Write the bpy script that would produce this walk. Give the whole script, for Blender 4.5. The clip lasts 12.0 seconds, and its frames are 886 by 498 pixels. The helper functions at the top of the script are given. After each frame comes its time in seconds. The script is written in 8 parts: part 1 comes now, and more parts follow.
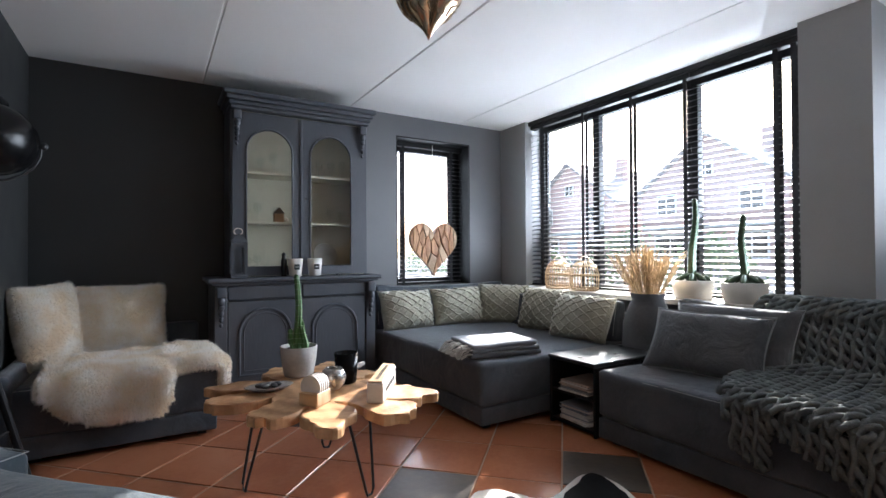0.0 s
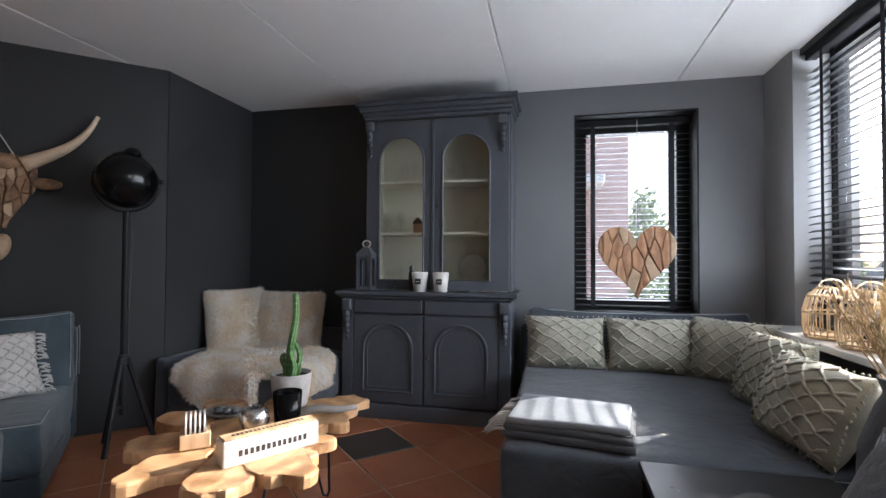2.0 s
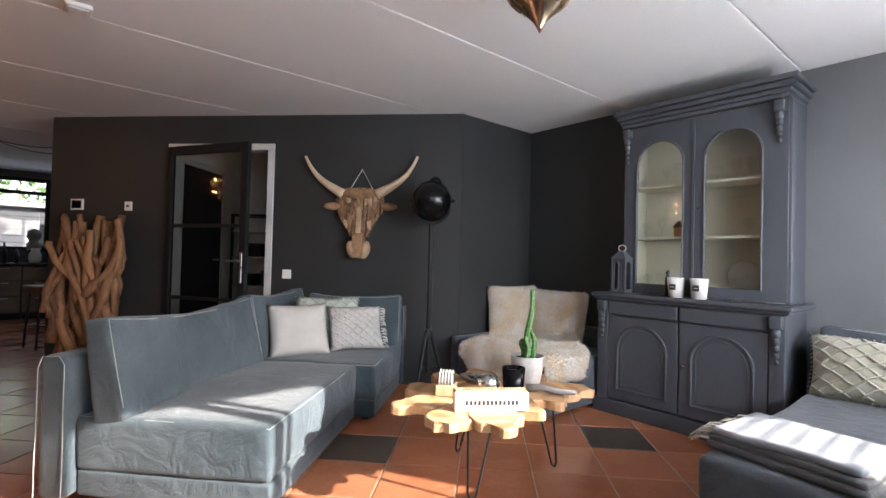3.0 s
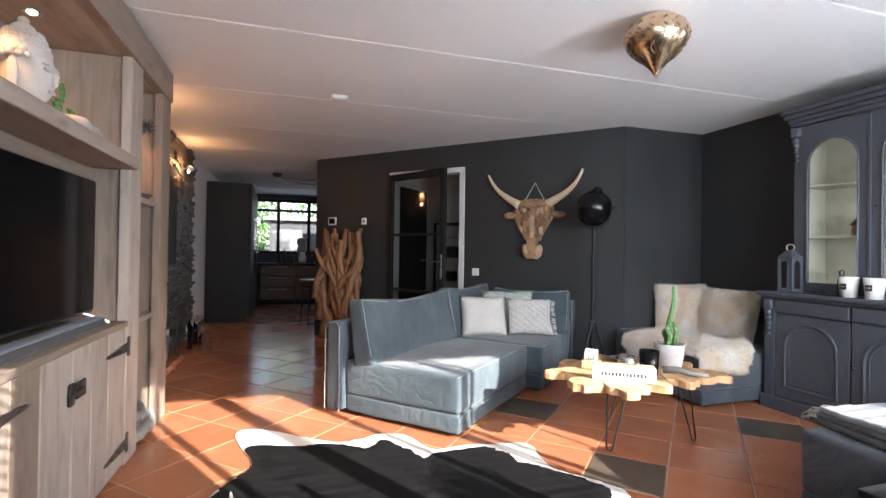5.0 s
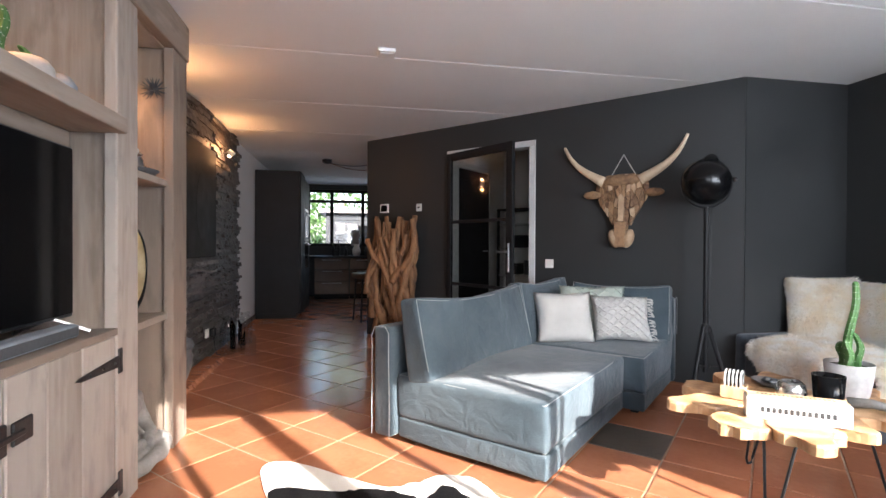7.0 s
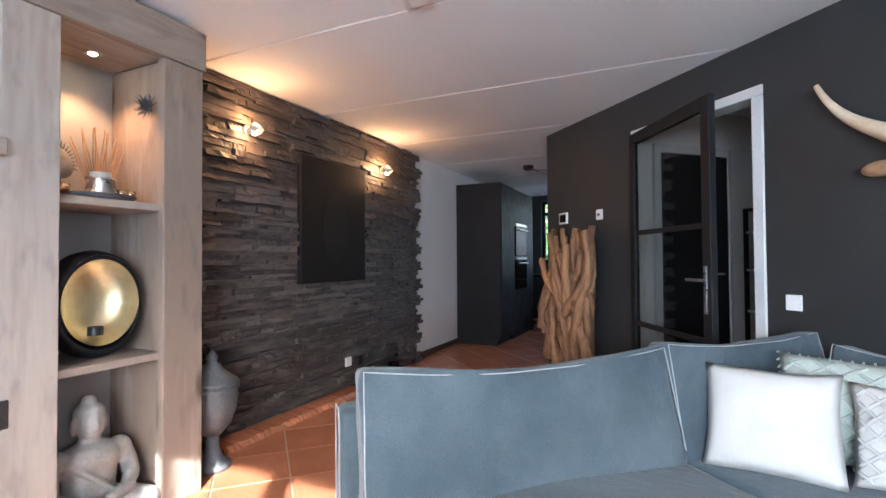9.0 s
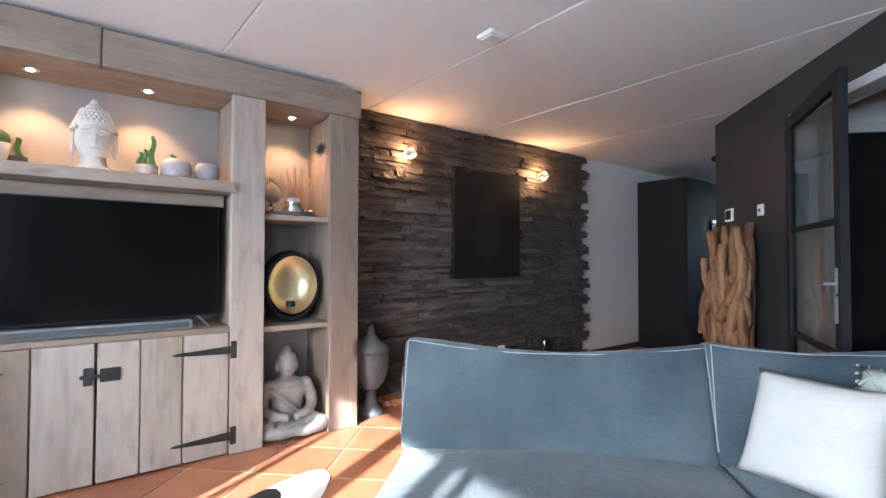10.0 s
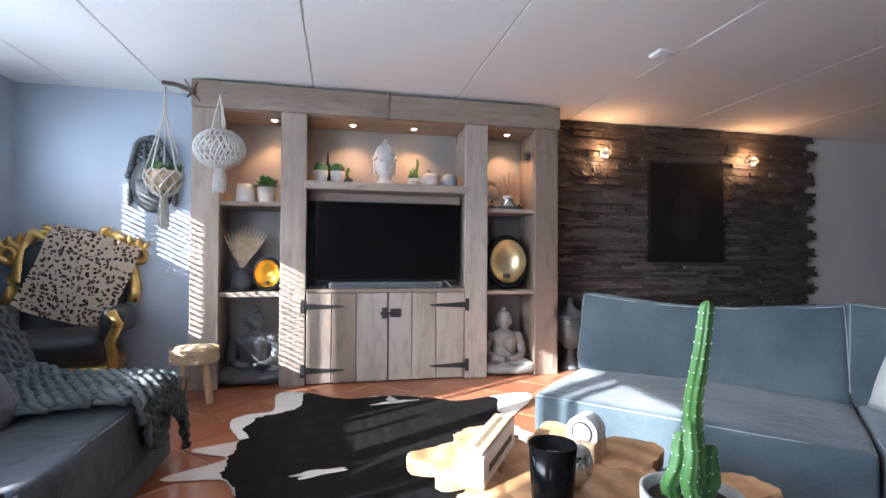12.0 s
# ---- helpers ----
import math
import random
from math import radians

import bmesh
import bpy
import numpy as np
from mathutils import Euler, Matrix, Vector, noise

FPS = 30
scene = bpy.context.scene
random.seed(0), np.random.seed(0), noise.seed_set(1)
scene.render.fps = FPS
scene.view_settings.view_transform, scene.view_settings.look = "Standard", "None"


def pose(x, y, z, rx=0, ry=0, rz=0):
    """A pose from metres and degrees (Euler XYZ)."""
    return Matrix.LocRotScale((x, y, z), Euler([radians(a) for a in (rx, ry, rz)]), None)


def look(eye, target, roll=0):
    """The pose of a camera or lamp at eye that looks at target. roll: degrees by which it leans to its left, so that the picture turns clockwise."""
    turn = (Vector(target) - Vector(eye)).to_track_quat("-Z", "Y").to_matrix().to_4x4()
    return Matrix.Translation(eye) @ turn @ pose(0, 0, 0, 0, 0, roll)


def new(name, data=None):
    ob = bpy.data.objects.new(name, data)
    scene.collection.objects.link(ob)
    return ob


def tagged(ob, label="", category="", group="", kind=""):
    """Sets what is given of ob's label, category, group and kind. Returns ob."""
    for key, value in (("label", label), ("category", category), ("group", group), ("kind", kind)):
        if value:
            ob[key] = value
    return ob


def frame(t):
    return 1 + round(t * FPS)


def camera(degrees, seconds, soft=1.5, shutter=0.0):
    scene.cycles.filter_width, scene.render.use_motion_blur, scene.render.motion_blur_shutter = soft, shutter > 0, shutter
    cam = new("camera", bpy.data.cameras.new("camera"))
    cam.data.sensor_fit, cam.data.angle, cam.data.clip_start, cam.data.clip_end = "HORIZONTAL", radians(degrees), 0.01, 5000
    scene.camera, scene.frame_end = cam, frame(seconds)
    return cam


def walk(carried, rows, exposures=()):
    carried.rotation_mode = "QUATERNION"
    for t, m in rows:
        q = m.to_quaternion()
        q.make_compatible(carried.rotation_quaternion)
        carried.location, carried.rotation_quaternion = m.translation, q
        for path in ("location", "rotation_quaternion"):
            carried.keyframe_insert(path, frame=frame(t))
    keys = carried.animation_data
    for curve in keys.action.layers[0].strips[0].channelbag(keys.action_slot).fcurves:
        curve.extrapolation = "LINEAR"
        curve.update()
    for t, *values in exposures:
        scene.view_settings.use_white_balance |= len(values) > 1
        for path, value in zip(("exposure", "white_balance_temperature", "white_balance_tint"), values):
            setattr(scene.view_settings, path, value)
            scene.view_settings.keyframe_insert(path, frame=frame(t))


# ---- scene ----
cam = camera(85.1, 12.0)
METRES, EYE, TILT, LEAN, TURN = 8.0, 1.055, 0.0, 0.0, -31.0
ROWS = [
    (0.0, 0.0, 0.0, 0.0, 0.0, 0.62, 0.34),
    (0.5, 0.0467, 0.0443, 0.0038, 0.52, 0.58, 0.7),
    (1.0, 0.0936, 0.0914, 0.0073, 10.17, 0.93, 0.54),
    (1.5, 0.1349, 0.1306, 0.006, 25.2, 1.18, 0.18),
    (2.0, 0.1679, 0.1713, 0.0077, 44.01, 1.27, -0.3),
    (2.5, 0.2029, 0.1965, 0.008, 62.11, 1.3, -0.85),
    (3.0, 0.2334, 0.1991, 0.0076, 80.71, 1.16, -1.46),
    (5.0, 0.3311, 0.2273, 0.0116, 103.6, 0.47, -0.87),
    (5.5, 0.3423, 0.2305, 0.0111, 107.11, 0.4, -0.7),
    (6.0, 0.3394, 0.2317, 0.009, 108.48, 0.04, -0.55),
    (6.5, 0.3027, 0.2154, 0.0062, 108.58, -0.52, -0.42),
    (7.5, 0.18, 0.181, 0.0088, 113.5, 0.1, 0.02),
    (8.5, 0.066, 0.2107, 0.0135, 128.22, 0.77, 0.41),
    (9.0, 0.0263, 0.2425, 0.0156, 145.56, 1.18, 0.4),
    (9.5, -0.0115, 0.2906, 0.0148, 160.02, 1.38, 0.24),
    (10.0, -0.044, 0.3285, 0.0137, 172.91, 1.3, -0.1),
    (10.5, -0.0609, 0.3669, 0.0132, 182.71, 1.39, -0.42),
    (11.0, -0.0666, 0.4023, 0.0091, 188.06, 1.36, -0.45),
    (11.5, -0.0729, 0.43, 0.0039, 192.12, 1.05, -0.43),
    (12.0, -0.0751, 0.444, -0.0029, 198.88, 0.91, -0.38),
]
walk(cam, [(t, pose(0, 0, EYE, TILT, LEAN, TURN) @ pose(METRES * x, METRES * y, METRES * z, 90 + pitch, roll, yaw)) for t, x, y, z, yaw, pitch, roll in ROWS],
     exposures=[(0.0, 2.15, 5950, 11), (0.5, 1.85, 5950, 11), (1.0, 1.65, 5950, 11), (1.5, 1.5, 6000, 11), (2.0, 1.8, 6150, 13), (2.5, 2.4, 6450, 15), (5.0, 2.75, 6200, 13), (6.5, 2.75, 6200, 13), (8.5, 3.45, 5650, 10), (10.0, 3.25, 5450, 8), (12.0, 2.8, 5500, 10)])
# ---- world, sun, exposure ----
SUN_DIR = Vector((1.0, 0.57, 0.525)).normalized()
world = bpy.data.worlds.new("sky")
scene.world = world
world.use_nodes = True
wn = world.node_tree
sky = wn.nodes.new("ShaderNodeTexSky")
sky.sky_type = "NISHITA"
sky.sun_disc = False
sky.dust_density = 3.0
sky.sun_elevation = math.asin(SUN_DIR.z)
sky.sun_rotation = math.atan2(SUN_DIR.x, SUN_DIR.y)
wn.links.new(sky.outputs[0], wn.nodes["Background"].inputs[0])
wn.nodes["Background"].inputs[1].default_value = 0.15
sun = new("sun", bpy.data.lights.new("sun", "SUN"))
sun.data.energy, sun.data.angle, sun.data.color = 5.0, radians(0.6), (1.0, 0.93, 0.82)
sun.matrix_world = look(SUN_DIR * 30, (0, 0, 0))


def area_lamp(x, y, z, w, h, power, target, color=(0.86, 0.93, 1.0)):
    """Skylight that enters through a window's opening."""
    ob = new("window_light", bpy.data.lights.new("window_light", "AREA"))
    ob.data.shape, ob.data.size, ob.data.size_y, ob.data.energy, ob.data.color = "RECTANGLE", w, h, power, color
    ob.matrix_world = look((x, y, z), target)
    return ob


area_lamp(3.62, 2.52, 1.5, 2.0, 1.4, 50, (1.6, 2.56, 2.9))
area_lamp(3.92, 0.50, 1.65, 0.78, 1.0, 5, (1.8, 0.50, 2.6))
area_lamp(3.92, -0.29, 1.87, 0.66, 0.56, 2.3, (1.8, -0.29, 2.2))
area_lamp(2.42, 4.52, 1.45, 0.6, 1.3, 6, (2.42, 0, 1.7))
area_lamp(-7.95, 0.6, 1.7, 1.8, 1.0, 0.3, (0, 0.6, 1.0))


# ---- materials ----
def mat(name, c1, c2=None, scale=6.0, rough=0.6, metal=0.0, bump=0.0, bscale=60.0, stretch=(1, 1, 1), spec=0.5, vary=0.0, sheen=0.0, world_space=False, coat=0.0, wave=0.0, knots=False, fold=0.0, spread=(0.5, 0.95)):
    """A two-scale procedural surface: broad mottling, fine grain, relief from the grain, and a shift from piece to piece."""
    m = bpy.data.materials.new(name)
    m.use_nodes = True
    t = m.node_tree
    b = t.nodes["Principled BSDF"]
    c2 = c2 or tuple(v * 0.8 for v in c1)
    src = t.nodes.new("ShaderNodeNewGeometry").outputs["Position"] if world_space else t.nodes.new("ShaderNodeTexCoord").outputs["Object"]
    mp = t.nodes.new("ShaderNodeMapping")
    mp.inputs["Scale"].default_value = stretch
    t.links.new(src, mp.inputs["Vector"])
    info = t.nodes.new("ShaderNodeObjectInfo")
    if vary:
        off = t.nodes.new("ShaderNodeVectorMath")
        off.operation = "MULTIPLY"
        off.inputs[1].default_value = (7.3, 5.1, 9.7)
        comb = t.nodes.new("ShaderNodeCombineXYZ")
        for k in range(3):
            t.links.new(info.outputs["Random"], comb.inputs[k])
        t.links.new(comb.outputs[0], off.inputs[0])
        t.links.new(off.outputs[0], mp.inputs["Location"])
    big = t.nodes.new("ShaderNodeTexNoise")
    big.inputs["Scale"].default_value, big.inputs["Detail"].default_value = scale, 4
    fine = t.nodes.new("ShaderNodeTexNoise")
    fine.inputs["Scale"].default_value, fine.inputs["Detail"].default_value = bscale, 3
    for n in (big, fine):
        t.links.new(mp.outputs[0], n.inputs["Vector"])
    add = t.nodes.new("ShaderNodeMath")
    add.operation = "MULTIPLY_ADD"
    add.inputs[1].default_value = 0.45
    t.links.new(fine.outputs["Fac"], add.inputs[0])
    t.links.new(big.outputs["Fac"], add.inputs[2])
    fac = add.outputs[0]
    height = fine.outputs["Fac"]
    if wave:
        w = t.nodes.new("ShaderNodeTexWave")
        w.inputs["Scale"].default_value, w.inputs["Distortion"].default_value, w.inputs["Detail"].default_value = wave, 5.0, 3
        t.links.new(mp.outputs[0], w.inputs["Vector"])
        a2 = t.nodes.new("ShaderNodeMath")
        a2.operation = "MULTIPLY_ADD"
        a2.inputs[1].default_value = 0.35
        t.links.new(w.outputs["Fac"], a2.inputs[0])
        t.links.new(fac, a2.inputs[2])
        fac = a2.outputs[0]
        shift = t.nodes.new("ShaderNodeMath")
        shift.operation = "SUBTRACT"
        shift.inputs[1].default_value = 0.17
        t.links.new(fac, shift.inputs[0])
        fac = shift.outputs[0]
    if vary:
        a3 = t.nodes.new("ShaderNodeMath")
        a3.operation = "MULTIPLY_ADD"
        a3.inputs[1].default_value = vary
        t.links.new(info.outputs["Random"], a3.inputs[0])
        t.links.new(fac, a3.inputs[2])
        a4 = t.nodes.new("ShaderNodeMath")
        a4.operation = "SUBTRACT"
        a4.inputs[1].default_value = vary * 0.5
        t.links.new(a3.outputs[0], a4.inputs[0])
        fac = a4.outputs[0]
    ramp = t.nodes.new("ShaderNodeValToRGB")
    ramp.color_ramp.elements[0].position, ramp.color_ramp.elements[1].position = spread
    ramp.color_ramp.elements[0].color, ramp.color_ramp.elements[1].color = (*c1, 1), (*c2, 1)
    t.links.new(fac, ramp.inputs[0])
    colour = ramp.outputs[0]
    if knots:
        mk = t.nodes.new("ShaderNodeMapping")
        mk.inputs["Scale"].default_value = [4.2 if v > 1 else 1.5 for v in stretch]
        t.links.new(src, mk.inputs["Vector"])
        t.links.new(mp.inputs["Location"].links[0].from_socket, mk.inputs["Location"])
        vk = t.nodes.new("ShaderNodeTexVoronoi")
        vk.inputs["Scale"].default_value = 1.0
        t.links.new(mk.outputs[0], vk.inputs["Vector"])
        wob = t.nodes.new("ShaderNodeMath")
        wob.operation = "MULTIPLY_ADD"
        wob.inputs[1].default_value = 0.10
        t.links.new(fine.outputs["Fac"], wob.inputs[0])
        t.links.new(vk.outputs["Distance"], wob.inputs[2])
        rk = t.nodes.new("ShaderNodeValToRGB")
        rk.color_ramp.elements[0].position, rk.color_ramp.elements[1].position = 0.11, 0.20
        rk.color_ramp.elements[0].color, rk.color_ramp.elements[1].color = (0.30, 0.22, 0.16, 1), (1, 1, 1, 1)
        t.links.new(wob.outputs[0], rk.inputs[0])
        mk2 = t.nodes.new("ShaderNodeMixRGB")
        mk2.blend_type = "MULTIPLY"
        mk2.inputs[0].default_value = 0.85
        t.links.new(colour, mk2.inputs[1])
        t.links.new(rk.outputs[0], mk2.inputs[2])
        colour = mk2.outputs[0]
        st = t.nodes.new("ShaderNodeTexNoise")
        st.inputs["Scale"].default_value, st.inputs["Detail"].default_value = 3.2, 5
        t.links.new(mk.outputs[0], st.inputs["Vector"])
        rs = t.nodes.new("ShaderNodeValToRGB")
        rs.color_ramp.elements[0].position, rs.color_ramp.elements[1].position = 0.54, 0.68
        rs.color_ramp.elements[0].color, rs.color_ramp.elements[1].color = (1, 1, 1, 1), (0.76, 0.76, 0.77, 1)
        t.links.new(st.outputs["Fac"], rs.inputs[0])
        ms = t.nodes.new("ShaderNodeMixRGB")
        ms.blend_type = "MULTIPLY"
        ms.inputs[0].default_value = 0.8
        t.links.new(colour, ms.inputs[1])
        t.links.new(rs.outputs[0], ms.inputs[2])
        colour = ms.outputs[0]
    t.links.new(colour, b.inputs["Base Color"])
    rr = t.nodes.new("ShaderNodeMapRange")
    rr.inputs["From Min"].default_value, rr.inputs["From Max"].default_value = 0.3, 0.7
    rr.inputs["To Min"].default_value, rr.inputs["To Max"].default_value = max(0.02, rough * 0.85), min(1, rough * 1.15)
    t.links.new(big.outputs["Fac"], rr.inputs[0])
    t.links.new(rr.outputs[0], b.inputs["Roughness"])
    b.inputs["Metallic"].default_value = metal
    b.inputs["Specular IOR Level"].default_value = spec
    b.inputs["Sheen Weight"].default_value = sheen
    b.inputs["Coat Weight"].default_value = coat
    if bump:
        bp = t.nodes.new("ShaderNodeBump")
        bp.inputs["Strength"].default_value, bp.inputs["Distance"].default_value = bump, 0.004
        t.links.new(height, bp.inputs["Height"])
        if fold:
            fo = t.nodes.new("ShaderNodeTexNoise")
            fo.inputs["Scale"].default_value, fo.inputs["Detail"].default_value, fo.inputs["Distortion"].default_value = 7.0, 4, 1.6
            t.links.new(mp.outputs[0], fo.inputs["Vector"])
            bf = t.nodes.new("ShaderNodeBump")
            bf.inputs["Strength"].default_value, bf.inputs["Distance"].default_value = fold, 0.03
            t.links.new(fo.outputs["Fac"], bf.inputs["Height"])
            t.links.new(bf.outputs[0], bp.inputs["Normal"])
        t.links.new(bp.outputs[0], b.inputs["Normal"])
    return m


def glass_mat(name, tint=(1, 1, 1), gloss=1.0, ior=1.45, glare=0.0):
    m = bpy.data.materials.new(name)
    m.use_nodes = True
    t = m.node_tree
    out = t.nodes["Material Output"]
    t.nodes.remove(t.nodes["Principled BSDF"])
    tr = t.nodes.new("ShaderNodeBsdfTransparent")
    tr.inputs[0].default_value = (*tint, 1)
    gl = t.nodes.new("ShaderNodeBsdfGlossy")
    gl.inputs["Roughness"].default_value = 0.02
    lw = t.nodes.new("ShaderNodeLayerWeight")
    lw.inputs["Blend"].default_value = 0.5
    fr = t.nodes.new("ShaderNodeMath")
    fr.operation = "POWER"
    fr.inputs[1].default_value = 5.0
    t.links.new(lw.outputs["Facing"], fr.inputs[0])
    k = t.nodes.new("ShaderNodeMath")
    k.operation = "MULTIPLY_ADD"
    k.inputs[1].default_value, k.inputs[2].default_value = min(1.0, 0.55 * gloss), 0.035 * gloss
    k.use_clamp = True
    mx = t.nodes.new("ShaderNodeMixShader")
    t.links.new(fr.outputs[0], k.inputs[0])
    t.links.new(k.outputs[0], mx.inputs[0])
    t.links.new(tr.outputs[0], mx.inputs[1])
    t.links.new(gl.outputs[0], mx.inputs[2])
    last = mx.outputs[0]
    # mixes a bluish translucent haze into the pane as window glare
    if glare:
        veil = t.nodes.new("ShaderNodeBsdfTranslucent")
        veil.inputs[0].default_value = (0.80, 0.88, 1.0, 1)
        dm = t.nodes.new("ShaderNodeMixShader")
        dm.inputs[0].default_value = glare
        t.links.new(last, dm.inputs[1])
        t.links.new(veil.outputs[0], dm.inputs[2])
        last = dm.outputs[0]
    t.links.new(last, out.inputs[0])
    return m


def glow_mat(name, color, strength):
    m = bpy.data.materials.new(name)
    m.use_nodes = True
    b = m.node_tree.nodes["Principled BSDF"]
    b.inputs["Base Color"].default_value = (*color, 1)
    b.inputs["Emission Color"].default_value = (*color, 1)
    b.inputs["Emission Strength"].default_value = strength
    return m


M_DARK = mat("dark_grey_wall_paint", (0.0235, 0.0245, 0.0248), (0.0300, 0.0312, 0.0317), 2.0, 0.55, spec=0.5, bump=0.15, bscale=180, world_space=True)
# lighter grey than M_GREY, for the two piers on the street side
M_PIER = mat("light_grey_wall", (0.27, 0.268, 0.265), (0.31, 0.308, 0.305), 2.0, 0.65, bump=0.15, bscale=180, world_space=True)
M_GREY = mat("grey_wall_paint", (0.125, 0.126, 0.13), (0.15, 0.152, 0.156), 2.0, 0.65, bump=0.15, bscale=180, world_space=True)
M_BLUEGREY = mat("pale_blue_grey_wall_paint", (0.40, 0.455, 0.53), (0.45, 0.505, 0.58), 2.0, 0.7, bump=0.15, bscale=180, world_space=True)
M_WHITEWALL = mat("white_plaster", (0.78, 0.76, 0.73), (0.82, 0.80, 0.78), 2.0, 0.8, bump=0.25, bscale=150, world_space=True)
M_CEIL = mat("white_ceiling_paint", (0.84, 0.835, 0.82), (0.88, 0.875, 0.86), 1.5, 0.8, bump=0.3, bscale=220, world_space=True)
M_TILE = mat("terracotta_tile", (0.345, 0.128, 0.062), (0.43, 0.170, 0.086), 4.0, 0.19, bump=0.08, bscale=40, vary=0.5, spec=0.5)
M_TILED = mat("dark_slate_tile", (0.055, 0.045, 0.035), (0.10, 0.075, 0.055), 7.0, 0.35, bump=0.25, bscale=30, vary=0.2)
M_GROUT = mat("pale_grout", (0.31, 0.19, 0.125), (0.38, 0.245, 0.165), 12, 0.9, bump=0.3, world_space=True)
M_SOFA = mat("grey_washed_cotton", (0.044, 0.051, 0.062), (0.088, 0.099, 0.113), 4.0, 0.92, bump=0.5, bscale=260, sheen=0.2, spec=0.2, fold=0.36, spread=(0.55, 0.9))
M_SOFAL = mat("light_blue_grey_cotton", (0.038, 0.056, 0.069), (0.080, 0.105, 0.121), 3.2, 0.9, bump=0.5, bscale=260, sheen=0.2, spec=0.2, fold=0.36, spread=(0.55, 0.9))
M_PIPE = mat("pale_piping", (0.27, 0.285, 0.29), (0.34, 0.35, 0.35), 30, 0.9)
M_CHARC = mat("charcoal_cotton", (0.07, 0.074, 0.08), (0.12, 0.124, 0.13), 5.0, 0.92, bump=0.5, bscale=260, sheen=0.2, spec=0.2, fold=0.5)
M_SAGE = mat("sage_knit_wool", (0.32, 0.305, 0.235), (0.44, 0.42, 0.335), 9.0, 0.95, bump=0.6, bscale=220, sheen=0.2, spec=0.2)
M_SAGE2 = mat("pale_green_knit", (0.34, 0.38, 0.33), (0.44, 0.48, 0.42), 9.0, 0.95, bump=0.6, bscale=220, spec=0.2)
M_CREAM = mat("cream_cotton", (0.47, 0.455, 0.425), (0.55, 0.535, 0.505), 8.0, 0.95, bump=0.5, bscale=240, spec=0.2)
M_FUR = mat("cream_sheepskin", (0.90, 0.82, 0.69), (0.93, 0.90, 0.84), 7.0, 0.95, bump=0.3, bscale=120, spec=0.1, sheen=0.4)
M_FUR.node_tree.nodes["Principled BSDF"].inputs["Subsurface Weight"].default_value = 0.6
M_FUR.node_tree.nodes["Principled BSDF"].inputs["Subsurface Radius"].default_value = (0.05, 0.04, 0.03)
M_HAIR = bpy.data.materials.new("cream_wool_hair")
M_HAIR.use_nodes = True
hn = M_HAIR.node_tree
hd, ht, hm = hn.nodes.new("ShaderNodeBsdfDiffuse"), hn.nodes.new("ShaderNodeBsdfTranslucent"), hn.nodes.new("ShaderNodeMixShader")
hz, hr, hg = hn.nodes.new("ShaderNodeTexNoise"), hn.nodes.new("ShaderNodeValToRGB"), hn.nodes.new("ShaderNodeNewGeometry")
hz.inputs["Scale"].default_value = 9.0
hr.color_ramp.elements[0].position, hr.color_ramp.elements[1].position = 0.35, 0.65
hr.color_ramp.elements[0].color, hr.color_ramp.elements[1].color = (0.90, 0.80, 0.66, 1), (0.96, 0.94, 0.90, 1)
hn.links.new(hg.outputs["Position"], hz.inputs["Vector"])
hn.links.new(hz.outputs["Fac"], hr.inputs[0])
for shader in (hd, ht):
    hn.links.new(hr.outputs[0], shader.inputs[0])
hn.links.new(hd.outputs[0], hm.inputs[1])
hn.links.new(ht.outputs[0], hm.inputs[2])
hn.links.new(hm.outputs[0], hn.nodes["Material Output"].inputs[0])
M_YARN = mat("grey_green_chunky_yarn", (0.080, 0.092, 0.092), (0.155, 0.172, 0.170), 14.0, 0.95, bump=0.7, bscale=160, spec=0.2)
M_COTTON = mat("natural_macrame_cord", (0.54, 0.51, 0.465), (0.64, 0.62, 0.57), 30.0, 0.95, bump=0.6, bscale=200, spec=0.2)
M_HUTCH = mat("grey_painted_wood", (0.054, 0.059, 0.071), (0.072, 0.077, 0.089), 5.0, 0.5, bump=0.2, bscale=70, stretch=(1, 1, 0.25))
M_HUTCHIN = mat("cream_painted_wood", (0.56, 0.54, 0.44), (0.64, 0.62, 0.53), 4.0, 0.7, bump=0.1)
M_PLANK = mat("whitewashed_scaffold_wood", (0.250, 0.190, 0.145), (0.425, 0.365, 0.312), 3.0, 0.78, bump=0.5, bscale=22, stretch=(1.6, 1.6, 0.16), vary=0.6, knots=True)
M_PLANKX = mat("whitewashed_scaffold_board", (0.250, 0.190, 0.145), (0.370, 0.308, 0.256), 3.0, 0.78, bump=0.45, bscale=22, stretch=(0.16, 1.6, 1.6), vary=0.4, knots=True)
M_NICHE = mat("grey_niche_paint", (0.26, 0.25, 0.247), (0.30, 0.29, 0.287), 3.0, 0.8, bump=0.2, world_space=True)
M_STONE = mat("dark_slate_stone", (0.055, 0.045, 0.039), (0.165, 0.136, 0.117), 9.0, 0.45, bump=0.9, bscale=28, stretch=(0.5, 1, 2.0), vary=0.5)
M_TEAK = mat("teak_root_wood", (0.36, 0.19, 0.085), (0.62, 0.38, 0.20), 5.0, 0.45, bump=0.4, bscale=40, vary=0.3, wave=3.0)
M_DRIFT = mat("driftwood", (0.13, 0.060, 0.028), (0.36, 0.19, 0.09), 8.0, 0.7, bump=0.8, bscale=36, stretch=(2.5, 2.5, 0.5), vary=0.3)
M_HEADW = mat("carved_teak", (0.11, 0.055, 0.028), (0.34, 0.20, 0.105), 10.0, 0.65, bump=0.8, bscale=40, vary=0.5)
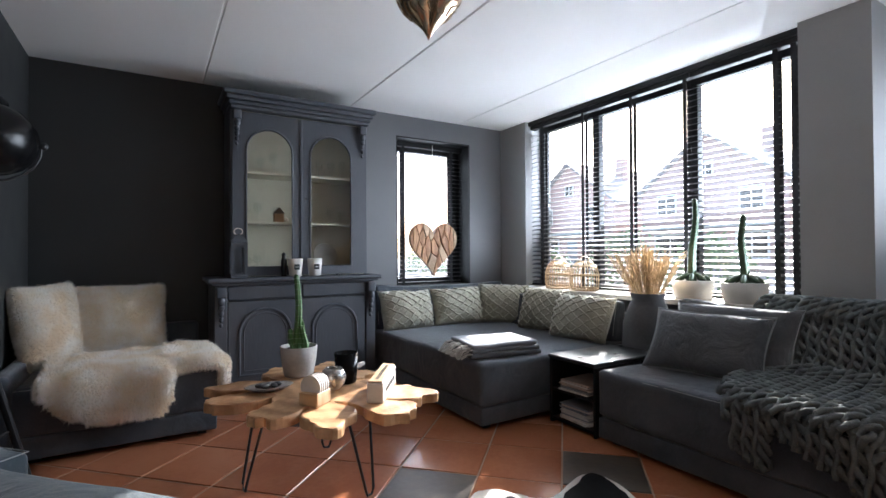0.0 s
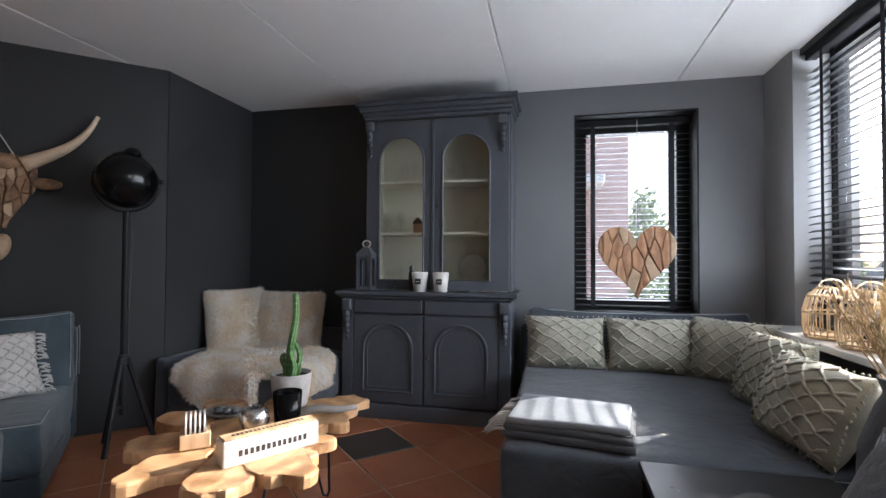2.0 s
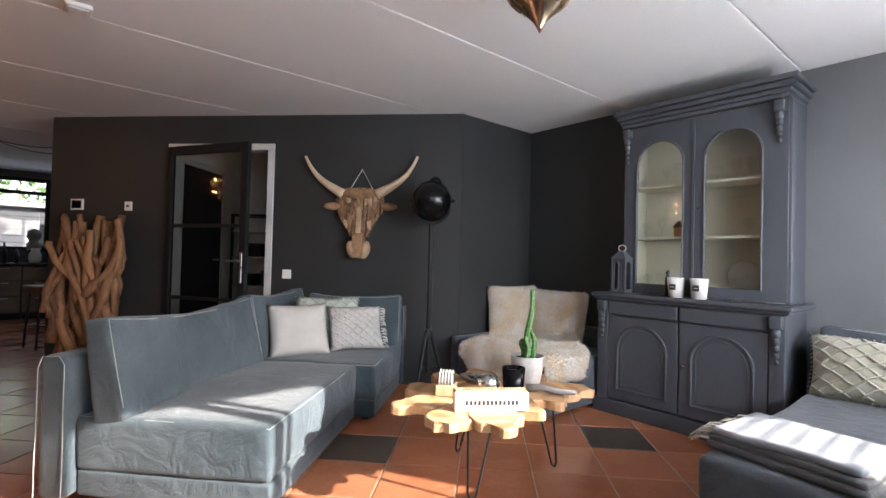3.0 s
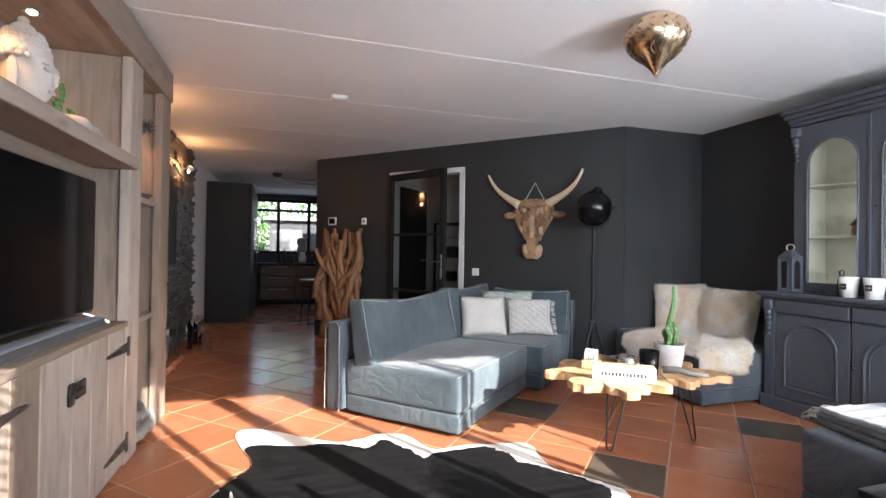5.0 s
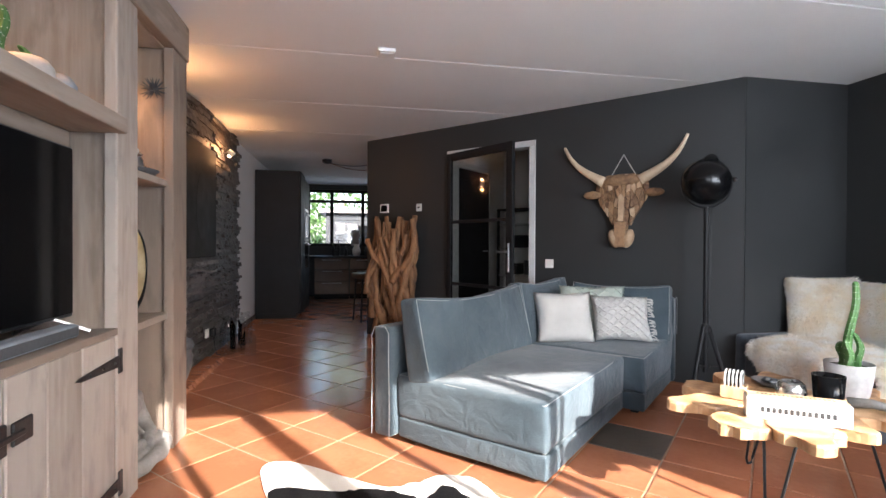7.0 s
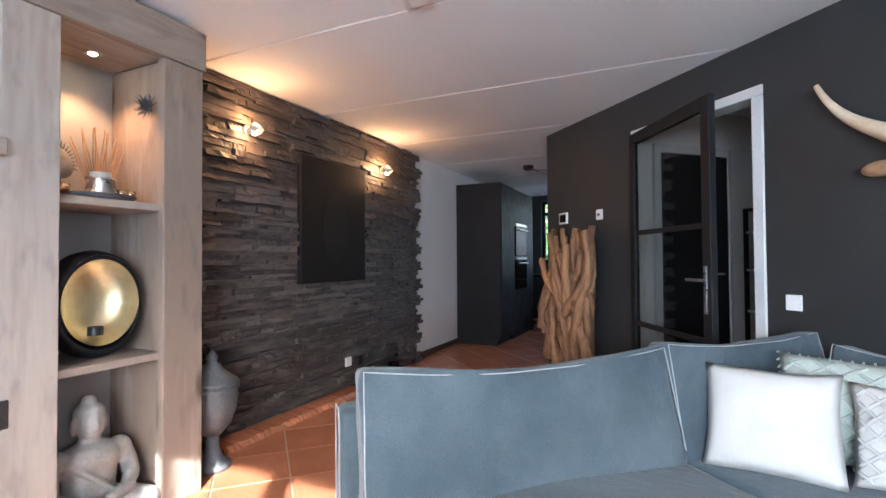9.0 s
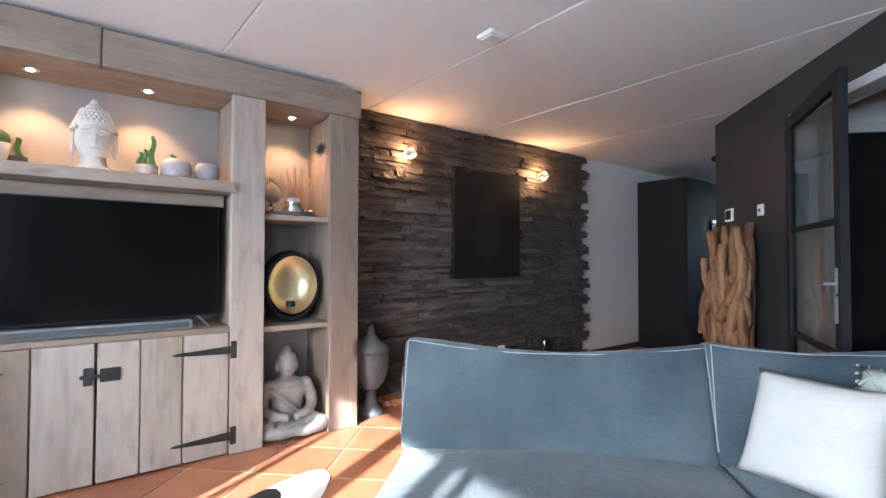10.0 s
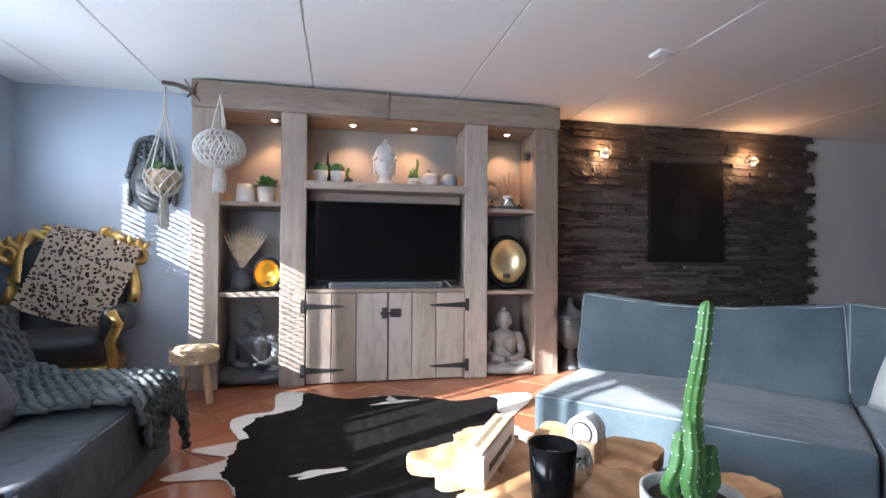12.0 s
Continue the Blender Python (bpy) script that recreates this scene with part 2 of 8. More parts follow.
M_HORN = mat("pale_carved_horn", (0.55, 0.40, 0.26), (0.72, 0.58, 0.42), 8.0, 0.55, bump=0.3)
M_BLACK = mat("black_metal", (0.012, 0.012, 0.013), (0.02, 0.02, 0.021), 8.0, 0.32, bump=0.05)
M_BLACKM = mat("matt_black_paint", (0.008, 0.008, 0.009), (0.014, 0.014, 0.015), 6.0, 0.55, bump=0.1, spec=0.25)
M_LAMP = mat("gloss_black_enamel", (0.003, 0.003, 0.0035), (0.005, 0.005, 0.0055), 6.0, 0.22, spec=0.3)
M_BLIND = mat("black_wooden_slat", (0.016, 0.017, 0.02), (0.026, 0.027, 0.03), 9.0, 0.38, bump=0.1, stretch=(1, 0.2, 1))
M_TAPE = mat("black_ladder_tape", (0.015, 0.015, 0.017), (0.022, 0.022, 0.024), 30, 0.9)
M_IRON = mat("black_wrought_iron", (0.015, 0.014, 0.014), (0.03, 0.028, 0.027), 20, 0.5, bump=0.4, bscale=90)
M_SCREEN = mat("black_glass_screen", (0.004, 0.004, 0.0045), (0.006, 0.006, 0.0065), 2, 0.16, spec=0.14)
M_WTRIM = mat("white_gloss_paint", (0.58, 0.57, 0.55), (0.65, 0.64, 0.62), 6, 0.35, bump=0.05)
M_PLAST = mat("white_plastic", (0.78, 0.77, 0.74), (0.82, 0.81, 0.79), 6, 0.35)
M_COPPER = mat("aged_gold_metal", (0.60, 0.43, 0.27), (0.74, 0.57, 0.40), 14, 0.24, metal=1.0, bump=0.05)
M_COPPERD = mat("shadowed_gold_metal", (0.16, 0.095, 0.045), (0.26, 0.16, 0.08), 14, 0.4, metal=0.8)
M_GOLD = mat("gold_leaf_finish", (0.62, 0.38, 0.10), (0.80, 0.55, 0.20), 14, 0.32, metal=0.9, bump=0.3, bscale=50)
M_GOLDIN = mat("brushed_champagne_gold", (0.66, 0.53, 0.30), (0.78, 0.66, 0.42), 16, 0.38, metal=0.85, bump=0.2)
M_AMBER = mat("amber_lacquer", (0.70, 0.38, 0.02), (0.85, 0.52, 0.06), 10, 0.2, metal=0.5)
M_SILVER = mat("hammered_silver", (0.50, 0.48, 0.45), (0.62, 0.60, 0.57), 18, 0.28, metal=0.9, bump=0.3, bscale=45)
M_GREYPOT = mat("grey_concrete_pot", (0.36, 0.345, 0.325), (0.48, 0.46, 0.44), 12, 0.8, bump=0.4)
M_WHITEPOT = mat("white_ceramic", (0.58, 0.56, 0.52), (0.66, 0.64, 0.60), 9, 0.45, bump=0.1)
M_TERRAPOT = mat("pale_terracotta_pot", (0.50, 0.41, 0.34), (0.62, 0.54, 0.47), 9, 0.8, bump=0.2)
M_BLUEPOT = mat("blue_grey_pot", (0.20, 0.22, 0.24), (0.28, 0.30, 0.33), 9, 0.7, bump=0.2)
M_DVASE = mat("dark_grey_stoneware", (0.060, 0.062, 0.066), (0.095, 0.096, 0.10), 9, 0.75, bump=0.3)
M_STATUE = mat("grey_cast_stone", (0.21, 0.195, 0.18), (0.32, 0.305, 0.29), 7, 0.8, bump=0.5)
M_STATUED = mat("dark_grey_cast_stone", (0.06, 0.066, 0.07), (0.125, 0.132, 0.138), 6, 0.5, bump=0.4)
M_PLASTER = mat("white_plaster_figure", (0.56, 0.53, 0.50), (0.64, 0.62, 0.58), 7, 0.75, bump=0.3)
M_CACTUS = mat("green_cactus_skin", (0.045, 0.125, 0.030), (0.105, 0.235, 0.060), 10, 0.5, bump=0.2)
# sill cacti stand against the window: their backlit darkness is in this skin
M_CACTUSD = mat("backlit_dark_cactus_skin", (0.018, 0.046, 0.017), (0.042, 0.082, 0.030), 10, 0.5, bump=0.2)
M_SPINE = mat("white_cactus_tufts", (0.72, 0.72, 0.62), (0.80, 0.80, 0.72), 20, 0.9)
M_LEAF = mat("green_leaf", (0.045, 0.11, 0.025), (0.09, 0.19, 0.045), 12, 0.55)
M_SOIL = mat("potting_soil", (0.035, 0.025, 0.018), (0.06, 0.045, 0.03), 30, 0.95, bump=0.8)
M_PAMPAS = mat("dried_pampas", (0.55, 0.40, 0.22), (0.74, 0.58, 0.37), 30, 0.9)
M_RATTAN = mat("natural_rattan", (0.46, 0.33, 0.19), (0.60, 0.46, 0.30), 22, 0.6, bump=0.3)
M_LTWOOD = mat("light_wood", (0.50, 0.33, 0.18), (0.63, 0.45, 0.28), 6, 0.6, bump=0.3, stretch=(2, 2, 0.4), wave=3.0)
M_LEATHER = mat("black_tufted_leather", (0.012, 0.013, 0.016), (0.024, 0.025, 0.03), 10, 0.35, bump=0.5, bscale=90)
M_HIDEW = mat("white_cow_hair", (0.72, 0.69, 0.62), (0.82, 0.80, 0.75), 9, 0.85, bump=0.6, bscale=140)
M_HIDEB = mat("black_cow_hair", (0.006, 0.006, 0.007), (0.013, 0.0125, 0.013), 9, 0.6, bump=0.6, bscale=140, spec=0.05)
M_SHED = mat("dark_grey_boarding", (0.022, 0.025, 0.030), (0.034, 0.037, 0.042), 4, 0.8, bump=0.3, stretch=(1, 0.2, 1))
M_BRICK = mat("pale_red_brick", (0.40, 0.25, 0.22), (0.48, 0.33, 0.29), 9, 0.85, bump=0.5, bscale=20, vary=0.5)
M_ROOF = mat("grey_roof_tile", (0.18, 0.165, 0.16), (0.26, 0.24, 0.235), 5, 0.7, bump=0.4)
M_ASPH = mat("asphalt", (0.045, 0.045, 0.047), (0.065, 0.065, 0.067), 3, 0.9, bump=0.4)
M_PAVE = mat("concrete_paving", (0.30, 0.29, 0.27), (0.38, 0.37, 0.35), 2, 0.9, bump=0.4)
M_HEDGE = mat("hedge_leaves", (0.05, 0.11, 0.03), (0.10, 0.19, 0.05), 6, 0.7, vary=0.3)
M_BARK = mat("bark", (0.12, 0.085, 0.06), (0.19, 0.14, 0.10), 9, 0.9, bump=0.6)
# this pane's haze stands for the glare round a bright window
M_GLASS = glass_mat("window_glass", glare=0.0085)
M_CLEAR = glass_mat("clear_glassware", (0.96, 0.97, 0.97), 0.5)
M_DOORGLASS = glass_mat("door_glass", (0.74, 0.75, 0.74), 1.3)
M_OLDGLASS = glass_mat("cabinet_glass", (0.94, 0.94, 0.91), 1.0)
M_BULB = glow_mat("warm_lamp_glow", (1.0, 0.72, 0.42), 14.0)
M_WOODK = mat("brown_kitchen_front", (0.055, 0.028, 0.015), (0.095, 0.050, 0.027), 4, 0.45, bump=0.2, stretch=(0.4, 0.4, 2))
M_STEEL = mat("brushed_steel", (0.45, 0.45, 0.46), (0.55, 0.55, 0.56), 20, 0.3, metal=1.0)
M_PAPER = mat("printed_paper", (0.62, 0.60, 0.56), (0.74, 0.72, 0.69), 20, 0.7)
M_INK = mat("black_ink", (0.02, 0.02, 0.02), (0.03, 0.03, 0.03), 20, 0.6)


# ---- building helpers ----
def part(name, bm, material, parent=None, label="", smooth=False):
    """One mesh object from a bmesh, under a thing or a part."""
    me = bpy.data.meshes.new(name)
    bm.normal_update()
    bm.to_mesh(me)
    bm.free()
    me.materials.append(material)
    if smooth:
        me.polygons.foreach_set("use_smooth", [True] * len(me.polygons))
    ob = new(name, me)
    if parent is not None:
        ob.parent = parent
    if label:
        ob["label"] = label
    return ob


def share(ob, parent, m):
    """Another object on the same mesh, as a part at the pose m."""
    o = bpy.data.objects.new(ob.name.split(".")[0], ob.data)
    scene.collection.objects.link(o)
    o.parent = parent
    o.matrix_basis = m
    return o


def thing(name, label, category, m=None, group="", kind=""):
    ob = new(name)
    ob.empty_display_size = 0.1
    if m is not None:
        ob.matrix_basis = m
    return tagged(ob, label, category, group, kind)


def box(x0, x1, y0, y1, z0, z1, bev=0.0, seg=2, bm=None):
    target = bm or bmesh.new()
    b = bmesh.new() if bm else target
    bmesh.ops.create_cube(b, size=1, matrix=Matrix.Translation(((x0 + x1) / 2, (y0 + y1) / 2, (z0 + z1) / 2)) @ Matrix.Diagonal((abs(x1 - x0), abs(y1 - y0), abs(z1 - z0), 1)))
    if bev:
        bmesh.ops.bevel(b, geom=b.edges[:], offset=bev, segments=seg, affect="EDGES", profile=0.5)
    if bm:
        me = bpy.data.meshes.new("tmp")
        b.to_mesh(me)
        b.free()
        bm.from_mesh(me)
        bpy.data.meshes.remove(me)
    return target


def lathe(profile, seg=24, bm=None, m=Matrix(), lobes=0, depth=0.0):
    """A turned body from (radius, height) pairs; lobes and depth give it ribs."""
    bm = bm or bmesh.new()
    rings = []
    for r, z in profile:
        ring = []
        for k in range(seg):
            a = 2 * math.pi * k / seg
            rr = r * (1 + depth * math.cos(lobes * a)) if lobes else r
            ring.append(bm.verts.new(m @ Vector((rr * math.cos(a), rr * math.sin(a), z))))
        rings.append(ring)
    for a, b in zip(rings, rings[1:]):
        for k in range(seg):
            bm.faces.new((a[k], a[(k + 1) % seg], b[(k + 1) % seg], b[k]))
    if profile[0][0] > 1e-4:
        bm.faces.new(rings[0][::-1])
    if profile[-1][0] > 1e-4:
        bm.faces.new(rings[-1])
    bmesh.ops.remove_doubles(bm, verts=[v for ring in (rings[0], rings[-1]) for v in ring], dist=1e-5)
    return bm


def tube(pts, r, seg=6, bm=None, closed=False, r_end=None):
    """A round cord or bar swept along points."""
    bm = bm or bmesh.new()
    pts = [Vector(p) for p in pts]
    n = len(pts)
    rings = []
    up = Vector((0.13, 0.31, 0.94)).normalized()
    for i, p in enumerate(pts):
        a = pts[(i - 1) % n] if closed or i else p
        b = pts[(i + 1) % n] if closed or i < n - 1 else p
        t = (b - a)
        t = t.normalized() if t.length > 1e-9 else Vector((0, 0, 1))
        s = t.cross(up)
        s = s.normalized() if s.length > 0.05 else t.cross(Vector((1, 0, 0))).normalized()
        u = s.cross(t)
        rr = r if r_end is None else r + (r_end - r) * i / max(1, n - 1)
        rings.append([bm.verts.new(p + rr * (math.cos(2 * math.pi * k / seg) * s + math.sin(2 * math.pi * k / seg) * u)) for k in range(seg)])
    pairs = list(zip(rings, rings[1:])) + ([(rings[-1], rings[0])] if closed else [])
    for a, b in pairs:
        for k in range(seg):
            bm.faces.new((a[k], a[(k + 1) % seg], b[(k + 1) % seg], b[k]))
    if not closed:
        bm.faces.new(rings[0][::-1])
        bm.faces.new(rings[-1])
    return bm


def ball(r, m=Matrix(), u=16, v=10, bm=None):
    bm = bm or bmesh.new()
    bmesh.ops.create_uvsphere(bm, u_segments=u, v_segments=v, radius=r, matrix=m)
    return bm


def slab(outline, z0, z1, bm=None, bev=0.0):
    """A flat body with the given outline in plan."""
    bm = bm or bmesh.new()
    lo = [bm.verts.new((x, y, z0)) for x, y in outline]
    hi = [bm.verts.new((x, y, z1)) for x, y in outline]
    n = len(outline)
    bm.faces.new(lo[::-1])
    top = bm.faces.new(hi)
    for k in range(n):
        bm.faces.new((lo[k], lo[(k + 1) % n], hi[(k + 1) % n], hi[k]))
    if bev:
        bmesh.ops.bevel(bm, geom=list(top.edges), offset=bev, segments=2, affect="EDGES", profile=0.5)
    bmesh.ops.recalc_face_normals(bm, faces=bm.faces[:])
    return bm


def soft_grid(a, h, r, cuts):
    """Moves an even grid line towards the rounded edge, so that the flat of a block stays flat."""
    s, step, e = abs(a), 2 / (cuts + 1), min(0.45, r / h)
    lines = [(0, 0), (1 - 2 * step, 1 - e), (1 - step, 1 - 0.45 * e), (1, 1)]
    for (p, f), (q, g) in zip(lines, lines[1:]):
        if s <= q + 1e-6:
            return math.copysign(f + (g - f) * (s - p) / (q - p), a) * h
    return a * h


def soft_box(x0, x1, y0, y1, z0, z1, r=0.05, sag=0.006, seed=0, cuts=6, puff=0.0):
    """An upholstered block: rounded edges, slight waves in its sides, a crown if puff."""
    bm = bmesh.new()
    bmesh.ops.create_cube(bm, size=2)
    bmesh.ops.subdivide_edges(bm, edges=bm.edges[:], cuts=cuts, use_grid_fill=True)
    hx, hy, hz = (x1 - x0) / 2, (y1 - y0) / 2, (z1 - z0) / 2
    c = Vector(((x0 + x1) / 2, (y0 + y1) / 2, (z0 + z1) / 2))
    for v in bm.verts:
        q = Vector((soft_grid(v.co.x, hx, r, cuts), soft_grid(v.co.y, hy, r, cuts), soft_grid(v.co.z, hz, r, cuts)))
        inner = Vector((max(-hx + r, min(hx - r, q.x)), max(-hy + r, min(hy - r, q.y)), max(-hz + r, min(hz - r, q.z))))
        d = q - inner
        if d.length > 1e-6:
            q = inner + d.normalized() * r
        w = noise.noise_vector(c + q * 3.1 + Vector((seed, seed, seed)))
        q += w * sag * 2 + noise.noise_vector((c + q) * 11 + Vector((seed, 0, 0))) * sag * 0.5
        if puff and v.co.z > 0.9:
            q.z += puff * (1 - v.co.x ** 2) * (1 - v.co.y ** 2)
        v.co = c + q
    return bm


def cushion_point(a, b, side, w, h, t):
    """A point of a scatter cushion standing in the xz plane; a, b run from -1 to 1."""
    edge = (1 - abs(a) ** 2.6) * (1 - abs(b) ** 2.6)
    pinch = 1 - 0.07 * (1 - b * b) * abs(a) ** 3
    pinch2 = 1 - 0.07 * (1 - a * a) * abs(b) ** 3
    return Vector((a * w / 2 * pinch, side * t / 2 * max(0, edge) ** 0.55, b * h / 2 * pinch2 + h / 2))


def cushion(w, h, t, n=14, seed=0, wave=0.006):
    bm = bmesh.new()
    grids = []
    for side in (-1, 1):
        g = []
        for i in range(n + 1):
            row = []
            for j in range(n + 1):
                p = cushion_point(-1 + 2 * i / n, -1 + 2 * j / n, side, w, h, t)
                p += noise.noise_vector(p * 6 + Vector((seed, 3 * seed, 0))) * wave
                row.append(bm.verts.new(p))
            g.append(row)
        grids.append(g)
        for i in range(n):
            for j in range(n):
                q = (g[i][j], g[i + 1][j], g[i + 1][j + 1], g[i][j + 1])
                bm.faces.new(q if side < 0 else q[::-1])
    bmesh.ops.remove_doubles(bm, verts=bm.verts[:], dist=0.008)
    return bm


def fur_tufts(surface, count, length, seed=1, curl=0.6, width=0.004):
    """Short locks of hair rooted all over a mesh's surface."""
    rng = random.Random(seed)
    me = surface.data
    me.calc_loop_triangles()
    tris = [(me.vertices[a].co, me.vertices[b].co, me.vertices[c].co) for a, b, c in (t.vertices for t in me.loop_triangles)]
    areas = [((b - a).cross(c - a)).length for a, b, c in tris]
    verts, faces = [], []
    for a, b, c in rng.choices(tris, areas, k=count):
        u, v = rng.random(), rng.random()
        if u + v > 1:
            u, v = 1 - u, 1 - v
        p = a + (b - a) * u + (c - a) * v
        nrm = (b - a).cross(c - a).normalized()
        flow = noise.noise_vector(p * 9) * curl + Vector((rng.uniform(-1, 1), rng.uniform(-1, 1), rng.uniform(-1, 0.4))) * 0.45
        d = (nrm + flow).normalized()
        s = d.cross(Vector((rng.uniform(-1, 1), rng.uniform(-1, 1), rng.uniform(-1, 1)))).normalized() * width * rng.uniform(0.7, 1.5)
        l = length * rng.uniform(0.6, 1.3)
        mid = p + d * l * 0.55
        tip = p + (d + flow * 0.6 - Vector((0, 0, 0.25))).normalized() * l
        k = len(verts)
        verts += [p - s, p + s, mid + s * 0.8, mid - s * 0.8, tip]
        faces += [(k, k + 1, k + 2, k + 3), (k + 3, k + 2, k + 4)]
    out = bpy.data.meshes.new("hair")
    out.from_pydata([tuple(v) for v in verts], [], faces)
    out.materials.append(M_HAIR)
    ob = new("hair", out)
    ob.parent = surface
    return tagged(ob, kind="stuff")


def text_part(words, size, m, material, parent, align="CENTER"):
    cu = bpy.data.curves.new("lettering", "FONT")
    cu.body, cu.size, cu.extrude, cu.align_x, cu.align_y = words, size, 0.0006, align, "CENTER"
    cu.materials.append(material)
    ob = new("lettering", cu)
    ob.parent = parent
    ob.matrix_basis = m
    return ob


# ---- structure ----
H = 2.40
DIAG = pose(-0.715, 3.252, 0, 0, 0, 43.3)  # along the slanting wall: x back towards its inner corner, y into the wall


def structure(name, bm, material, label, category, smooth=False):
    return tagged(part(name, bm, material, None, "", smooth), label, category, kind="structure")


def ceiling():
    bm = bmesh.new()
    cuts = [-8.5, -6.9, -5.7, -4.5, -3.28, -2.08, -0.88, 0.33, 1.53, 2.71, 3.44, 4.1]
    for a, b in zip(cuts, cuts[1:]):
        box(a + 0.005, b - 0.005, -1.35, 4.47 if b < 3.5 else 1.34, H, H + 0.06, 0.004, 1, bm=bm)
    box(-8.5, 3.55, -1.35, 4.47, H + 0.012, H + 0.16, bm=bm)
    box(3.55, 4.1, -1.35, 1.34, H + 0.012, H + 0.16, bm=bm)
    structure("ceiling", bm, M_CEIL, "white painted ceiling of long panels with thin joints", "ceiling")


ceiling()
structure("wall_south", box(-8.5, 4.1, -1.35, -1.10, 0, H), M_WHITEWALL, "white plastered wall behind the built-in shelving", "wall")
structure("wall_south_corner", box(2.41, 3.85, -1.10, -1.094, 0, H), M_BLUEGREY, "pale blue-grey painted wall in the corner with slatted sunlight", "wall")
# north wall with the heart window
for nm, b in (("wall_north_a", (-0.95, 1.30, 4.19, 4.47, 0, H)), ("wall_north_c", (1.30, 2.0, 4.19, 4.47, 0, H)), ("wall_north_b", (2.85, 3.6, 4.19, 4.47, 0, H)), ("wall_north_sill", (2.0, 2.85, 4.19, 4.47, 0, 0.73)), ("wall_north_lintel", (2.0, 2.85, 4.19, 4.47, 2.2, H))):
    structure(nm, box(*b), M_GREY if nm != "wall_north_a" else M_DARK, "grey painted wall around a narrow window" if nm != "wall_north_a" else "dark grey painted wall behind the glass-front cabinet", "wall")
structure("wall_west", box(-0.95, -0.716, 3.26, 4.19, 0, H), M_DARK, "short dark grey painted wall in the corner", "wall")
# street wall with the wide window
structure("wall_east_corner", box(3.26, 3.6, 3.78, 4.19, 0, H), M_PIER, "light grey pier beside the wide window", "wall")
structure("wall_east_sill", box(3.26, 3.6, 1.34, 3.78, 0, 0.70), M_GREY, "grey painted wall below the wide window", "wall")
structure("wall_east_lintel", box(3.30, 3.6, 1.34, 3.78, 2.36, H), M_BLACKM, "black window head below the ceiling", "wall")
structure("wall_pier", box(3.24, 4.1, 1.0, 1.34, 0, H), M_PIER, "light grey pier between the two windows", "wall")
# bay with its own window
# sills are out of view; the high south block is added to stop low sun
for nm, b in (("wall_bay_a", (3.85, 4.1, -1.35, -0.66, 0, H)), ("wall_bay_b", (3.85, 4.1, 0.93, 1.0, 0, H)), ("wall_bay_sill", (3.85, 4.1, 0.08, 0.93, 0, 1.10)), ("wall_bay_block", (3.85, 4.1, -0.66, 0.08, 0, 1.54)), ("wall_bay_lintel", (3.85, 4.1, -0.66, 0.93, 2.2, H))):
    structure(nm, box(*b), M_BLUEGREY, "pale blue-grey painted wall of the mostly unseen window bay", "wall")


# slanting wall with the hall door: three blocks round the opening
def slanted(name, s0, s1, z0, z1, material=None, label="dark grey painted slanting wall", y1=0.12):
    ob = structure(name, box(-s1, -s0, 0, y1, z0, z1), material or M_DARK, label, "wall")
    ob.matrix_basis = DIAG
    return ob


slanted("wall_diagonal_a", 0.0, 1.74, 0, H)
slanted("wall_diagonal_b", 2.76, 4.0, 0, H)
slanted("wall_diagonal_lintel", 1.74, 2.76, 2.12, H)
# hall behind the door
hall = structure("wall_hall", box(-3.9, 0.1, 1.5, 1.62, 0, H), M_WHITEWALL, "white wall of the hall behind the glass door", "wall")
hall.matrix_basis = DIAG
h2 = structure("wall_hall_side", box(-3.0, -2.9, 0.12, 1.5, 0, H), M_WHITEWALL, "white side wall of the hall", "wall")
h2.matrix_basis = DIAG
h3 = structure("wall_hall_end", box(-0.9, -0.8, 0.12, 1.5, 0, H), M_WHITEWALL, "white end wall of the hall", "wall")
h3.matrix_basis = DIAG
# kitchen shell
for nm, b in (("wall_kitchen_a", (-8.5, -8.2, -1.35, -0.62, 0, H)), ("wall_kitchen_b", (-8.5, -8.2, 1.75, 3.6, 0, H)), ("wall_kitchen_sill", (-8.5, -8.2, -0.62, 1.75, 0, 1.08)), ("wall_kitchen_lintel", (-8.5, -8.2, -0.62, 1.75, 2.30, H))):
    structure(nm, box(*b), M_DARK, "dark kitchen end wall round the garden window", "wall")
structure("wall_kitchen_north", box(-8.5, -3.3, 3.4, 3.6, 0, H), M_DARK, "dark grey kitchen side wall", "wall")
structure("baseboard", box(-8.2, -3.95, -1.10, -1.085, 0, 0.07, 0.004, 1), M_WOODK, "dark wooden baseboard along the plain wall", "baseboard")


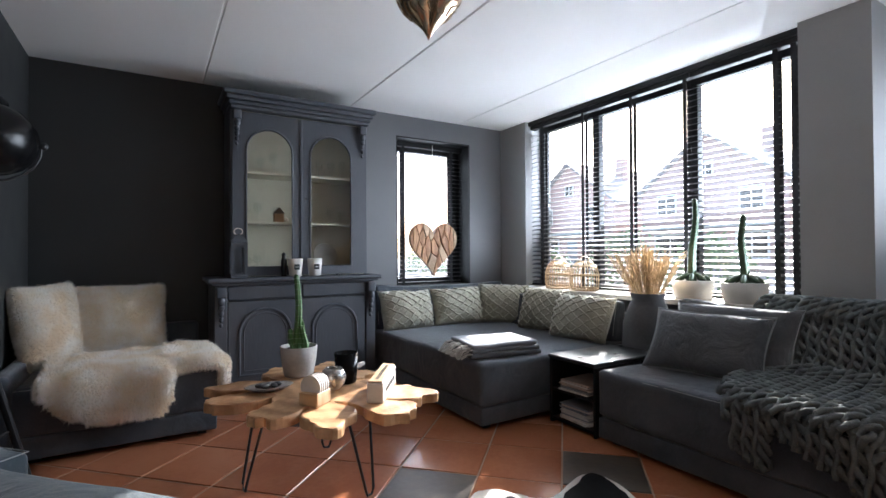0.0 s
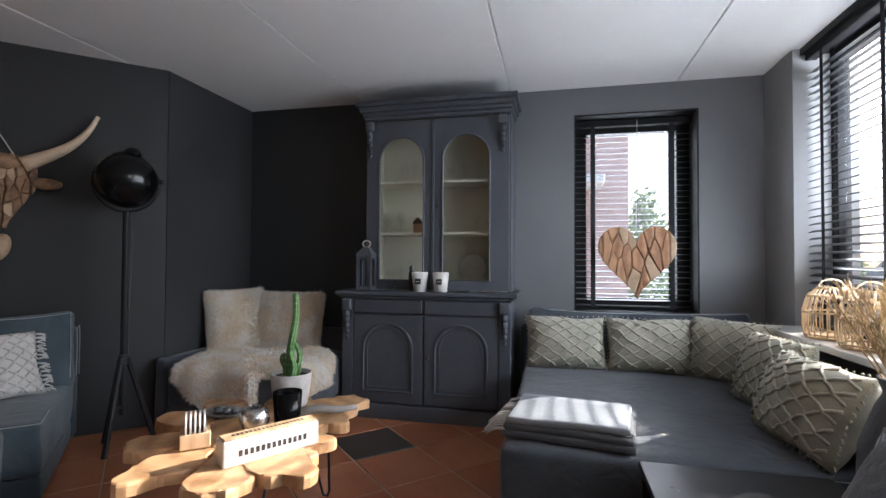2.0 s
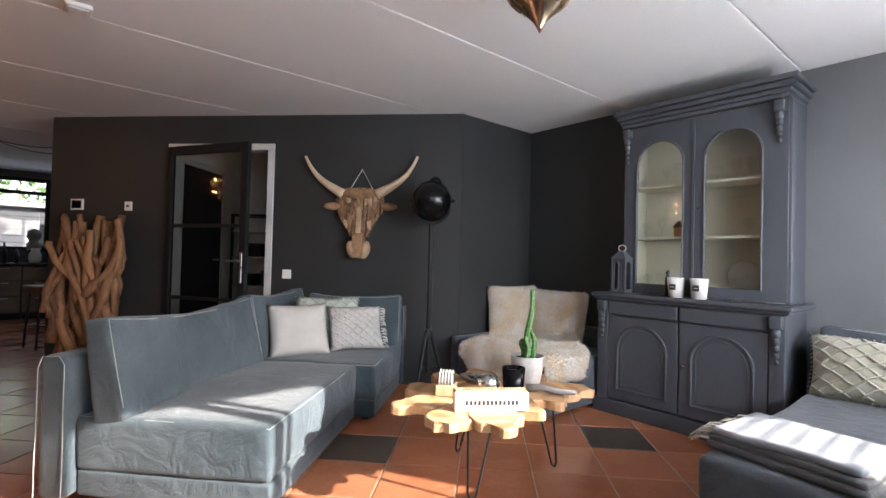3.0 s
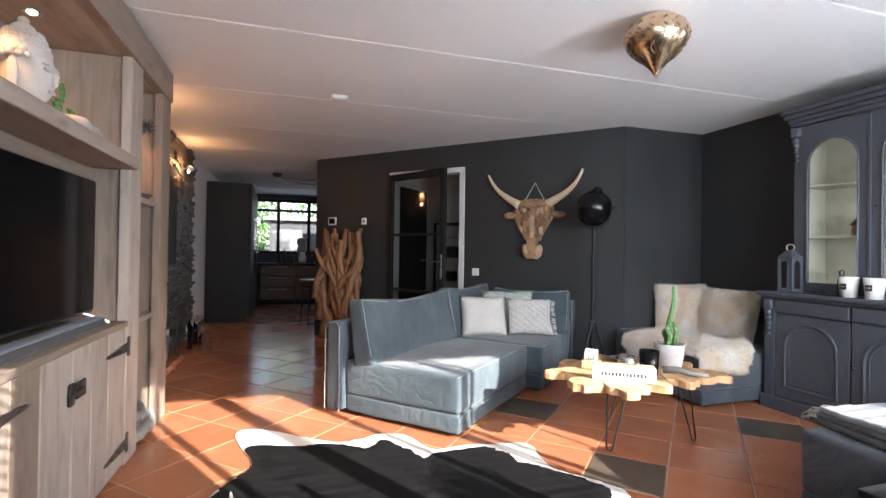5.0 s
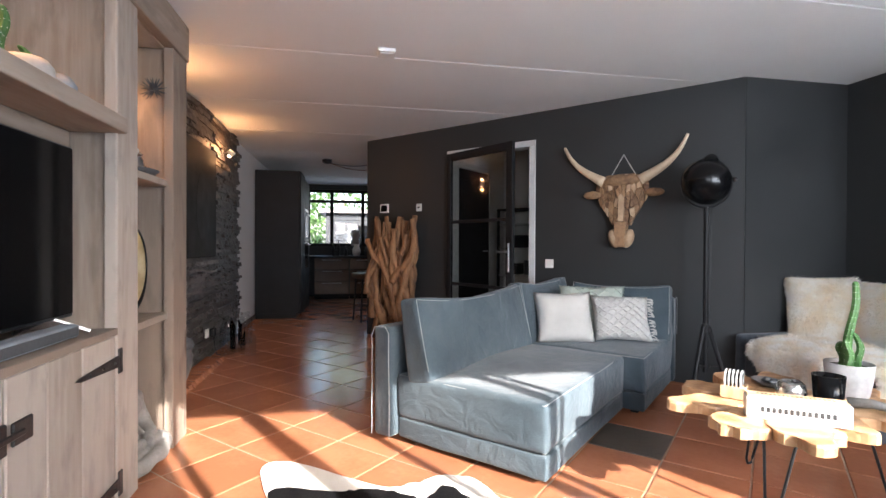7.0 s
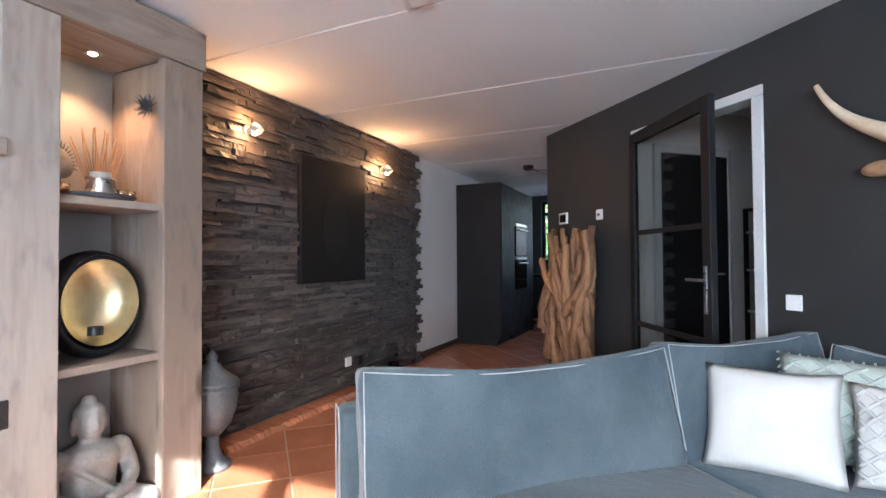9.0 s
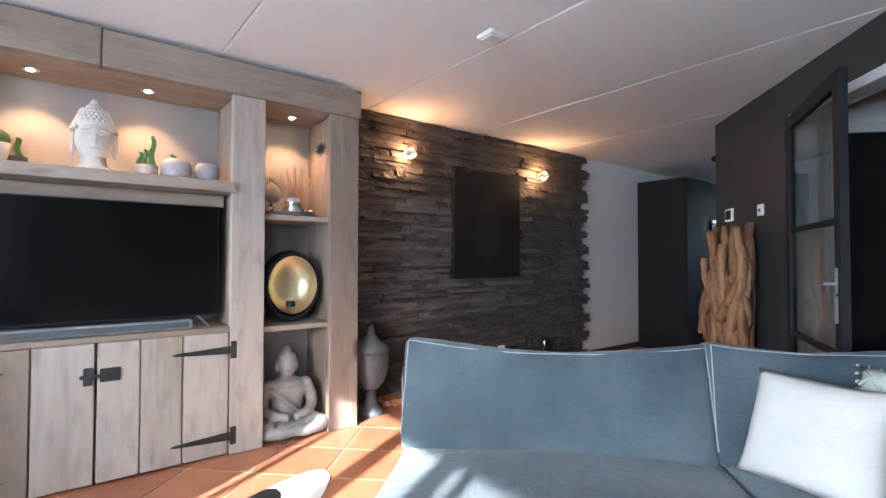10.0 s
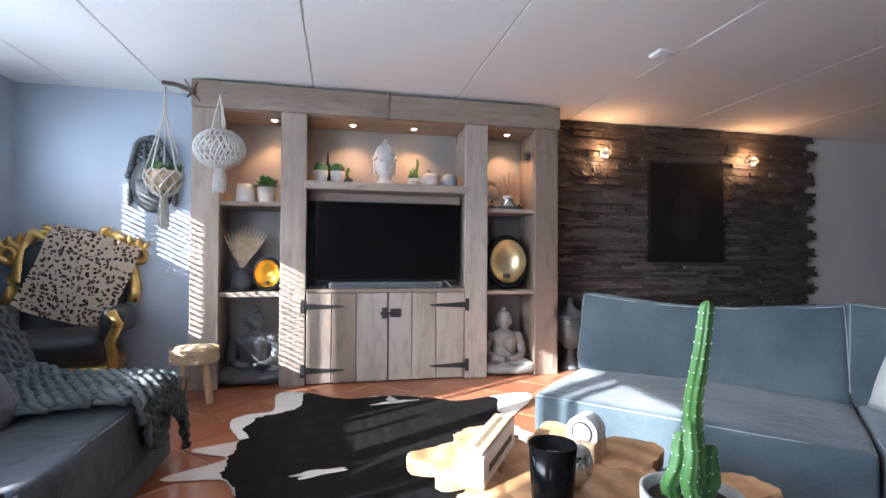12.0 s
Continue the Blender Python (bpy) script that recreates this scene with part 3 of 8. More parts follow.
# ---- windows and blinds ----
def window_frame(name, label, m, w, z0, z1, mullions, transom=None, depth=0.07, member=0.06, material=None):
    """A window in the plane x of its own frame, from y = 0 to w."""
    ob = tagged(new(name), label, "window", kind="structure")
    ob.matrix_basis = m
    material = material or M_BLACKM
    f = bmesh.new()
    box(0, depth, 0, w, z0, z0 + member, 0.004, 1, bm=f)
    box(0, depth, 0, w, z1 - member, z1, 0.004, 1, bm=f)
    box(0, depth, 0, member, z0 + member, z1 - member, 0.004, 1, bm=f)
    box(0, depth, w - member, w, z0 + member, z1 - member, 0.004, 1, bm=f)
    part("window_frame", f, material, ob)
    edges = [member] + list(mullions) + [w - member]
    for y in mullions:
        part("mullion", box(0, depth, y - member * 0.6, y + member * 0.6, z0 + member, z1 - member, 0.004, 1), material, ob)
    if transom:
        part("transom", box(0.004, depth - 0.004, member, w - member, transom - 0.03, transom + 0.03, 0.004, 1), material, ob)
    for a, b in zip(edges, edges[1:]):
        g = part("pane", box(depth * 0.4, depth * 0.4 + 0.006, a + 0.02, b - 0.02, z0 + member, z1 - member), M_GLASS, ob)
        g.visible_shadow = False
    return ob


def blind(m, w, z0, z1, tapes, label, pitch=0.043, tilt=-12.0, slat=0.05):
    """A venetian blind in front of the plane x = 0 of its own frame, from y = 0 to w."""
    ob = thing("venetian_blind", label, "blind", m, "black venetian blinds")
    part("head_rail", box(-0.03, 0.03, 0, w, z1 - 0.05, z1, 0.004, 1), M_BLACKM, ob)
    part("bottom_rail", box(-0.025, 0.025, 0.004, w - 0.004, z0, z0 + 0.02, 0.004, 1), M_BLACKM, ob)
    b = bmesh.new()
    prof = [(-slat / 2, -0.0012), (-slat / 4, 0.0008), (0, 0.0016), (slat / 4, 0.0008), (slat / 2, -0.0012)]
    rows = [[(b.verts.new((x, y, z)), b.verts.new((x, y, z + 0.0025))) for x, z in prof] for y in (0.006, w - 0.006)]
    for k in range(4):
        b.faces.new((rows[0][k][0], rows[0][k + 1][0], rows[1][k + 1][0], rows[1][k][0]))
        b.faces.new((rows[0][k][1], rows[1][k][1], rows[1][k + 1][1], rows[0][k + 1][1]))
    for k in (0, 4):
        b.faces.new((rows[0][k][0], rows[1][k][0], rows[1][k][1], rows[0][k][1]))
    first = part("slat", b, M_BLIND, ob)
    n = int((z1 - 0.08 - z0 - 0.03) / pitch)
    rng = random.Random(round(w * 1000))
    for k in range(n):
        mm = pose(0, 0, z0 + 0.04 + k * pitch, 0, tilt + rng.uniform(-1.2, 1.2), rng.uniform(-0.12, 0.12))
        if k == 0:
            first.matrix_basis = mm
        else:
            share(first, ob, mm)
    for y in tapes:
        for x in (-slat / 2 - 0.002, slat / 2 + 0.001):
            part("ladder_tape", box(x, x + 0.0012, y - 0.016, y + 0.016, z0 + 0.02, z1 - 0.05), M_TAPE, ob)
    return ob


window_frame("window_1", "wide black-framed street window with three panes", pose(3.46, 1.34, 0), 2.44, 0.70, 2.36, [0.78, 1.705])
for y, w, tapes in ((1.345, 0.715, [0.055, 0.155]), (2.065, 0.935, [0.035, 0.50]), (3.005, 0.77, [0.075, 0.60])):
    blind(pose(3.355, y, 0), w, 0.74, 2.372, tapes, "black wooden venetian blind with open slats, over the street window", tilt=-18.0)
window_frame("window_2", "narrow black-framed window behind the wooden heart", pose(2.85, 4.40, 0, 0, 0, 90), 0.85, 0.73, 2.2, [], member=0.10)
blind(pose(2.845, 4.36, 0, 0, 0, 90), 0.84, 0.735, 2.19, [0.14, 0.70], "black wooden venetian blind in the narrow window recess", tilt=-7.0)
window_frame("window_3", "black-framed bay window beside the armchair", pose(3.93, 0.08, 0), 0.85, 1.10, 2.2, [])
window_frame("window_5", "small high black-framed bay window above the armchair", pose(3.93, -0.66, 0), 0.74, 1.54, 2.2, [])
blind(pose(3.885, 0.085, 0), 0.84, 1.11, 2.19, [0.2, 0.64], "black wooden venetian blind with open slats, over the bay window", tilt=-3.0)
blind(pose(3.885, -0.655, 0), 0.73, 1.55, 2.19, [0.15, 0.58], "short black wooden venetian blind over the high bay window", tilt=-3.0)
window_frame("window_4", "black-framed kitchen window to the garden", pose(-8.38, -0.62, 0), 2.37, 1.08, 2.30, [0.515, 1.18, 1.8], transom=2.05)
structure("window_sill", box(3.06, 3.42, 1.36, 3.77, 0.70, 0.735, 0.006), M_WTRIM, "white window sill holding baskets and cactus pots", "sill")
structure("window_sill_narrow", box(2.01, 2.84, 4.15, 4.38, 0.732, 0.75, 0.004), M_BLACKM, "black sill of the narrow window", "sill")
rev = bmesh.new()
box(2.0, 2.012, 4.192, 4.40, 0.75, 2.19, bm=rev)
box(2.838, 2.85, 4.192, 4.40, 0.75, 2.19, bm=rev)
box(2.0, 2.85, 4.192, 4.40, 2.188, 2.2, bm=rev)
structure("window_lining", rev, M_BLACKM, "black lining of the narrow window recess", "trim")


# ---- built-in shelving of whitewashed scaffold wood ----
def wall_unit():
    ob = thing("wall_unit", "built-in shelving wall of whitewashed scaffold boards with lit niches", "shelving")
    yf, yb = -0.63, -1.092
    for a, b in ((2.222, 2.425), (1.575, 1.772), (0.067, 0.265), (-0.587, -0.371)):
        part("post", box(a, b, yf - 0.05, yf, 0, 2.168, 0.006), M_PLANK, ob)
        part("divider", box((a + b) / 2 - 0.08, (a + b) / 2 + 0.08, yb, yf - 0.052, 0, 2.168, 0.004, 1), M_PLANK, ob)
    part("beam", box(0.918, 2.428, yf - 0.05, yf + 0.012, 2.17, 2.375, 0.006), M_PLANKX, ob)
    part("beam", box(-0.60, 0.914, yf - 0.05, yf + 0.010, 2.17, 2.37, 0.006), M_PLANKX, ob)
    for a, b in ((1.772, 2.222), (0.265, 1.575), (-0.371, 0.067)):
        part("soffit_board", box(a - 0.03, b + 0.03, yb, yf - 0.052, 2.17, 2.20, 0.004, 1), M_PLANKX, ob, "orange-lit wooden niche ceiling board")
        part("back_panel", box(a - 0.03, b + 0.03, yb - 0.004, yb + 0.012, 0.0, 2.168), M_NICHE, ob, "grey painted niche back")
    part("end_panel", box(-0.60, -0.585, yb, yf - 0.055, 0, 2.36, 0.003, 1), M_PLANK, ob)
    part("end_panel", box(2.41, 2.428, yb, yf - 0.055, 0, 2.37, 0.003, 1), M_PLANK, ob)
    part("top_filler", box(-0.59, 2.41, yb, yf - 0.06, 2.205, 2.37), M_PLANKX, ob)
    for a, b in ((1.80, 2.20), (-0.35, 0.045)):
        for z in (1.455, 0.74):
            part("shelf", box(a - 0.05, b + 0.05, yb + 0.014, yf - 0.03, z - 0.035, z, 0.005), M_PLANKX, ob)
    part("shelf", box(0.25, 1.59, yb + 0.014, yf + 0.035, 1.565, 1.63, 0.006), M_PLANKX, ob)
    part("shelf_apron", box(0.27, 1.57, yf - 0.20, yf - 0.17, 1.49, 1.563, 0.004, 1), M_PLANKX, ob)
    part("tv_top_board", box(0.268, 1.572, yb + 0.014, yf + 0.004, 0.735, 0.765, 0.004), M_PLANKX, ob)
    part("carcass", box(0.27, 1.57, yb + 0.014, yf - 0.06, 0.06, 0.73), M_PLANKX, ob)
    rng = random.Random(4)
    for d, (a, b) in enumerate(((0.27, 0.913), (0.919, 1.57))):
        door = part("cupboard_door", box(a, b, yf - 0.058, yf - 0.03, 0.012, 0.732, 0.003, 1), M_PLANK, ob)
        cuts = [a, a + 0.255, a + 0.45, b] if d else [a, a + 0.19, a + 0.37, b]
        if not d:
            cuts = [a, a + 0.245, a + 0.45, b]
        for p, q in zip(cuts, cuts[1:]):
            part("plank", box(p + 0.003, q - 0.003, yf - 0.03, yf - 0.004 + rng.uniform(-0.002, 0.002), 0.012, 0.732, 0.004, 1), M_PLANK, door)
        hx, sgn = (a - 0.02, 1) if not d else (b + 0.02, -1)
        for z in (0.625, 0.115):
            h = bmesh.new()
            box(min(hx - 0.022 * sgn, hx + 0.012 * sgn), max(hx - 0.022 * sgn, hx + 0.012 * sgn), yf - 0.002, yf + 0.006, z - 0.052, z + 0.052, 0.003, 1, bm=h)
            o = [(hx + 0.012 * sgn, z - 0.024), (hx + 0.30 * sgn, z - 0.008), (hx + 0.325 * sgn, z), (hx + 0.30 * sgn, z + 0.008), (hx + 0.012 * sgn, z + 0.024)]
            lo = [h.verts.new((x, yf, zz)) for x, zz in o]
            hi = [h.verts.new((x, yf + 0.006, zz)) for x, zz in o]
            h.faces.new(lo)
            h.faces.new(hi[::-1])
            for k in range(5):
                h.faces.new((lo[k], hi[k], hi[(k + 1) % 5], lo[(k + 1) % 5]))
            bmesh.ops.recalc_face_normals(h, faces=h.faces[:])
            for dx in (0.05, 0.14, 0.24):
                ball(0.006, Matrix.Translation((hx + dx * sgn, yf + 0.007, z)), 8, 6, h)
            part("strap_hinge", h, M_IRON, door, "black wrought-iron strap hinge")
    latch = bmesh.new()
    box(0.81, 0.90, yf - 0.002, yf + 0.008, 0.53, 0.60, 0.004, 1, bm=latch)
    box(0.86, 0.985, yf + 0.008, yf + 0.018, 0.555, 0.575, 0.004, 1, bm=latch)
    box(0.93, 0.97, yf - 0.002, yf + 0.012, 0.52, 0.61, 0.004, 1, bm=latch)
    part("latch", latch, M_IRON, ob, "black wrought-iron latch")


wall_unit()


def lamp_point(x, y, z, power, color=(1.0, 0.62, 0.32), r=0.02):
    ob = new("niche_light", bpy.data.lights.new("niche_light", "POINT"))
    ob.data.energy, ob.data.color, ob.data.shadow_soft_size = power, color, r
    ob.location = (x, y, z)


def downlight(x, y, power):
    ob = thing("downlight", "small recessed warm downlight in the niche ceiling", "lamp", pose(x, y, 2.168), "niche downlights")
    part("rim", lathe([(0.020, -0.002), (0.036, -0.006), (0.040, 0.0), (0.040, 0.001)], 20), M_STEEL, ob)
    part("bulb", lathe([(0.0, -0.010), (0.012, -0.008), (0.019, -0.0015), (0.019, 0.0005)], 16), M_BULB, ob, "glowing lamp face")
    sp = new("niche_light", bpy.data.lights.new("niche_light", "SPOT"))
    sp.data.energy, sp.data.color, sp.data.spot_size, sp.data.spot_blend, sp.data.shadow_soft_size = power, (1.0, 0.50, 0.22), radians(105), 0.6, 0.02
    sp.matrix_world = look((x, y, 2.150), (x, y - 0.08, 0))


for x in (1.86, 1.21, 0.675, -0.20):
    downlight(x, -0.90, 3.2)


def television():
    ob = thing("television", "large black flat television standing on the cupboard top", "television")
    part("panel", box(0.30, 1.508, -0.81, -0.775, 0.822, 1.492, 0.006), M_BLACK, ob)
    part("screen", box(0.308, 1.50, -0.7745, -0.7715, 0.835, 1.484), M_SCREEN, ob, "glossy black screen")
    for x in (0.42, 1.39):
        b = tube([(x, -0.79, 0.83), (x + (0.05 if x > 1 else -0.05), -0.68, 0.772)], 0.007)
        tube([(x, -0.79, 0.83), (x + (0.03 if x > 1 else -0.03), -0.93, 0.772)], 0.007, bm=b)
        part("foot", b, M_STEEL, ob)


television()
sb = thing("soundbar", "slim grey soundbar lying before the television", "soundbar")
part("body", box(0.46, 1.40, -0.74, -0.67, 0.766, 0.815, 0.012), M_BLUEPOT, sb)
part("grille", box(0.48, 1.38, -0.669, -0.666, 0.775, 0.807), M_DVASE, sb)


# ---- stacked slate cladding ----
def stone_wall():
    backing = structure("wall_stone", box(-3.76, -0.602, -1.098, -1.075, 0, H - 0.003), M_STONE, "dark stacked slate cladding with a stepped edge", "wall")
    rng = random.Random(11)
    meshes, rest_v, rest_f, count = {}, [], [], 0
    z, course, rows_left, end = 0.0, 0, 0, -3.78
    while z < H - 0.012:
        if not rows_left:
            course += 1
            rows_left = rng.choice((3, 3, 4))
            end = -3.76 - (0.11 if course % 2 else 0.0)
        h = min(rng.choice((0.022, 0.028, 0.034, 0.042)), H - 0.004 - z)
        x, stop = -0.604, end - rng.uniform(0, 0.03)
        while x > stop + 0.03:
            w = min(rng.choice((0.10, 0.16, 0.24, 0.33, 0.45)), x - stop)
            if x - w - stop < 0.08:
                w = x - stop
            d = rng.choice((0.018, 0.026, 0.034, 0.05))
            key = (round(w, 2), round(h, 3), rng.randrange(2))
            if key not in meshes:
                b = bmesh.new()
                bmesh.ops.create_cube(b, size=1)
                bmesh.ops.subdivide_edges(b, edges=[e for e in b.edges if abs(e.verts[0].co.x - e.verts[1].co.x) > 0.5], cuts=4)
                for v in b.verts:
                    q = noise.noise_vector(Vector((v.co.x * 4 + w * 31, v.co.z * 2 + key[2] * 9, h * 77)))
                    v.co = Vector((v.co.x * (w - 0.003), v.co.y, v.co.z * (h - 0.002)))
                    if v.co.y > 0:
                        v.co.y += q.y * 0.35
                        v.co.z += q.z * 0.006
                me = bpy.data.meshes.new("stone")
                b.to_mesh(me)
                b.free()
                me.materials.append(M_STONE)
                meshes[key] = me
            m = Matrix.Translation((x - w / 2, -1.075 + d / 2, z + h / 2)) @ Matrix.Diagonal((1, d, 1, 1))
            if -2.6 < x < -0.6 and 0.62 < z < 2.05 and count < 300:
                o = bpy.data.objects.new("stone", meshes[key])
                scene.collection.objects.link(o)
                o.parent = backing
                o.matrix_basis = m
                count += 1
            else:
                k = len(rest_v)
                rest_v += [tuple(m @ v.co) for v in meshes[key].vertices]
                rest_f += [tuple(k + i for i in f.vertices) for f in meshes[key].polygons]
            x -= w
        z += h
        rows_left -= 1
    me = bpy.data.meshes.new("stacked_stones")
    me.from_pydata(rest_v, [], rest_f)
    me.materials.append(M_STONE)
    o = new("stacked_stones", me)
    o.parent = backing
    tagged(o, kind="stuff")


# ---- upholstery ----
def loop_piping(pts, parent, r=0.0024, closed=False, smooth_n=1):
    out = []
    n = len(pts)
    for i in range(n if closed else n - 1):
        a, b = Vector(pts[i]), Vector(pts[(i + 1) % n])
        k = max(2, int((b - a).length / 0.06))
        for j in range(k):
            p = a.lerp(b, j / k)
            out.append(p + noise.noise_vector(p * 5) * 0.004)
    if not closed:
        out.append(Vector(pts[-1]))
    return part("piping", tube(out, r, 6, closed=closed), M_PIPE, parent, "pale contrasting piping")


def seat_block(parent, x0, x1, y0, y1, top, material, seed, base_z=0.03, name="seat"):
    part(name, soft_box(x0, x1, y0, y1, 0.1425, top, 0.026, 0.006, seed, 19, 0.012), material, parent, smooth=True)
    part("base", soft_box(x0 + 0.003, x1 - 0.003, y0 + 0.003, y1 - 0.003, base_z, 0.142, 0.012, 0.003, seed + 1, 9), material, parent, smooth=True)
    e = 0.010
    loop_piping([(x0 + e, y0 + e, top - 0.008), (x1 - e, y0 + e, top - 0.008), (x1 - e, y1 - e, top - 0.008), (x0 + e, y1 - e, top - 0.008)], parent, closed=True)
    for x, y in ((x0 + 0.08, y0 + 0.08), (x1 - 0.08, y0 + 0.08), (x1 - 0.08, y1 - 0.08), (x0 + 0.08, y1 - 0.08)):
        part("foot", box(x - 0.025, x + 0.025, y - 0.025, y + 0.025, 0, base_z + 0.01, 0.003, 1), M_BLACKM, parent)


def back_cushion(parent, m, w, h, t, material, seed, bow=0.03):
    """A tall loose back cushion with a bowed top edge and piping."""
    b = soft_box(-w / 2, w / 2, -t / 2, t / 2, 0, h, 0.035, 0.008, seed, 17)
    for v in b.verts:
        k = v.co.z / h
        v.co.z += bow * k * ((2 * v.co.x / w) ** 2 - 0.5)
        v.co.y *= 1 - 0.35 * k
    c = part("back_cushion", b, material, parent, smooth=True)
    c.matrix_basis = m
    pts = []
    for i in range(13):
        x = -w / 2 + 0.015 + (w - 0.03) * i / 12
        pts.append((x, -t / 2 * 0.62, h - 0.010 + bow * ((2 * x / w) ** 2 - 0.5)))
    pts = [(-w / 2 + 0.004, -t / 2 * 0.9, 0.06)] + pts + [(w / 2 - 0.004, -t / 2 * 0.9, 0.06)]
    loop_piping(pts, c)
    return c


# light sofa by the slanting wall, in the wall's own frame (x along the wall, y into it)
def light_sofa():
    ob = thing("corner_sofa", "light blue-grey cotton corner sofa with pale piping in patterned sunlight", "sofa", DIAG)
    seat_block(ob, -1.50, -0.60, -2.27, -1.03, 0.385, M_SOFAL, 3)
    seat_block(ob, -1.50, -0.47, -1.02, -0.16, 0.385, M_SOFAL, 8)
    part("back_frame", soft_box(-1.63, -1.50, -2.33, -0.05, 0.03, 0.655, 0.03, 0.004, 5, 9), M_SOFAL, ob, smooth=True)
    part("back_frame", soft_box(-1.50, -0.46, -0.16, -0.05, 0.03, 0.70, 0.03, 0.004, 6, 9), M_SOFAL, ob, smooth=True)
    loop_piping([(-1.50, -2.335, 0.04), (-1.505, -2.335, 0.62), (-1.53, -2.335, 0.655), (-1.61, -2.335, 0.65), (-1.632, -2.335, 0.60), (-1.632, -2.335, 0.04)], ob)
    loop_piping([(-0.455, -0.17, 0.42), (-0.455, -0.165, 0.69), (-0.455, -0.06, 0.70), (-0.455, -0.05, 0.40)], ob)
    back_cushion(ob, pose(-1.335, -1.665, 0.360, -10, 0, 90), 1.25, 0.44, 0.18, M_SOFAL, 11, 0.045)
    back_cushion(ob, pose(-1.335, -0.60, 0.365, -10, 0, 90), 0.90, 0.455, 0.18, M_SOFAL, 12, 0.03)
    back_cushion(ob, pose(-0.86, -0.25, 0.365, -8, 0, 0), 0.80, 0.425, 0.17, M_SOFAL, 14, 0.03)
    return ob


light_sofa()


def window_sofa():
    ob = thing("corner_sofa", "deep charcoal corner sofa under the windows with pale piping", "sofa")
    seat_block(ob, 1.66, 3.03, 2.33, 3.98, 0.40, M_SOFA, 21)
    part("back_frame", soft_box(1.62, 3.24, 4.0, 4.14, 0.03, 0.66, 0.03, 0.004, 25, 9), M_SOFA, ob, smooth=True)
    part("back_frame", soft_box(3.04, 3.17, 2.30, 3.99, 0.03, 0.60, 0.03, 0.004, 26, 9), M_SOFA, ob, smooth=True)
    back_cushion(ob, pose(2.38, 3.945, 0.38, -8, 0, 0), 1.40, 0.395, 0.14, M_SOFA, 27, 0.02)
    back_cushion(ob, pose(2.95, 3.15, 0.38, -8, 0, -90), 1.5, 0.31, 0.14, M_SOFA, 28, 0.02)
    return ob


window_sofa()


def pier_sofa():
    ob = thing("sofa", "charcoal cotton sofa beside the window pier under a knitted throw", "sofa")
    seat_block(ob, 2.13, 2.98, 0.68, 1.88, 0.40, M_SOFA, 31)
    part("back_frame", soft_box(2.99, 3.13, 0.67, 1.89, 0.03, 0.62, 0.03, 0.004, 33, 9), M_SOFA, ob, smooth=True)
    back_cushion(ob, pose(2.87, 1.28, 0.38, -9, 0, -90), 1.18, 0.37, 0.17, M_SOFA, 34, 0.03)
    return ob


pier_sofa()


def fireside_seat():
    ob = thing("lounge_chair", "dark blue-grey armless lounge seat in the corner under sheepskins", "chair")
    seat_block(ob, -0.60, 0.33, 3.15, 4.08, 0.39, M_SOFA, 41)
    part("back_frame", soft_box(-0.68, 0.30, 4.085, 4.17, 0.03, 0.56, 0.03, 0.004, 43, 9), M_SOFA, ob, smooth=True)
    part("back_frame", soft_box(-0.70, -0.61, 3.15, 4.08, 0.03, 0.46, 0.03, 0.004, 44, 9), M_SOFA, ob, smooth=True)
    return ob


fireside_seat()


# ---- painted hutch cabinet ----
def arch(x0, x1, z0, z1, n=16):
    """An upright outline with a round-arched head, in x and z."""
    r = (x1 - x0) / 2
    c = (x0 + x1) / 2
    return [(x0, z0), (x1, z0)] + [(c + r * math.cos(math.pi * k / n), z1 - r + r * math.sin(math.pi * k / n)) for k in range(n + 1)]


def arched_frame(x0, x1, z0, z1, inner, y0, y1, n=16):
    """A door's frame: two stiles, a bottom rail, and a head with an arched soffit."""
    xa, xb, za, zb = inner
    b = bmesh.new()
    box(x0, xa, y0, y1, z0, z1, bm=b)
    box(xb, x1, y0, y1, z0, z1, bm=b)
    box(xa, xb, y0, y1, z0, za, bm=b)
    r, c = (xb - xa) / 2, (xa + xb) / 2
    pts = [(c - r * math.cos(math.pi * k / n), zb - r + r * math.sin(math.pi * k / n)) for k in range(n + 1)]
    rows = [[b.verts.new((x, y, z)) for x, z in pts] for y in (y0, y1)]
    tops = [[b.verts.new((x, y, z1)) for x, z in pts] for y in (y0, y1)]
    for k in range(n):
        b.faces.new((rows[0][k], rows[0][k + 1], tops[0][k + 1], tops[0][k]))
        b.faces.new((rows[1][k], tops[1][k], tops[1][k + 1], rows[1][k + 1]))
        b.faces.new((rows[0][k], rows[1][k], rows[1][k + 1], rows[0][k + 1]))
        b.faces.new((tops[0][k], tops[0][k + 1], tops[1][k + 1], tops[1][k]))
    bmesh.ops.recalc_face_normals(b, faces=b.faces[:])
    return b


def moulding(outline, y, r, closed=True):
    return tube([(x, y, z) for x, z in outline], r, 6, closed=closed)


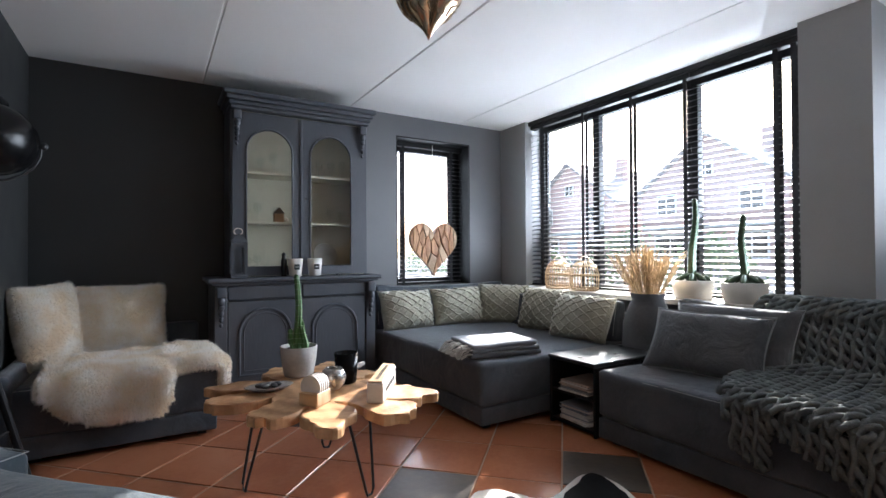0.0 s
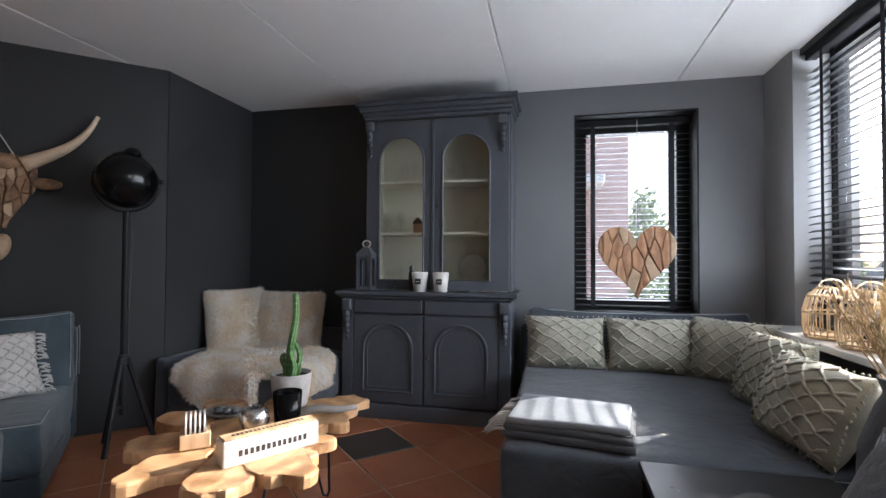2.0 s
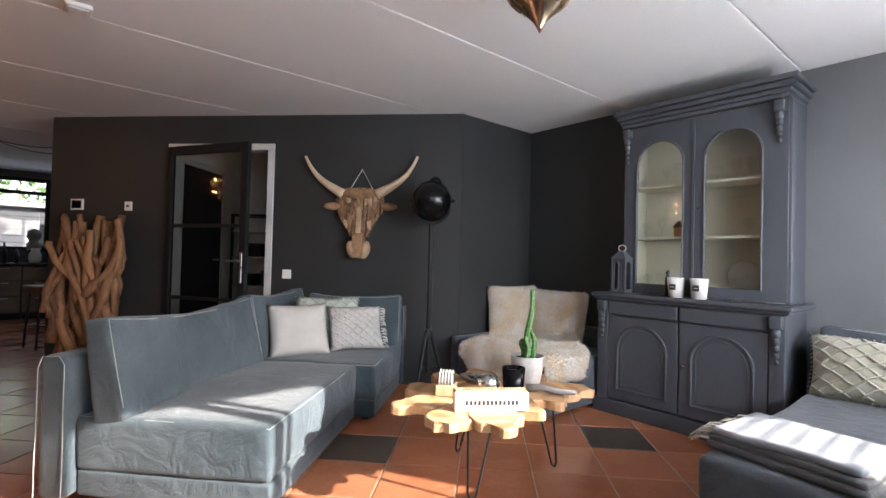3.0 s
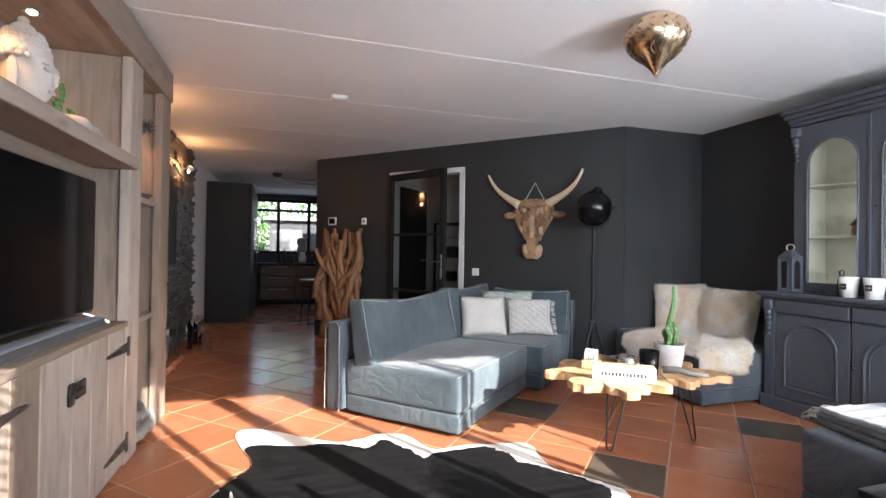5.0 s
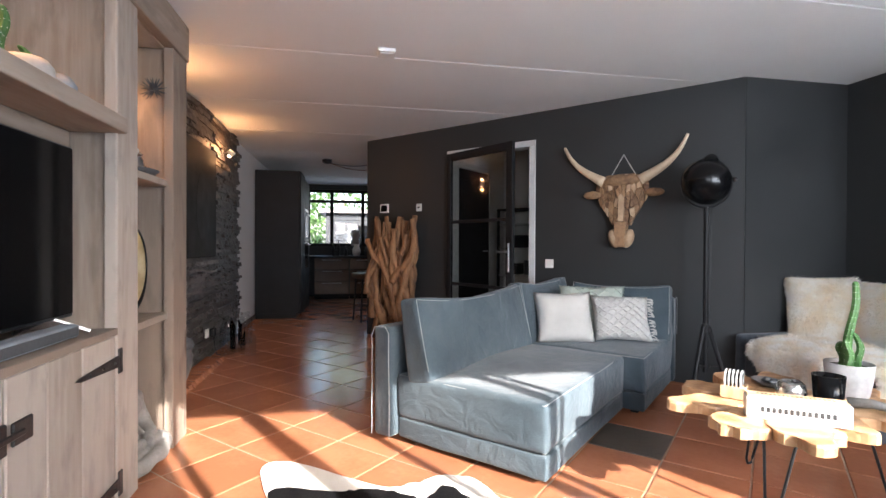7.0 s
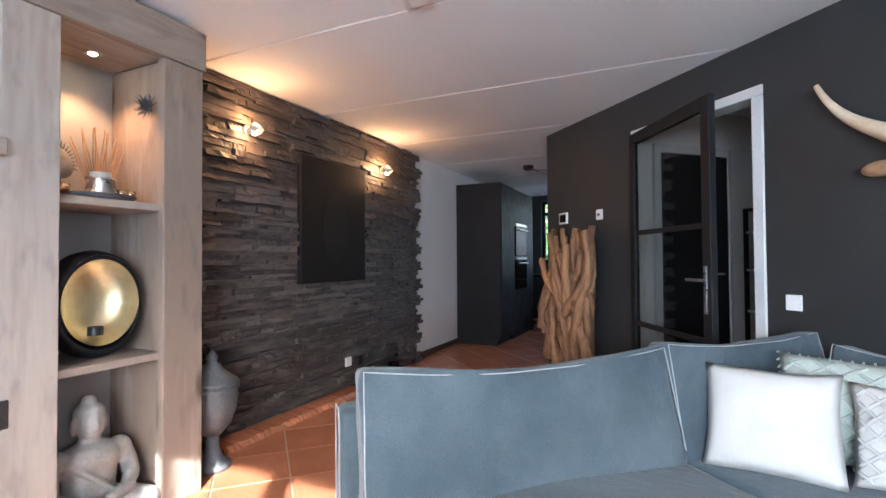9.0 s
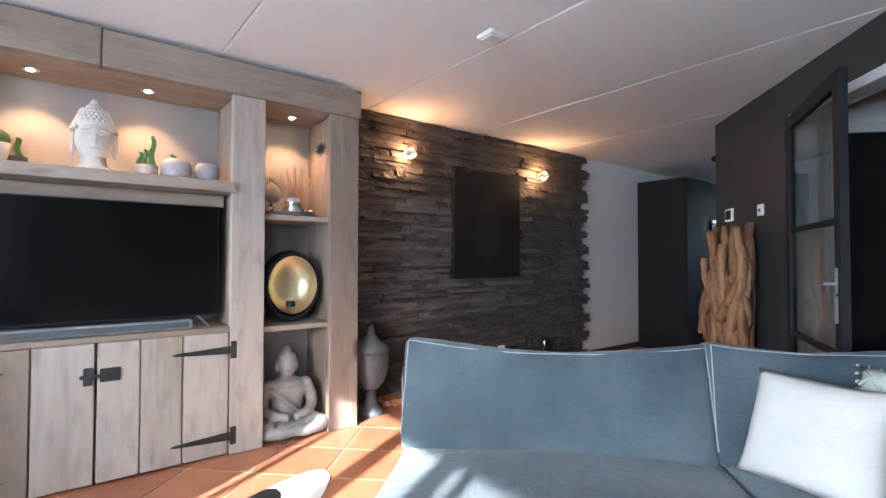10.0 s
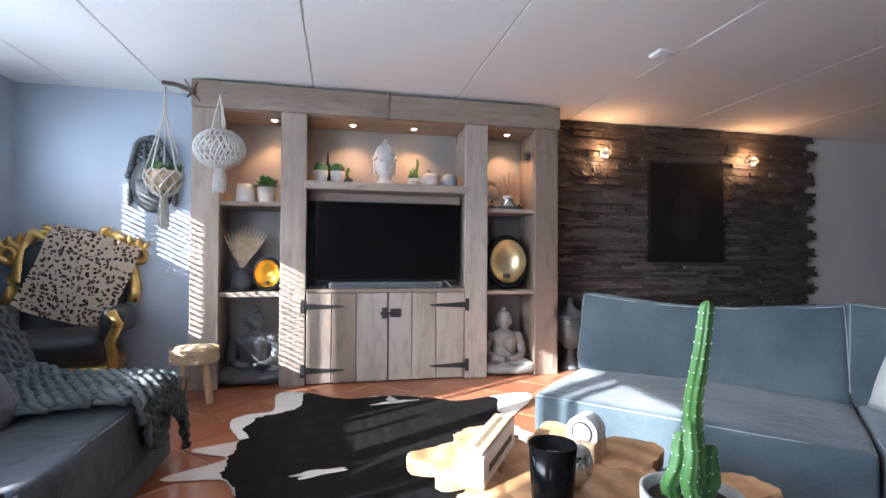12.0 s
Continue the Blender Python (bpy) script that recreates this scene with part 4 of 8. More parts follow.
def hutch():
    ob = thing("hutch_cabinet", "tall grey painted hutch cabinet with arched glass doors against the wall", "cabinet")
    yb, yl, yu = 4.17, 3.72, 3.84
    part("plinth", box(0.345, 1.60, yl - 0.02, yb, 0, 0.10, 0.006), M_HUTCH, ob)
    part("lower_body", box(0.37, 1.575, yl + 0.024, yb, 0.10, 0.845, 0.003, 1), M_HUTCH, ob)
    part("worktop", box(0.325, 1.62, yl - 0.045, yb, 0.862, 0.892, 0.010, 3), M_HUTCH, ob)
    part("worktop_moulding", box(0.345, 1.60, yl - 0.022, yb - 0.01, 0.842, 0.861, 0.008, 2), M_HUTCH, ob)
    for a, b in ((0.455, 0.966), (0.978, 1.49)):
        part("drawer_front", box(a, b, yl - 0.008, yl + 0.024, 0.735, 0.832, 0.010, 3), M_HUTCH, ob)
        d = part("lower_door", box(a, b, yl, yl + 0.024, 0.11, 0.722, 0.004), M_HUTCH, ob)
        part("arched_moulding", moulding(arch(a + 0.075, b - 0.075, 0.19, 0.665), yl - 0.001, 0.011), M_HUTCH, d)
        part("arched_panel", moulding(arch(a + 0.105, b - 0.105, 0.22, 0.635), yl + 0.001, 0.005), M_HUTCH, d)
    part("knob", ball(0.012, Matrix.Translation((1.005, yl - 0.012, 0.44)), 12, 8), M_BLACK, ob)
    for x in (0.41, 1.535):
        part("stile", box(x - 0.04, x + 0.04, yl - 0.006, yl + 0.024, 0.10, 0.832, 0.004), M_HUTCH, ob)
        c = bmesh.new()
        box(x - 0.035, x + 0.035, yl - 0.04, yl - 0.006, 0.755, 0.835, 0.01, 3, bm=c)
        for k in range(5):
            ball(0.03 - 0.004 * k, Matrix.Translation((x, yl - 0.022 + 0.004 * k, 0.73 - 0.042 * k)) @ Matrix.Diagonal((0.85, 0.8, 1.1, 1)), 12, 8, c)
        part("corbel", c, M_HUTCH, ob, "carved scroll corbel", True)
    # upper case, open behind the glass
    for a, b in ((0.485, 0.515), (1.535, 1.565)):
        part("upper_side", box(a, b, yu + 0.024, yb, 0.893, 2.14, 0.003, 1), M_HUTCH, ob)
    part("upper_back", box(0.516, 1.534, yb - 0.02, yb, 0.893, 2.14), M_HUTCHIN, ob, "cream painted inside back")
    part("upper_floor", box(0.516, 1.534, yu + 0.026, yb - 0.021, 0.893, 0.935), M_HUTCHIN, ob)
    part("upper_top", box(0.516, 1.534, yu + 0.026, yb - 0.021, 2.10, 2.14), M_HUTCHIN, ob)
    for a, b in ((0.516, 0.520), (1.530, 1.534)):
        part("inner_side", box(a, b, yu + 0.027, yb - 0.022, 0.936, 2.09), M_HUTCHIN, ob)
    for z in (1.315, 1.695):
        part("shelf", box(0.521, 1.529, yu + 0.05, yb - 0.022, z - 0.018, z, 0.003, 1), M_HUTCHIN, ob, "cream painted shelf")
    for a, b, ga, gb in ((0.50, 1.000, 0.597, 0.935), (1.010, 1.55, 1.075, 1.415)):
        d = part("glass_door", arched_frame(a, b, 0.90, 2.13, (ga, gb, 0.97, 2.012), yu, yu + 0.024), M_HUTCH, ob)
        part("arched_moulding", moulding(arch(ga, gb, 0.97, 2.012), yu - 0.001, 0.008), M_HUTCH, d)
        g = part("pane", slab([(x, -z) for x, z in arch(ga + 0.002, gb - 0.002, 0.972, 2.010)], 0, 0.003), M_OLDGLASS, d)
        g.matrix_basis = Matrix.Translation((0, yu + 0.012, 0)) @ Matrix.Rotation(radians(90), 4, "X") @ Matrix.Diagonal((1, -1, 1, 1))
        g.visible_shadow = False
    part("astragal", box(0.995, 1.015, yu - 0.008, yu - 0.001, 0.90, 2.13, 0.003), M_HUTCH, ob)
    part("key_plate", lathe([(0.0, 0), (0.01, 0), (0.01, 0.006), (0, 0.006)], 12, m=Matrix.Translation((1.04, yu - 0.001, 1.5)) @ Matrix.Rotation(radians(90), 4, "X")), M_BLACK, ob)
    for x in (0.53, 1.51):
        c = bmesh.new()
        box(x - 0.03, x + 0.03, yu - 0.05, yu - 0.001, 2.06, 2.13, 0.01, 3, bm=c)
        for k in range(5):
            ball(0.028 - 0.004 * k, Matrix.Translation((x, yu - 0.03 + 0.005 * k, 2.035 - 0.038 * k)) @ Matrix.Diagonal((0.85, 0.8, 1.1, 1)), 12, 8, c)
        part("corbel", c, M_HUTCH, ob, "carved scroll corbel", True)
    for k, (o, z0, z1) in enumerate(((0.0, 2.142, 2.17), (0.012, 2.171, 2.20), (0.030, 2.201, 2.235), (0.05, 2.236, 2.27))):
        part("cornice", box(0.485 - o, 1.565 + o, yu - o - 0.03, yb, z0, z1, 0.008, 2), M_HUTCH, ob)
    return ob


hutch()


# ---- coffee table of teak root slices ----
def blob(rx, ry, seed, n=30, rough=0.22):
    out = []
    for k in range(n):
        a = 2 * math.pi * k / n
        w = 1 + rough * noise.noise(Vector((math.cos(a) * 1.4 + seed * 3.7, math.sin(a) * 1.4, seed))) * 1.6 + 0.05 * math.sin(5 * a + seed) + 0.035 * math.sin(9 * a + 2 * seed)
        out.append((rx * w * math.cos(a), ry * w * math.sin(a)))
    return out


def coffee_table():
    ob = thing("coffee_table", "low table of teak root slices on black hairpin legs", "table", pose(0.69, 2.23, 0))
    slices = [(-0.02, 0.02, 0.25, 0.22, 0), (-0.34, 0.24, 0.19, 0.075, 150), (-0.10, 0.40, 0.16, 0.085, 100), (0.20, 0.40, 0.17, 0.10, 60), (0.24, 0.19, 0.12, 0.085, 20),
              (0.29, -0.06, 0.15, 0.085, -6), (0.35, -0.28, 0.18, 0.10, -35), (0.16, -0.38, 0.17, 0.085, -70), (-0.10, -0.38, 0.17, 0.085, -115), (-0.28, -0.22, 0.17, 0.08, -145), (-0.40, 0.02, 0.17, 0.08, 178)]
    for k, (x, y, rx, ry, rot) in enumerate(slices):
        x, y, rx, ry = x * 0.86 - 0.01, y * 0.95 + 0.0, rx * 0.92, ry * 1.08
        if x > 0.2:
            x, rx = x * 0.93, rx * 0.82
        b = slab(blob(rx, ry, k + 1, 40, 0.34), 0, 0.042 if k else 0.038, bev=0.010)
        for v in b.verts:
            v.co += noise.noise_vector(v.co * 9 + Vector((k, 0, 0))) * 0.005
        s = part("slice", b, M_TEAK, ob, "polished teak root slice")
        s.matrix_basis = pose(x, y, 0.396 - 0.003 * (k % 3) if k else 0.394, 0, 0, rot)
    for x, y, a in ((-0.34, 0.08, 190), (0.12, 0.36, 80), (0.12, -0.25, 290)):
        d = Vector((math.cos(radians(a)), math.sin(radians(a)), 0))
        s = Vector((-d.y, d.x, 0))
        foot = Vector((x, y, 0.006))
        top = Vector((x, y, 0)) - d * 0.08
        pts = [top - s * 0.07 + Vector((0, 0, 0.396)), foot - s * 0.022 + Vector((0, 0, 0.03)), foot - s * 0.012 + Vector((0, 0, 0.004)), foot + s * 0.012 + Vector((0, 0, 0.004)), foot + s * 0.022 + Vector((0, 0, 0.03)), top + s * 0.07 + Vector((0, 0, 0.396))]
        part("hairpin_leg", tube(pts, 0.006, 8), M_BLACK, ob, "black steel hairpin leg")
    return ob


coffee_table()


# ---- hall door, kitchen ----
def hall_door():
    tr = tagged(new("door_trim"), "white painted door frame in the slanting wall", "door frame", kind="structure")
    tr.matrix_basis = DIAG
    for a, b in ((-1.79, -1.725), (-2.775, -2.71)):
        part("jamb", box(a, b, -0.014, 0.13, 0, 2.075, 0.004, 1), M_WTRIM, tr)
    part("head", box(-2.775, -1.725, -0.014, 0.13, 2.076, 2.135, 0.004, 1), M_WTRIM, tr)
    leaf = tagged(new("door_1"), "black steel-framed glass door standing ajar into the room", "door", kind="structure")
    leaf.matrix_basis = DIAG @ pose(-2.745, -0.03, 0, 0, 0, -14)
    f = bmesh.new()
    for b in ((0, 0.06, 0.01, 2.095), (0.865, 0.945, 0.01, 2.095), (0.0605, 0.8645, 2.015, 2.095), (0.0605, 0.8645, 0.01, 0.14)):
        box(b[0], b[1], -0.02, 0.02, b[2], b[3], 0.003, 1, bm=f)
    part("door_frame", f, M_BLACKM, leaf)
    for z in (1.36, 0.70):
        part("glazing_bar", box(0.0607, 0.8643, -0.012, 0.012, z - 0.016, z + 0.016, 0.002, 1), M_BLACKM, leaf)
    g = part("pane", box(0.0608, 0.8642, -0.003, 0.003, 0.141, 2.014), M_DOORGLASS, leaf)
    h = bmesh.new()
    box(0.89, 0.918, -0.032, -0.022, 0.86, 1.13, 0.003, 1, bm=h)
    tube([(0.904, -0.03, 1.05), (0.904, -0.07, 1.05), (0.79, -0.07, 1.05)], 0.009, 8, h)
    part("door_handle", h, M_STEEL, leaf, "steel lever handle")
    return leaf


hall_door()


def hall_rack():
    ob = thing("shelving_rack", "black shelving rack with white shelves seen through the hall door", "shelf", DIAG @ pose(-2.80, 1.14, 0))
    for x in (0, 0.62):
        for y in (0, 0.30):
            part("post", box(x, x + 0.03, y, y + 0.03, 0, 1.58, 0.003, 1), M_BLACKM, ob)
    for z in (0.30, 0.72, 1.06, 1.37, 1.56):
        part("shelf", box(0.0, 0.65, 0.001, 0.329, z, z + 0.022, 0.003, 1).copy(), M_WTRIM if z < 1.5 else M_BLACKM, ob)
    for x, z, w, h, c in ((0.10, 0.742, 0.16, 0.12, M_BLACK), (0.36, 0.742, 0.2, 0.16, M_DVASE), (0.12, 1.082, 0.22, 0.14, M_BLACK), (0.42, 1.082, 0.14, 0.18, M_GREYPOT), (0.2, 0.322, 0.3, 0.2, M_DVASE)):
        bx = thing("storage_box", "dark storage box on the hall rack", "box", DIAG @ pose(-2.80 + x, 1.20, z), "rack boxes")
        part("body", box(0, w, 0, 0.2, 0, h, 0.008), c, bx)
        part("lid", box(-0.004, w + 0.004, -0.004, 0.204, h + 0.0005, h + 0.02, 0.004), c, bx)


hall_rack()
hd = tagged(new("door_2"), "dark closed hall door in a white frame", "door", kind="structure")
hd.matrix_basis = DIAG
part("door_leaf", box(-2.898, -2.87, 0.36, 1.06, 0.005, 2.02, 0.004, 1), M_BLACKM, hd)
for y0, y1, z0, z1 in ((0.29, 0.357, 0, 2.09), (1.063, 1.10, 0, 2.09), (0.358, 1.062, 2.024, 2.09)):
    part("door_trim", box(-2.898, -2.862, y0, y1, z0, z1, 0.003, 1), M_WTRIM, hd)
part("door_handle", tube([(-2.86, 0.95, 1.04), (-2.82, 0.95, 1.04), (-2.82, 0.84, 1.04)], 0.009, 8), M_STEEL, hd, "steel lever handle")


def kitchen():
    tall = thing("tall_cabinet", "tall matt black kitchen cabinet beside the white wall", "cabinet")
    part("body", box(-5.68, -5.06, -1.085, -0.45, 0.08, 2.215, 0.003, 1), M_BLACKM, tall)
    part("plinth", box(-5.66, -5.07, -1.08, -0.50, 0, 0.079), M_BLACKM, tall)
    part("door", box(-5.675, -5.07, -0.447, -0.428, 0.085, 2.21, 0.003, 1), M_BLACKM, tall)
    oven = thing("oven_tower", "black oven tower with steel-trimmed ovens", "cabinet")
    part("body", box(-6.90, -5.69, -1.085, -0.46, 0.0, 2.215, 0.003, 1), M_BLACKM, oven)
    for z in (0.72, 1.22):
        d = part("oven_door", box(-6.40, -5.80, -0.458, -0.435, z, z + 0.44, 0.004), M_SCREEN, oven)
        part("oven_handle", tube([(-6.35, -0.40, z + 0.39), (-5.85, -0.40, z + 0.39)], 0.009, 8), M_STEEL, d)
        part("steel_trim", box(-6.40, -5.80, -0.457, -0.430, z + 0.445, z + 0.485, 0.003, 1), M_STEEL, oven)
    for k, y in enumerate((-0.42, 0.28, 0.98)):
        u = thing("base_cabinet", "dark brown wooden kitchen base cabinet under the window", "cabinet", pose(-8.18, y, 0), "kitchen base cabinets")
        part("body", box(0, 0.58, 0, 0.69, 0.1, 0.84), M_BLACKM, u)
        part("plinth", box(0.0, 0.53, 0, 0.69, 0, 0.099), M_BLACKM, u)
        for z0, z1 in ((0.105, 0.36), (0.37, 0.60), (0.61, 0.83)):
            dr = part("drawer_front", box(0.581, 0.602, 0.004, 0.686, z0, z1, 0.003, 1), M_WOODK, u)
            part("handle", tube([(0.62, 0.15, z1 - 0.03), (0.62, 0.54, z1 - 0.03)], 0.006, 6), M_STEEL, dr)
    wt = thing("worktop", "black kitchen worktop below the garden window", "worktop")
    part("slab", box(-8.19, -7.54, -1.08, 1.72, 0.841, 0.88, 0.004), M_BLACKM, wt)
    tap = thing("jug", "white jug on the kitchen worktop", "jug", pose(-7.75, 0.42, 0.88))
    part("body", lathe([(0.0, 0), (0.06, 0), (0.085, 0.06), (0.08, 0.14), (0.05, 0.2), (0.06, 0.24)], 16), M_WHITEPOT, tap, smooth=True)
    for i, (y, h) in enumerate(((-0.05, 0.26), (0.05, 0.32), (0.20, 0.22), (0.62, 0.2))):
        b = thing("bottle", "dark bottle on the kitchen worktop", "bottle", pose(-7.72, y, 0.88), "worktop bottles")
        part("body", lathe([(0.0, 0), (0.033, 0), (0.035, 0.6 * h), (0.013, 0.75 * h), (0.013, h)], 12), M_BLACK, b, smooth=True)
    head = thing("bust", "pale grey vase with a rounded top on the window sill", "vase", pose(-8.12, 0.40, 1.085))
    part("body", lathe([(0, 0), (0.09, 0), (0.10, 0.1), (0.06, 0.15), (0.10, 0.22), (0.09, 0.32), (0, 0.36)], 16), M_STATUE, head, smooth=True)
    for y in (0.75,):
        st = thing("bar_stool", "dark bar stool with a wooden back near the kitchen", "stool", pose(-4.7, 0.55, 0, 0, 0, 20))
        for sx in (-0.16, 0.16):
            for sy in (-0.16, 0.16):
                part("leg", tube([(sx, sy, 0), (sx * 0.8, sy * 0.8, 0.62)], 0.014, 8), M_BLACK, st)
        part("seat", soft_box(-0.19, 0.19, -0.19, 0.19, 0.62, 0.70, 0.025, 0.002, 3, 4), M_WOODK, st, smooth=True)
        part("backrest", soft_box(-0.19, 0.19, 0.15, 0.19, 0.70, 1.0, 0.015, 0.002, 4, 4), M_WOODK, st, smooth=True)
        part("footring", tube([(0.15 * math.cos(a), 0.15 * math.sin(a), 0.25) for a in (k * math.pi / 8 for k in range(16))], 0.008, 6, closed=True), M_BLACK, st)
    pen = thing("ceiling_hook_cable", "black ceiling cup with a swagged cable", "lamp")
    part("ceiling_cup", lathe([(0.07, 2.398), (0.07, 2.36), (0.03, 2.335), (0, 2.335)][::-1], 20, m=Matrix.Translation((-5.05, -0.05, 0))), M_BLACK, pen)
    part("cable", tube([(-5.05 + 0.75 * k / 12, -0.05 + 1.15 * k / 12, 2.36 - 0.16 * math.sin(math.pi * k / 12)) for k in range(13)], 0.006, 6), M_DRIFT, pen)
    part("cable", tube([(-5.05 + 0.8 * k / 12, -0.05 + 1.0 * k / 12, 2.355 - 0.10 * math.sin(math.pi * k / 12)) for k in range(13)], 0.006, 6), M_BLACK, pen)


kitchen()


# ---- pillows, throws and skins ----
def stand(x, y, z, face, lean=-14):
    """Pose of a cushion whose front faces the given heading (0 faces -y), leaning back."""
    return pose(x, y, z, lean, 0, face)


def knit_pillow(label, m, w, h, t, material, seed, group="", cells=5, fringe=False):
    ob = thing("scatter_cushion", label, "cushion", m, group)
    part("cover", cushion(w, h, t, 18, seed, 0.014), material, ob, smooth=True)
    ridge = bmesh.new()
    for fam in (1, -1):
        for k in range(-cells, cells + 1):
            pts = []
            for i in range(33):
                a = -0.94 + 1.88 * i / 32
                b = fam * a + 2 * k / cells
                if abs(b) < 0.94:
                    p = cushion_point(a, b, -1, w, h, t)
                    p.y -= 0.003 + 0.004 * math.sin(i * 2.1 + (0 if fam > 0 else math.pi / 2))
                    pts.append(p + noise.noise_vector(p * 6 + Vector((seed, 3 * seed, 0))) * 0.014 + noise.noise_vector(p * 16) * 0.008)
            if len(pts) > 3:
                tube(pts, 0.0072, 5, ridge)
    part("knit_lattice", ridge, material, ob, "raised lattice of knitted cord", True)
    rng = random.Random(seed)
    edge = bmesh.new()
    n = 60
    for k in range(n):
        a = 4.0 * k / n
        s, f = int(a), a - int(a)
        e = 2 * f - 1
        q = {0: (e, -1), 1: (1, e), 2: (-e, 1), 3: (-1, -e)}[s]
        if fringe and s != 1:
            continue
        p = cushion_point(q[0] * 0.99, q[1] * 0.99, -1, w, h, t)
        out = Vector((q[0] if abs(q[0]) == 1 else 0, 0, q[1] if abs(q[1]) == 1 else 0))
        l = 0.045 if fringe else 0.011
        for j in range(3 if fringe else 1):
            d = (out + Vector((rng.uniform(-0.5, 0.5), rng.uniform(-0.4, 0.4), rng.uniform(-0.5, 0.3)))).normalized() * l
            tube([p, p + d * 0.6, p + d + Vector((0, 0, -0.008))], 0.004, 4, edge)
    tagged(part("edging", edge, material, ob), kind="stuff")
    return ob


SG = "sage lattice-knit pillows"
SL = "sage green lattice-knit cushion leaning against the sofa back"
knit_pillow(SL, stand(1.93, 3.78, 0.40, 4, -18), 0.52, 0.355, 0.24, M_SAGE, 1, SG)
knit_pillow(SL, stand(2.45, 3.77, 0.40, -3, -18), 0.53, 0.36, 0.24, M_SAGE, 2, SG)
knit_pillow(SL, stand(2.84, 3.62, 0.40, -38, -16), 0.48, 0.38, 0.20, M_SAGE, 3, SG)
knit_pillow(SL, stand(2.83, 3.12, 0.40, -78, -18), 0.46, 0.37, 0.20, M_SAGE, 4, SG)
knit_pillow(SL, stand(2.74, 2.62, 0.40, -84, -24), 0.52, 0.36, 0.24, M_SAGE, 5, SG)
# on the light sofa, in the slanting wall's frame
wp = thing("scatter_cushion", "plain white cotton cushion on the light sofa", "cushion", DIAG @ stand(-1.06, -0.87, 0.385, 36, -24))
part("cover", cushion(0.44, 0.40, 0.16, 14, 7), M_CREAM, wp, smooth=True)
knit_pillow("cream macrame cushion with a knotted fringe on the light sofa", DIAG @ stand(-0.73, -0.56, 0.385, 34, -22), 0.44, 0.36, 0.13, M_CREAM, 8, "", 6, True)
knit_pillow("pale green lattice-knit cushion tucked behind others", DIAG @ stand(-0.97, -0.55, 0.40, 28, -14), 0.50, 0.40, 0.12, M_SAGE2, 9, "", 5)


def piped_pillow(label, m, w, h, t, material, seed, group):
    ob = thing("scatter_cushion", label, "cushion", m, group)
    part("cover", cushion(w, h, t, 14, seed, 0.008), material, ob, smooth=True)
    pts = []
    for k in range(64):
        a = 4.0 * k / 64
        s, e = int(a), 2 * (a - int(a)) - 1
        q = {0: (e, -1), 1: (1, e), 2: (-e, 1), 3: (-1, -e)}[s]
        pts.append(cushion_point(q[0], q[1], -1, w, h, t))
    part("piping", tube(pts, 0.0045, 5, closed=True), M_PIPE, ob, "pale piping round the edge")


piped_pillow("charcoal cotton cushion with pale piping leaning on the sofa", stand(2.46, 1.50, 0.405, -84, -30), 0.62, 0.37, 0.17, M_CHARC, 11, "charcoal pillows")
piped_pillow("charcoal cotton cushion with pale piping leaning on the sofa", stand(2.62, 1.46, 0.405, -88, -24), 0.66, 0.39, 0.16, M_CHARC, 12, "charcoal pillows")


def fur_cushion(m, w, h, t, seed):
    ob = thing("sheepskin_cushion", "fluffy cream sheepskin cushion on the corner lounge seat", "cushion", m, "sheepskin pillows")
    c = part("cover", cushion(w, h, t, 14, seed), M_FUR, ob, smooth=True)
    fur_tufts(c, 42000, 0.027, seed, 0.45, 0.0016)


fur_cushion(stand(-0.20, 3.90, 0.405, 4, -15), 0.56, 0.46, 0.24, 1)
fur_cushion(stand(-0.50, 3.76, 0.405, 62, -12), 0.46, 0.48, 0.20, 2)


def sheepskin():
    ob = thing("sheepskin_throw", "cream sheepskin spread over the corner lounge seat and down its front", "sheepskin")
    b = bmesh.new()
    nx, ns = 30, 30
    grid = {}
    for i in range(nx + 1):
        for j in range(ns + 1):
            u, s = -0.50 + 0.98 * i / nx, -0.30 + 0.92 * j / ns
            a = math.atan2(s - 0.18, u + 0.06)
            lim = 0.40 + 0.10 * noise.noise(Vector((math.cos(a) * 1.6, math.sin(a) * 1.6, 4))) + 0.05 * math.cos(2 * a + 0.8)
            d = math.hypot((u + 0.06) * 0.85, s - 0.18)
            if s > 0.2 and u > 0.05:
                lim += 0.12
            if s < 0.05 and u < 0.06:
                lim += 0.09
            if s < -0.02 and u > 0.10:
                continue
            if d > lim:
                continue
            x, y, z = u, 3.14 + s, 0.425
            if s < 0.03:
                k = 0.03 - s
                y, z = 3.125 - 0.012 * min(1, k * 20), 0.425 - k
            if u > 0.33:
                x, z = 0.345, z - (u - 0.33)
            grid[i, j] = b.verts.new(Vector((x, y, z)) + noise.noise_vector(Vector((u * 8, s * 8, 2))) * 0.02)
    for i in range(nx):
        for j in range(ns):
            q = [(i, j), (i + 1, j), (i + 1, j + 1), (i, j + 1)]
            if all(k in grid for k in q):
                b.faces.new([grid[k] for k in q])
    bmesh.ops.delete(b, geom=[v for v in b.verts if not v.link_faces], context="VERTS")
    bmesh.ops.solidify(b, geom=b.faces[:], thickness=-0.03)
    bmesh.ops.recalc_face_normals(b, faces=b.faces[:])
    c = part("skin", b, M_FUR, ob, smooth=True)
    fur_tufts(c, 75000, 0.028, 5, 0.45, 0.0016)


sheepskin()


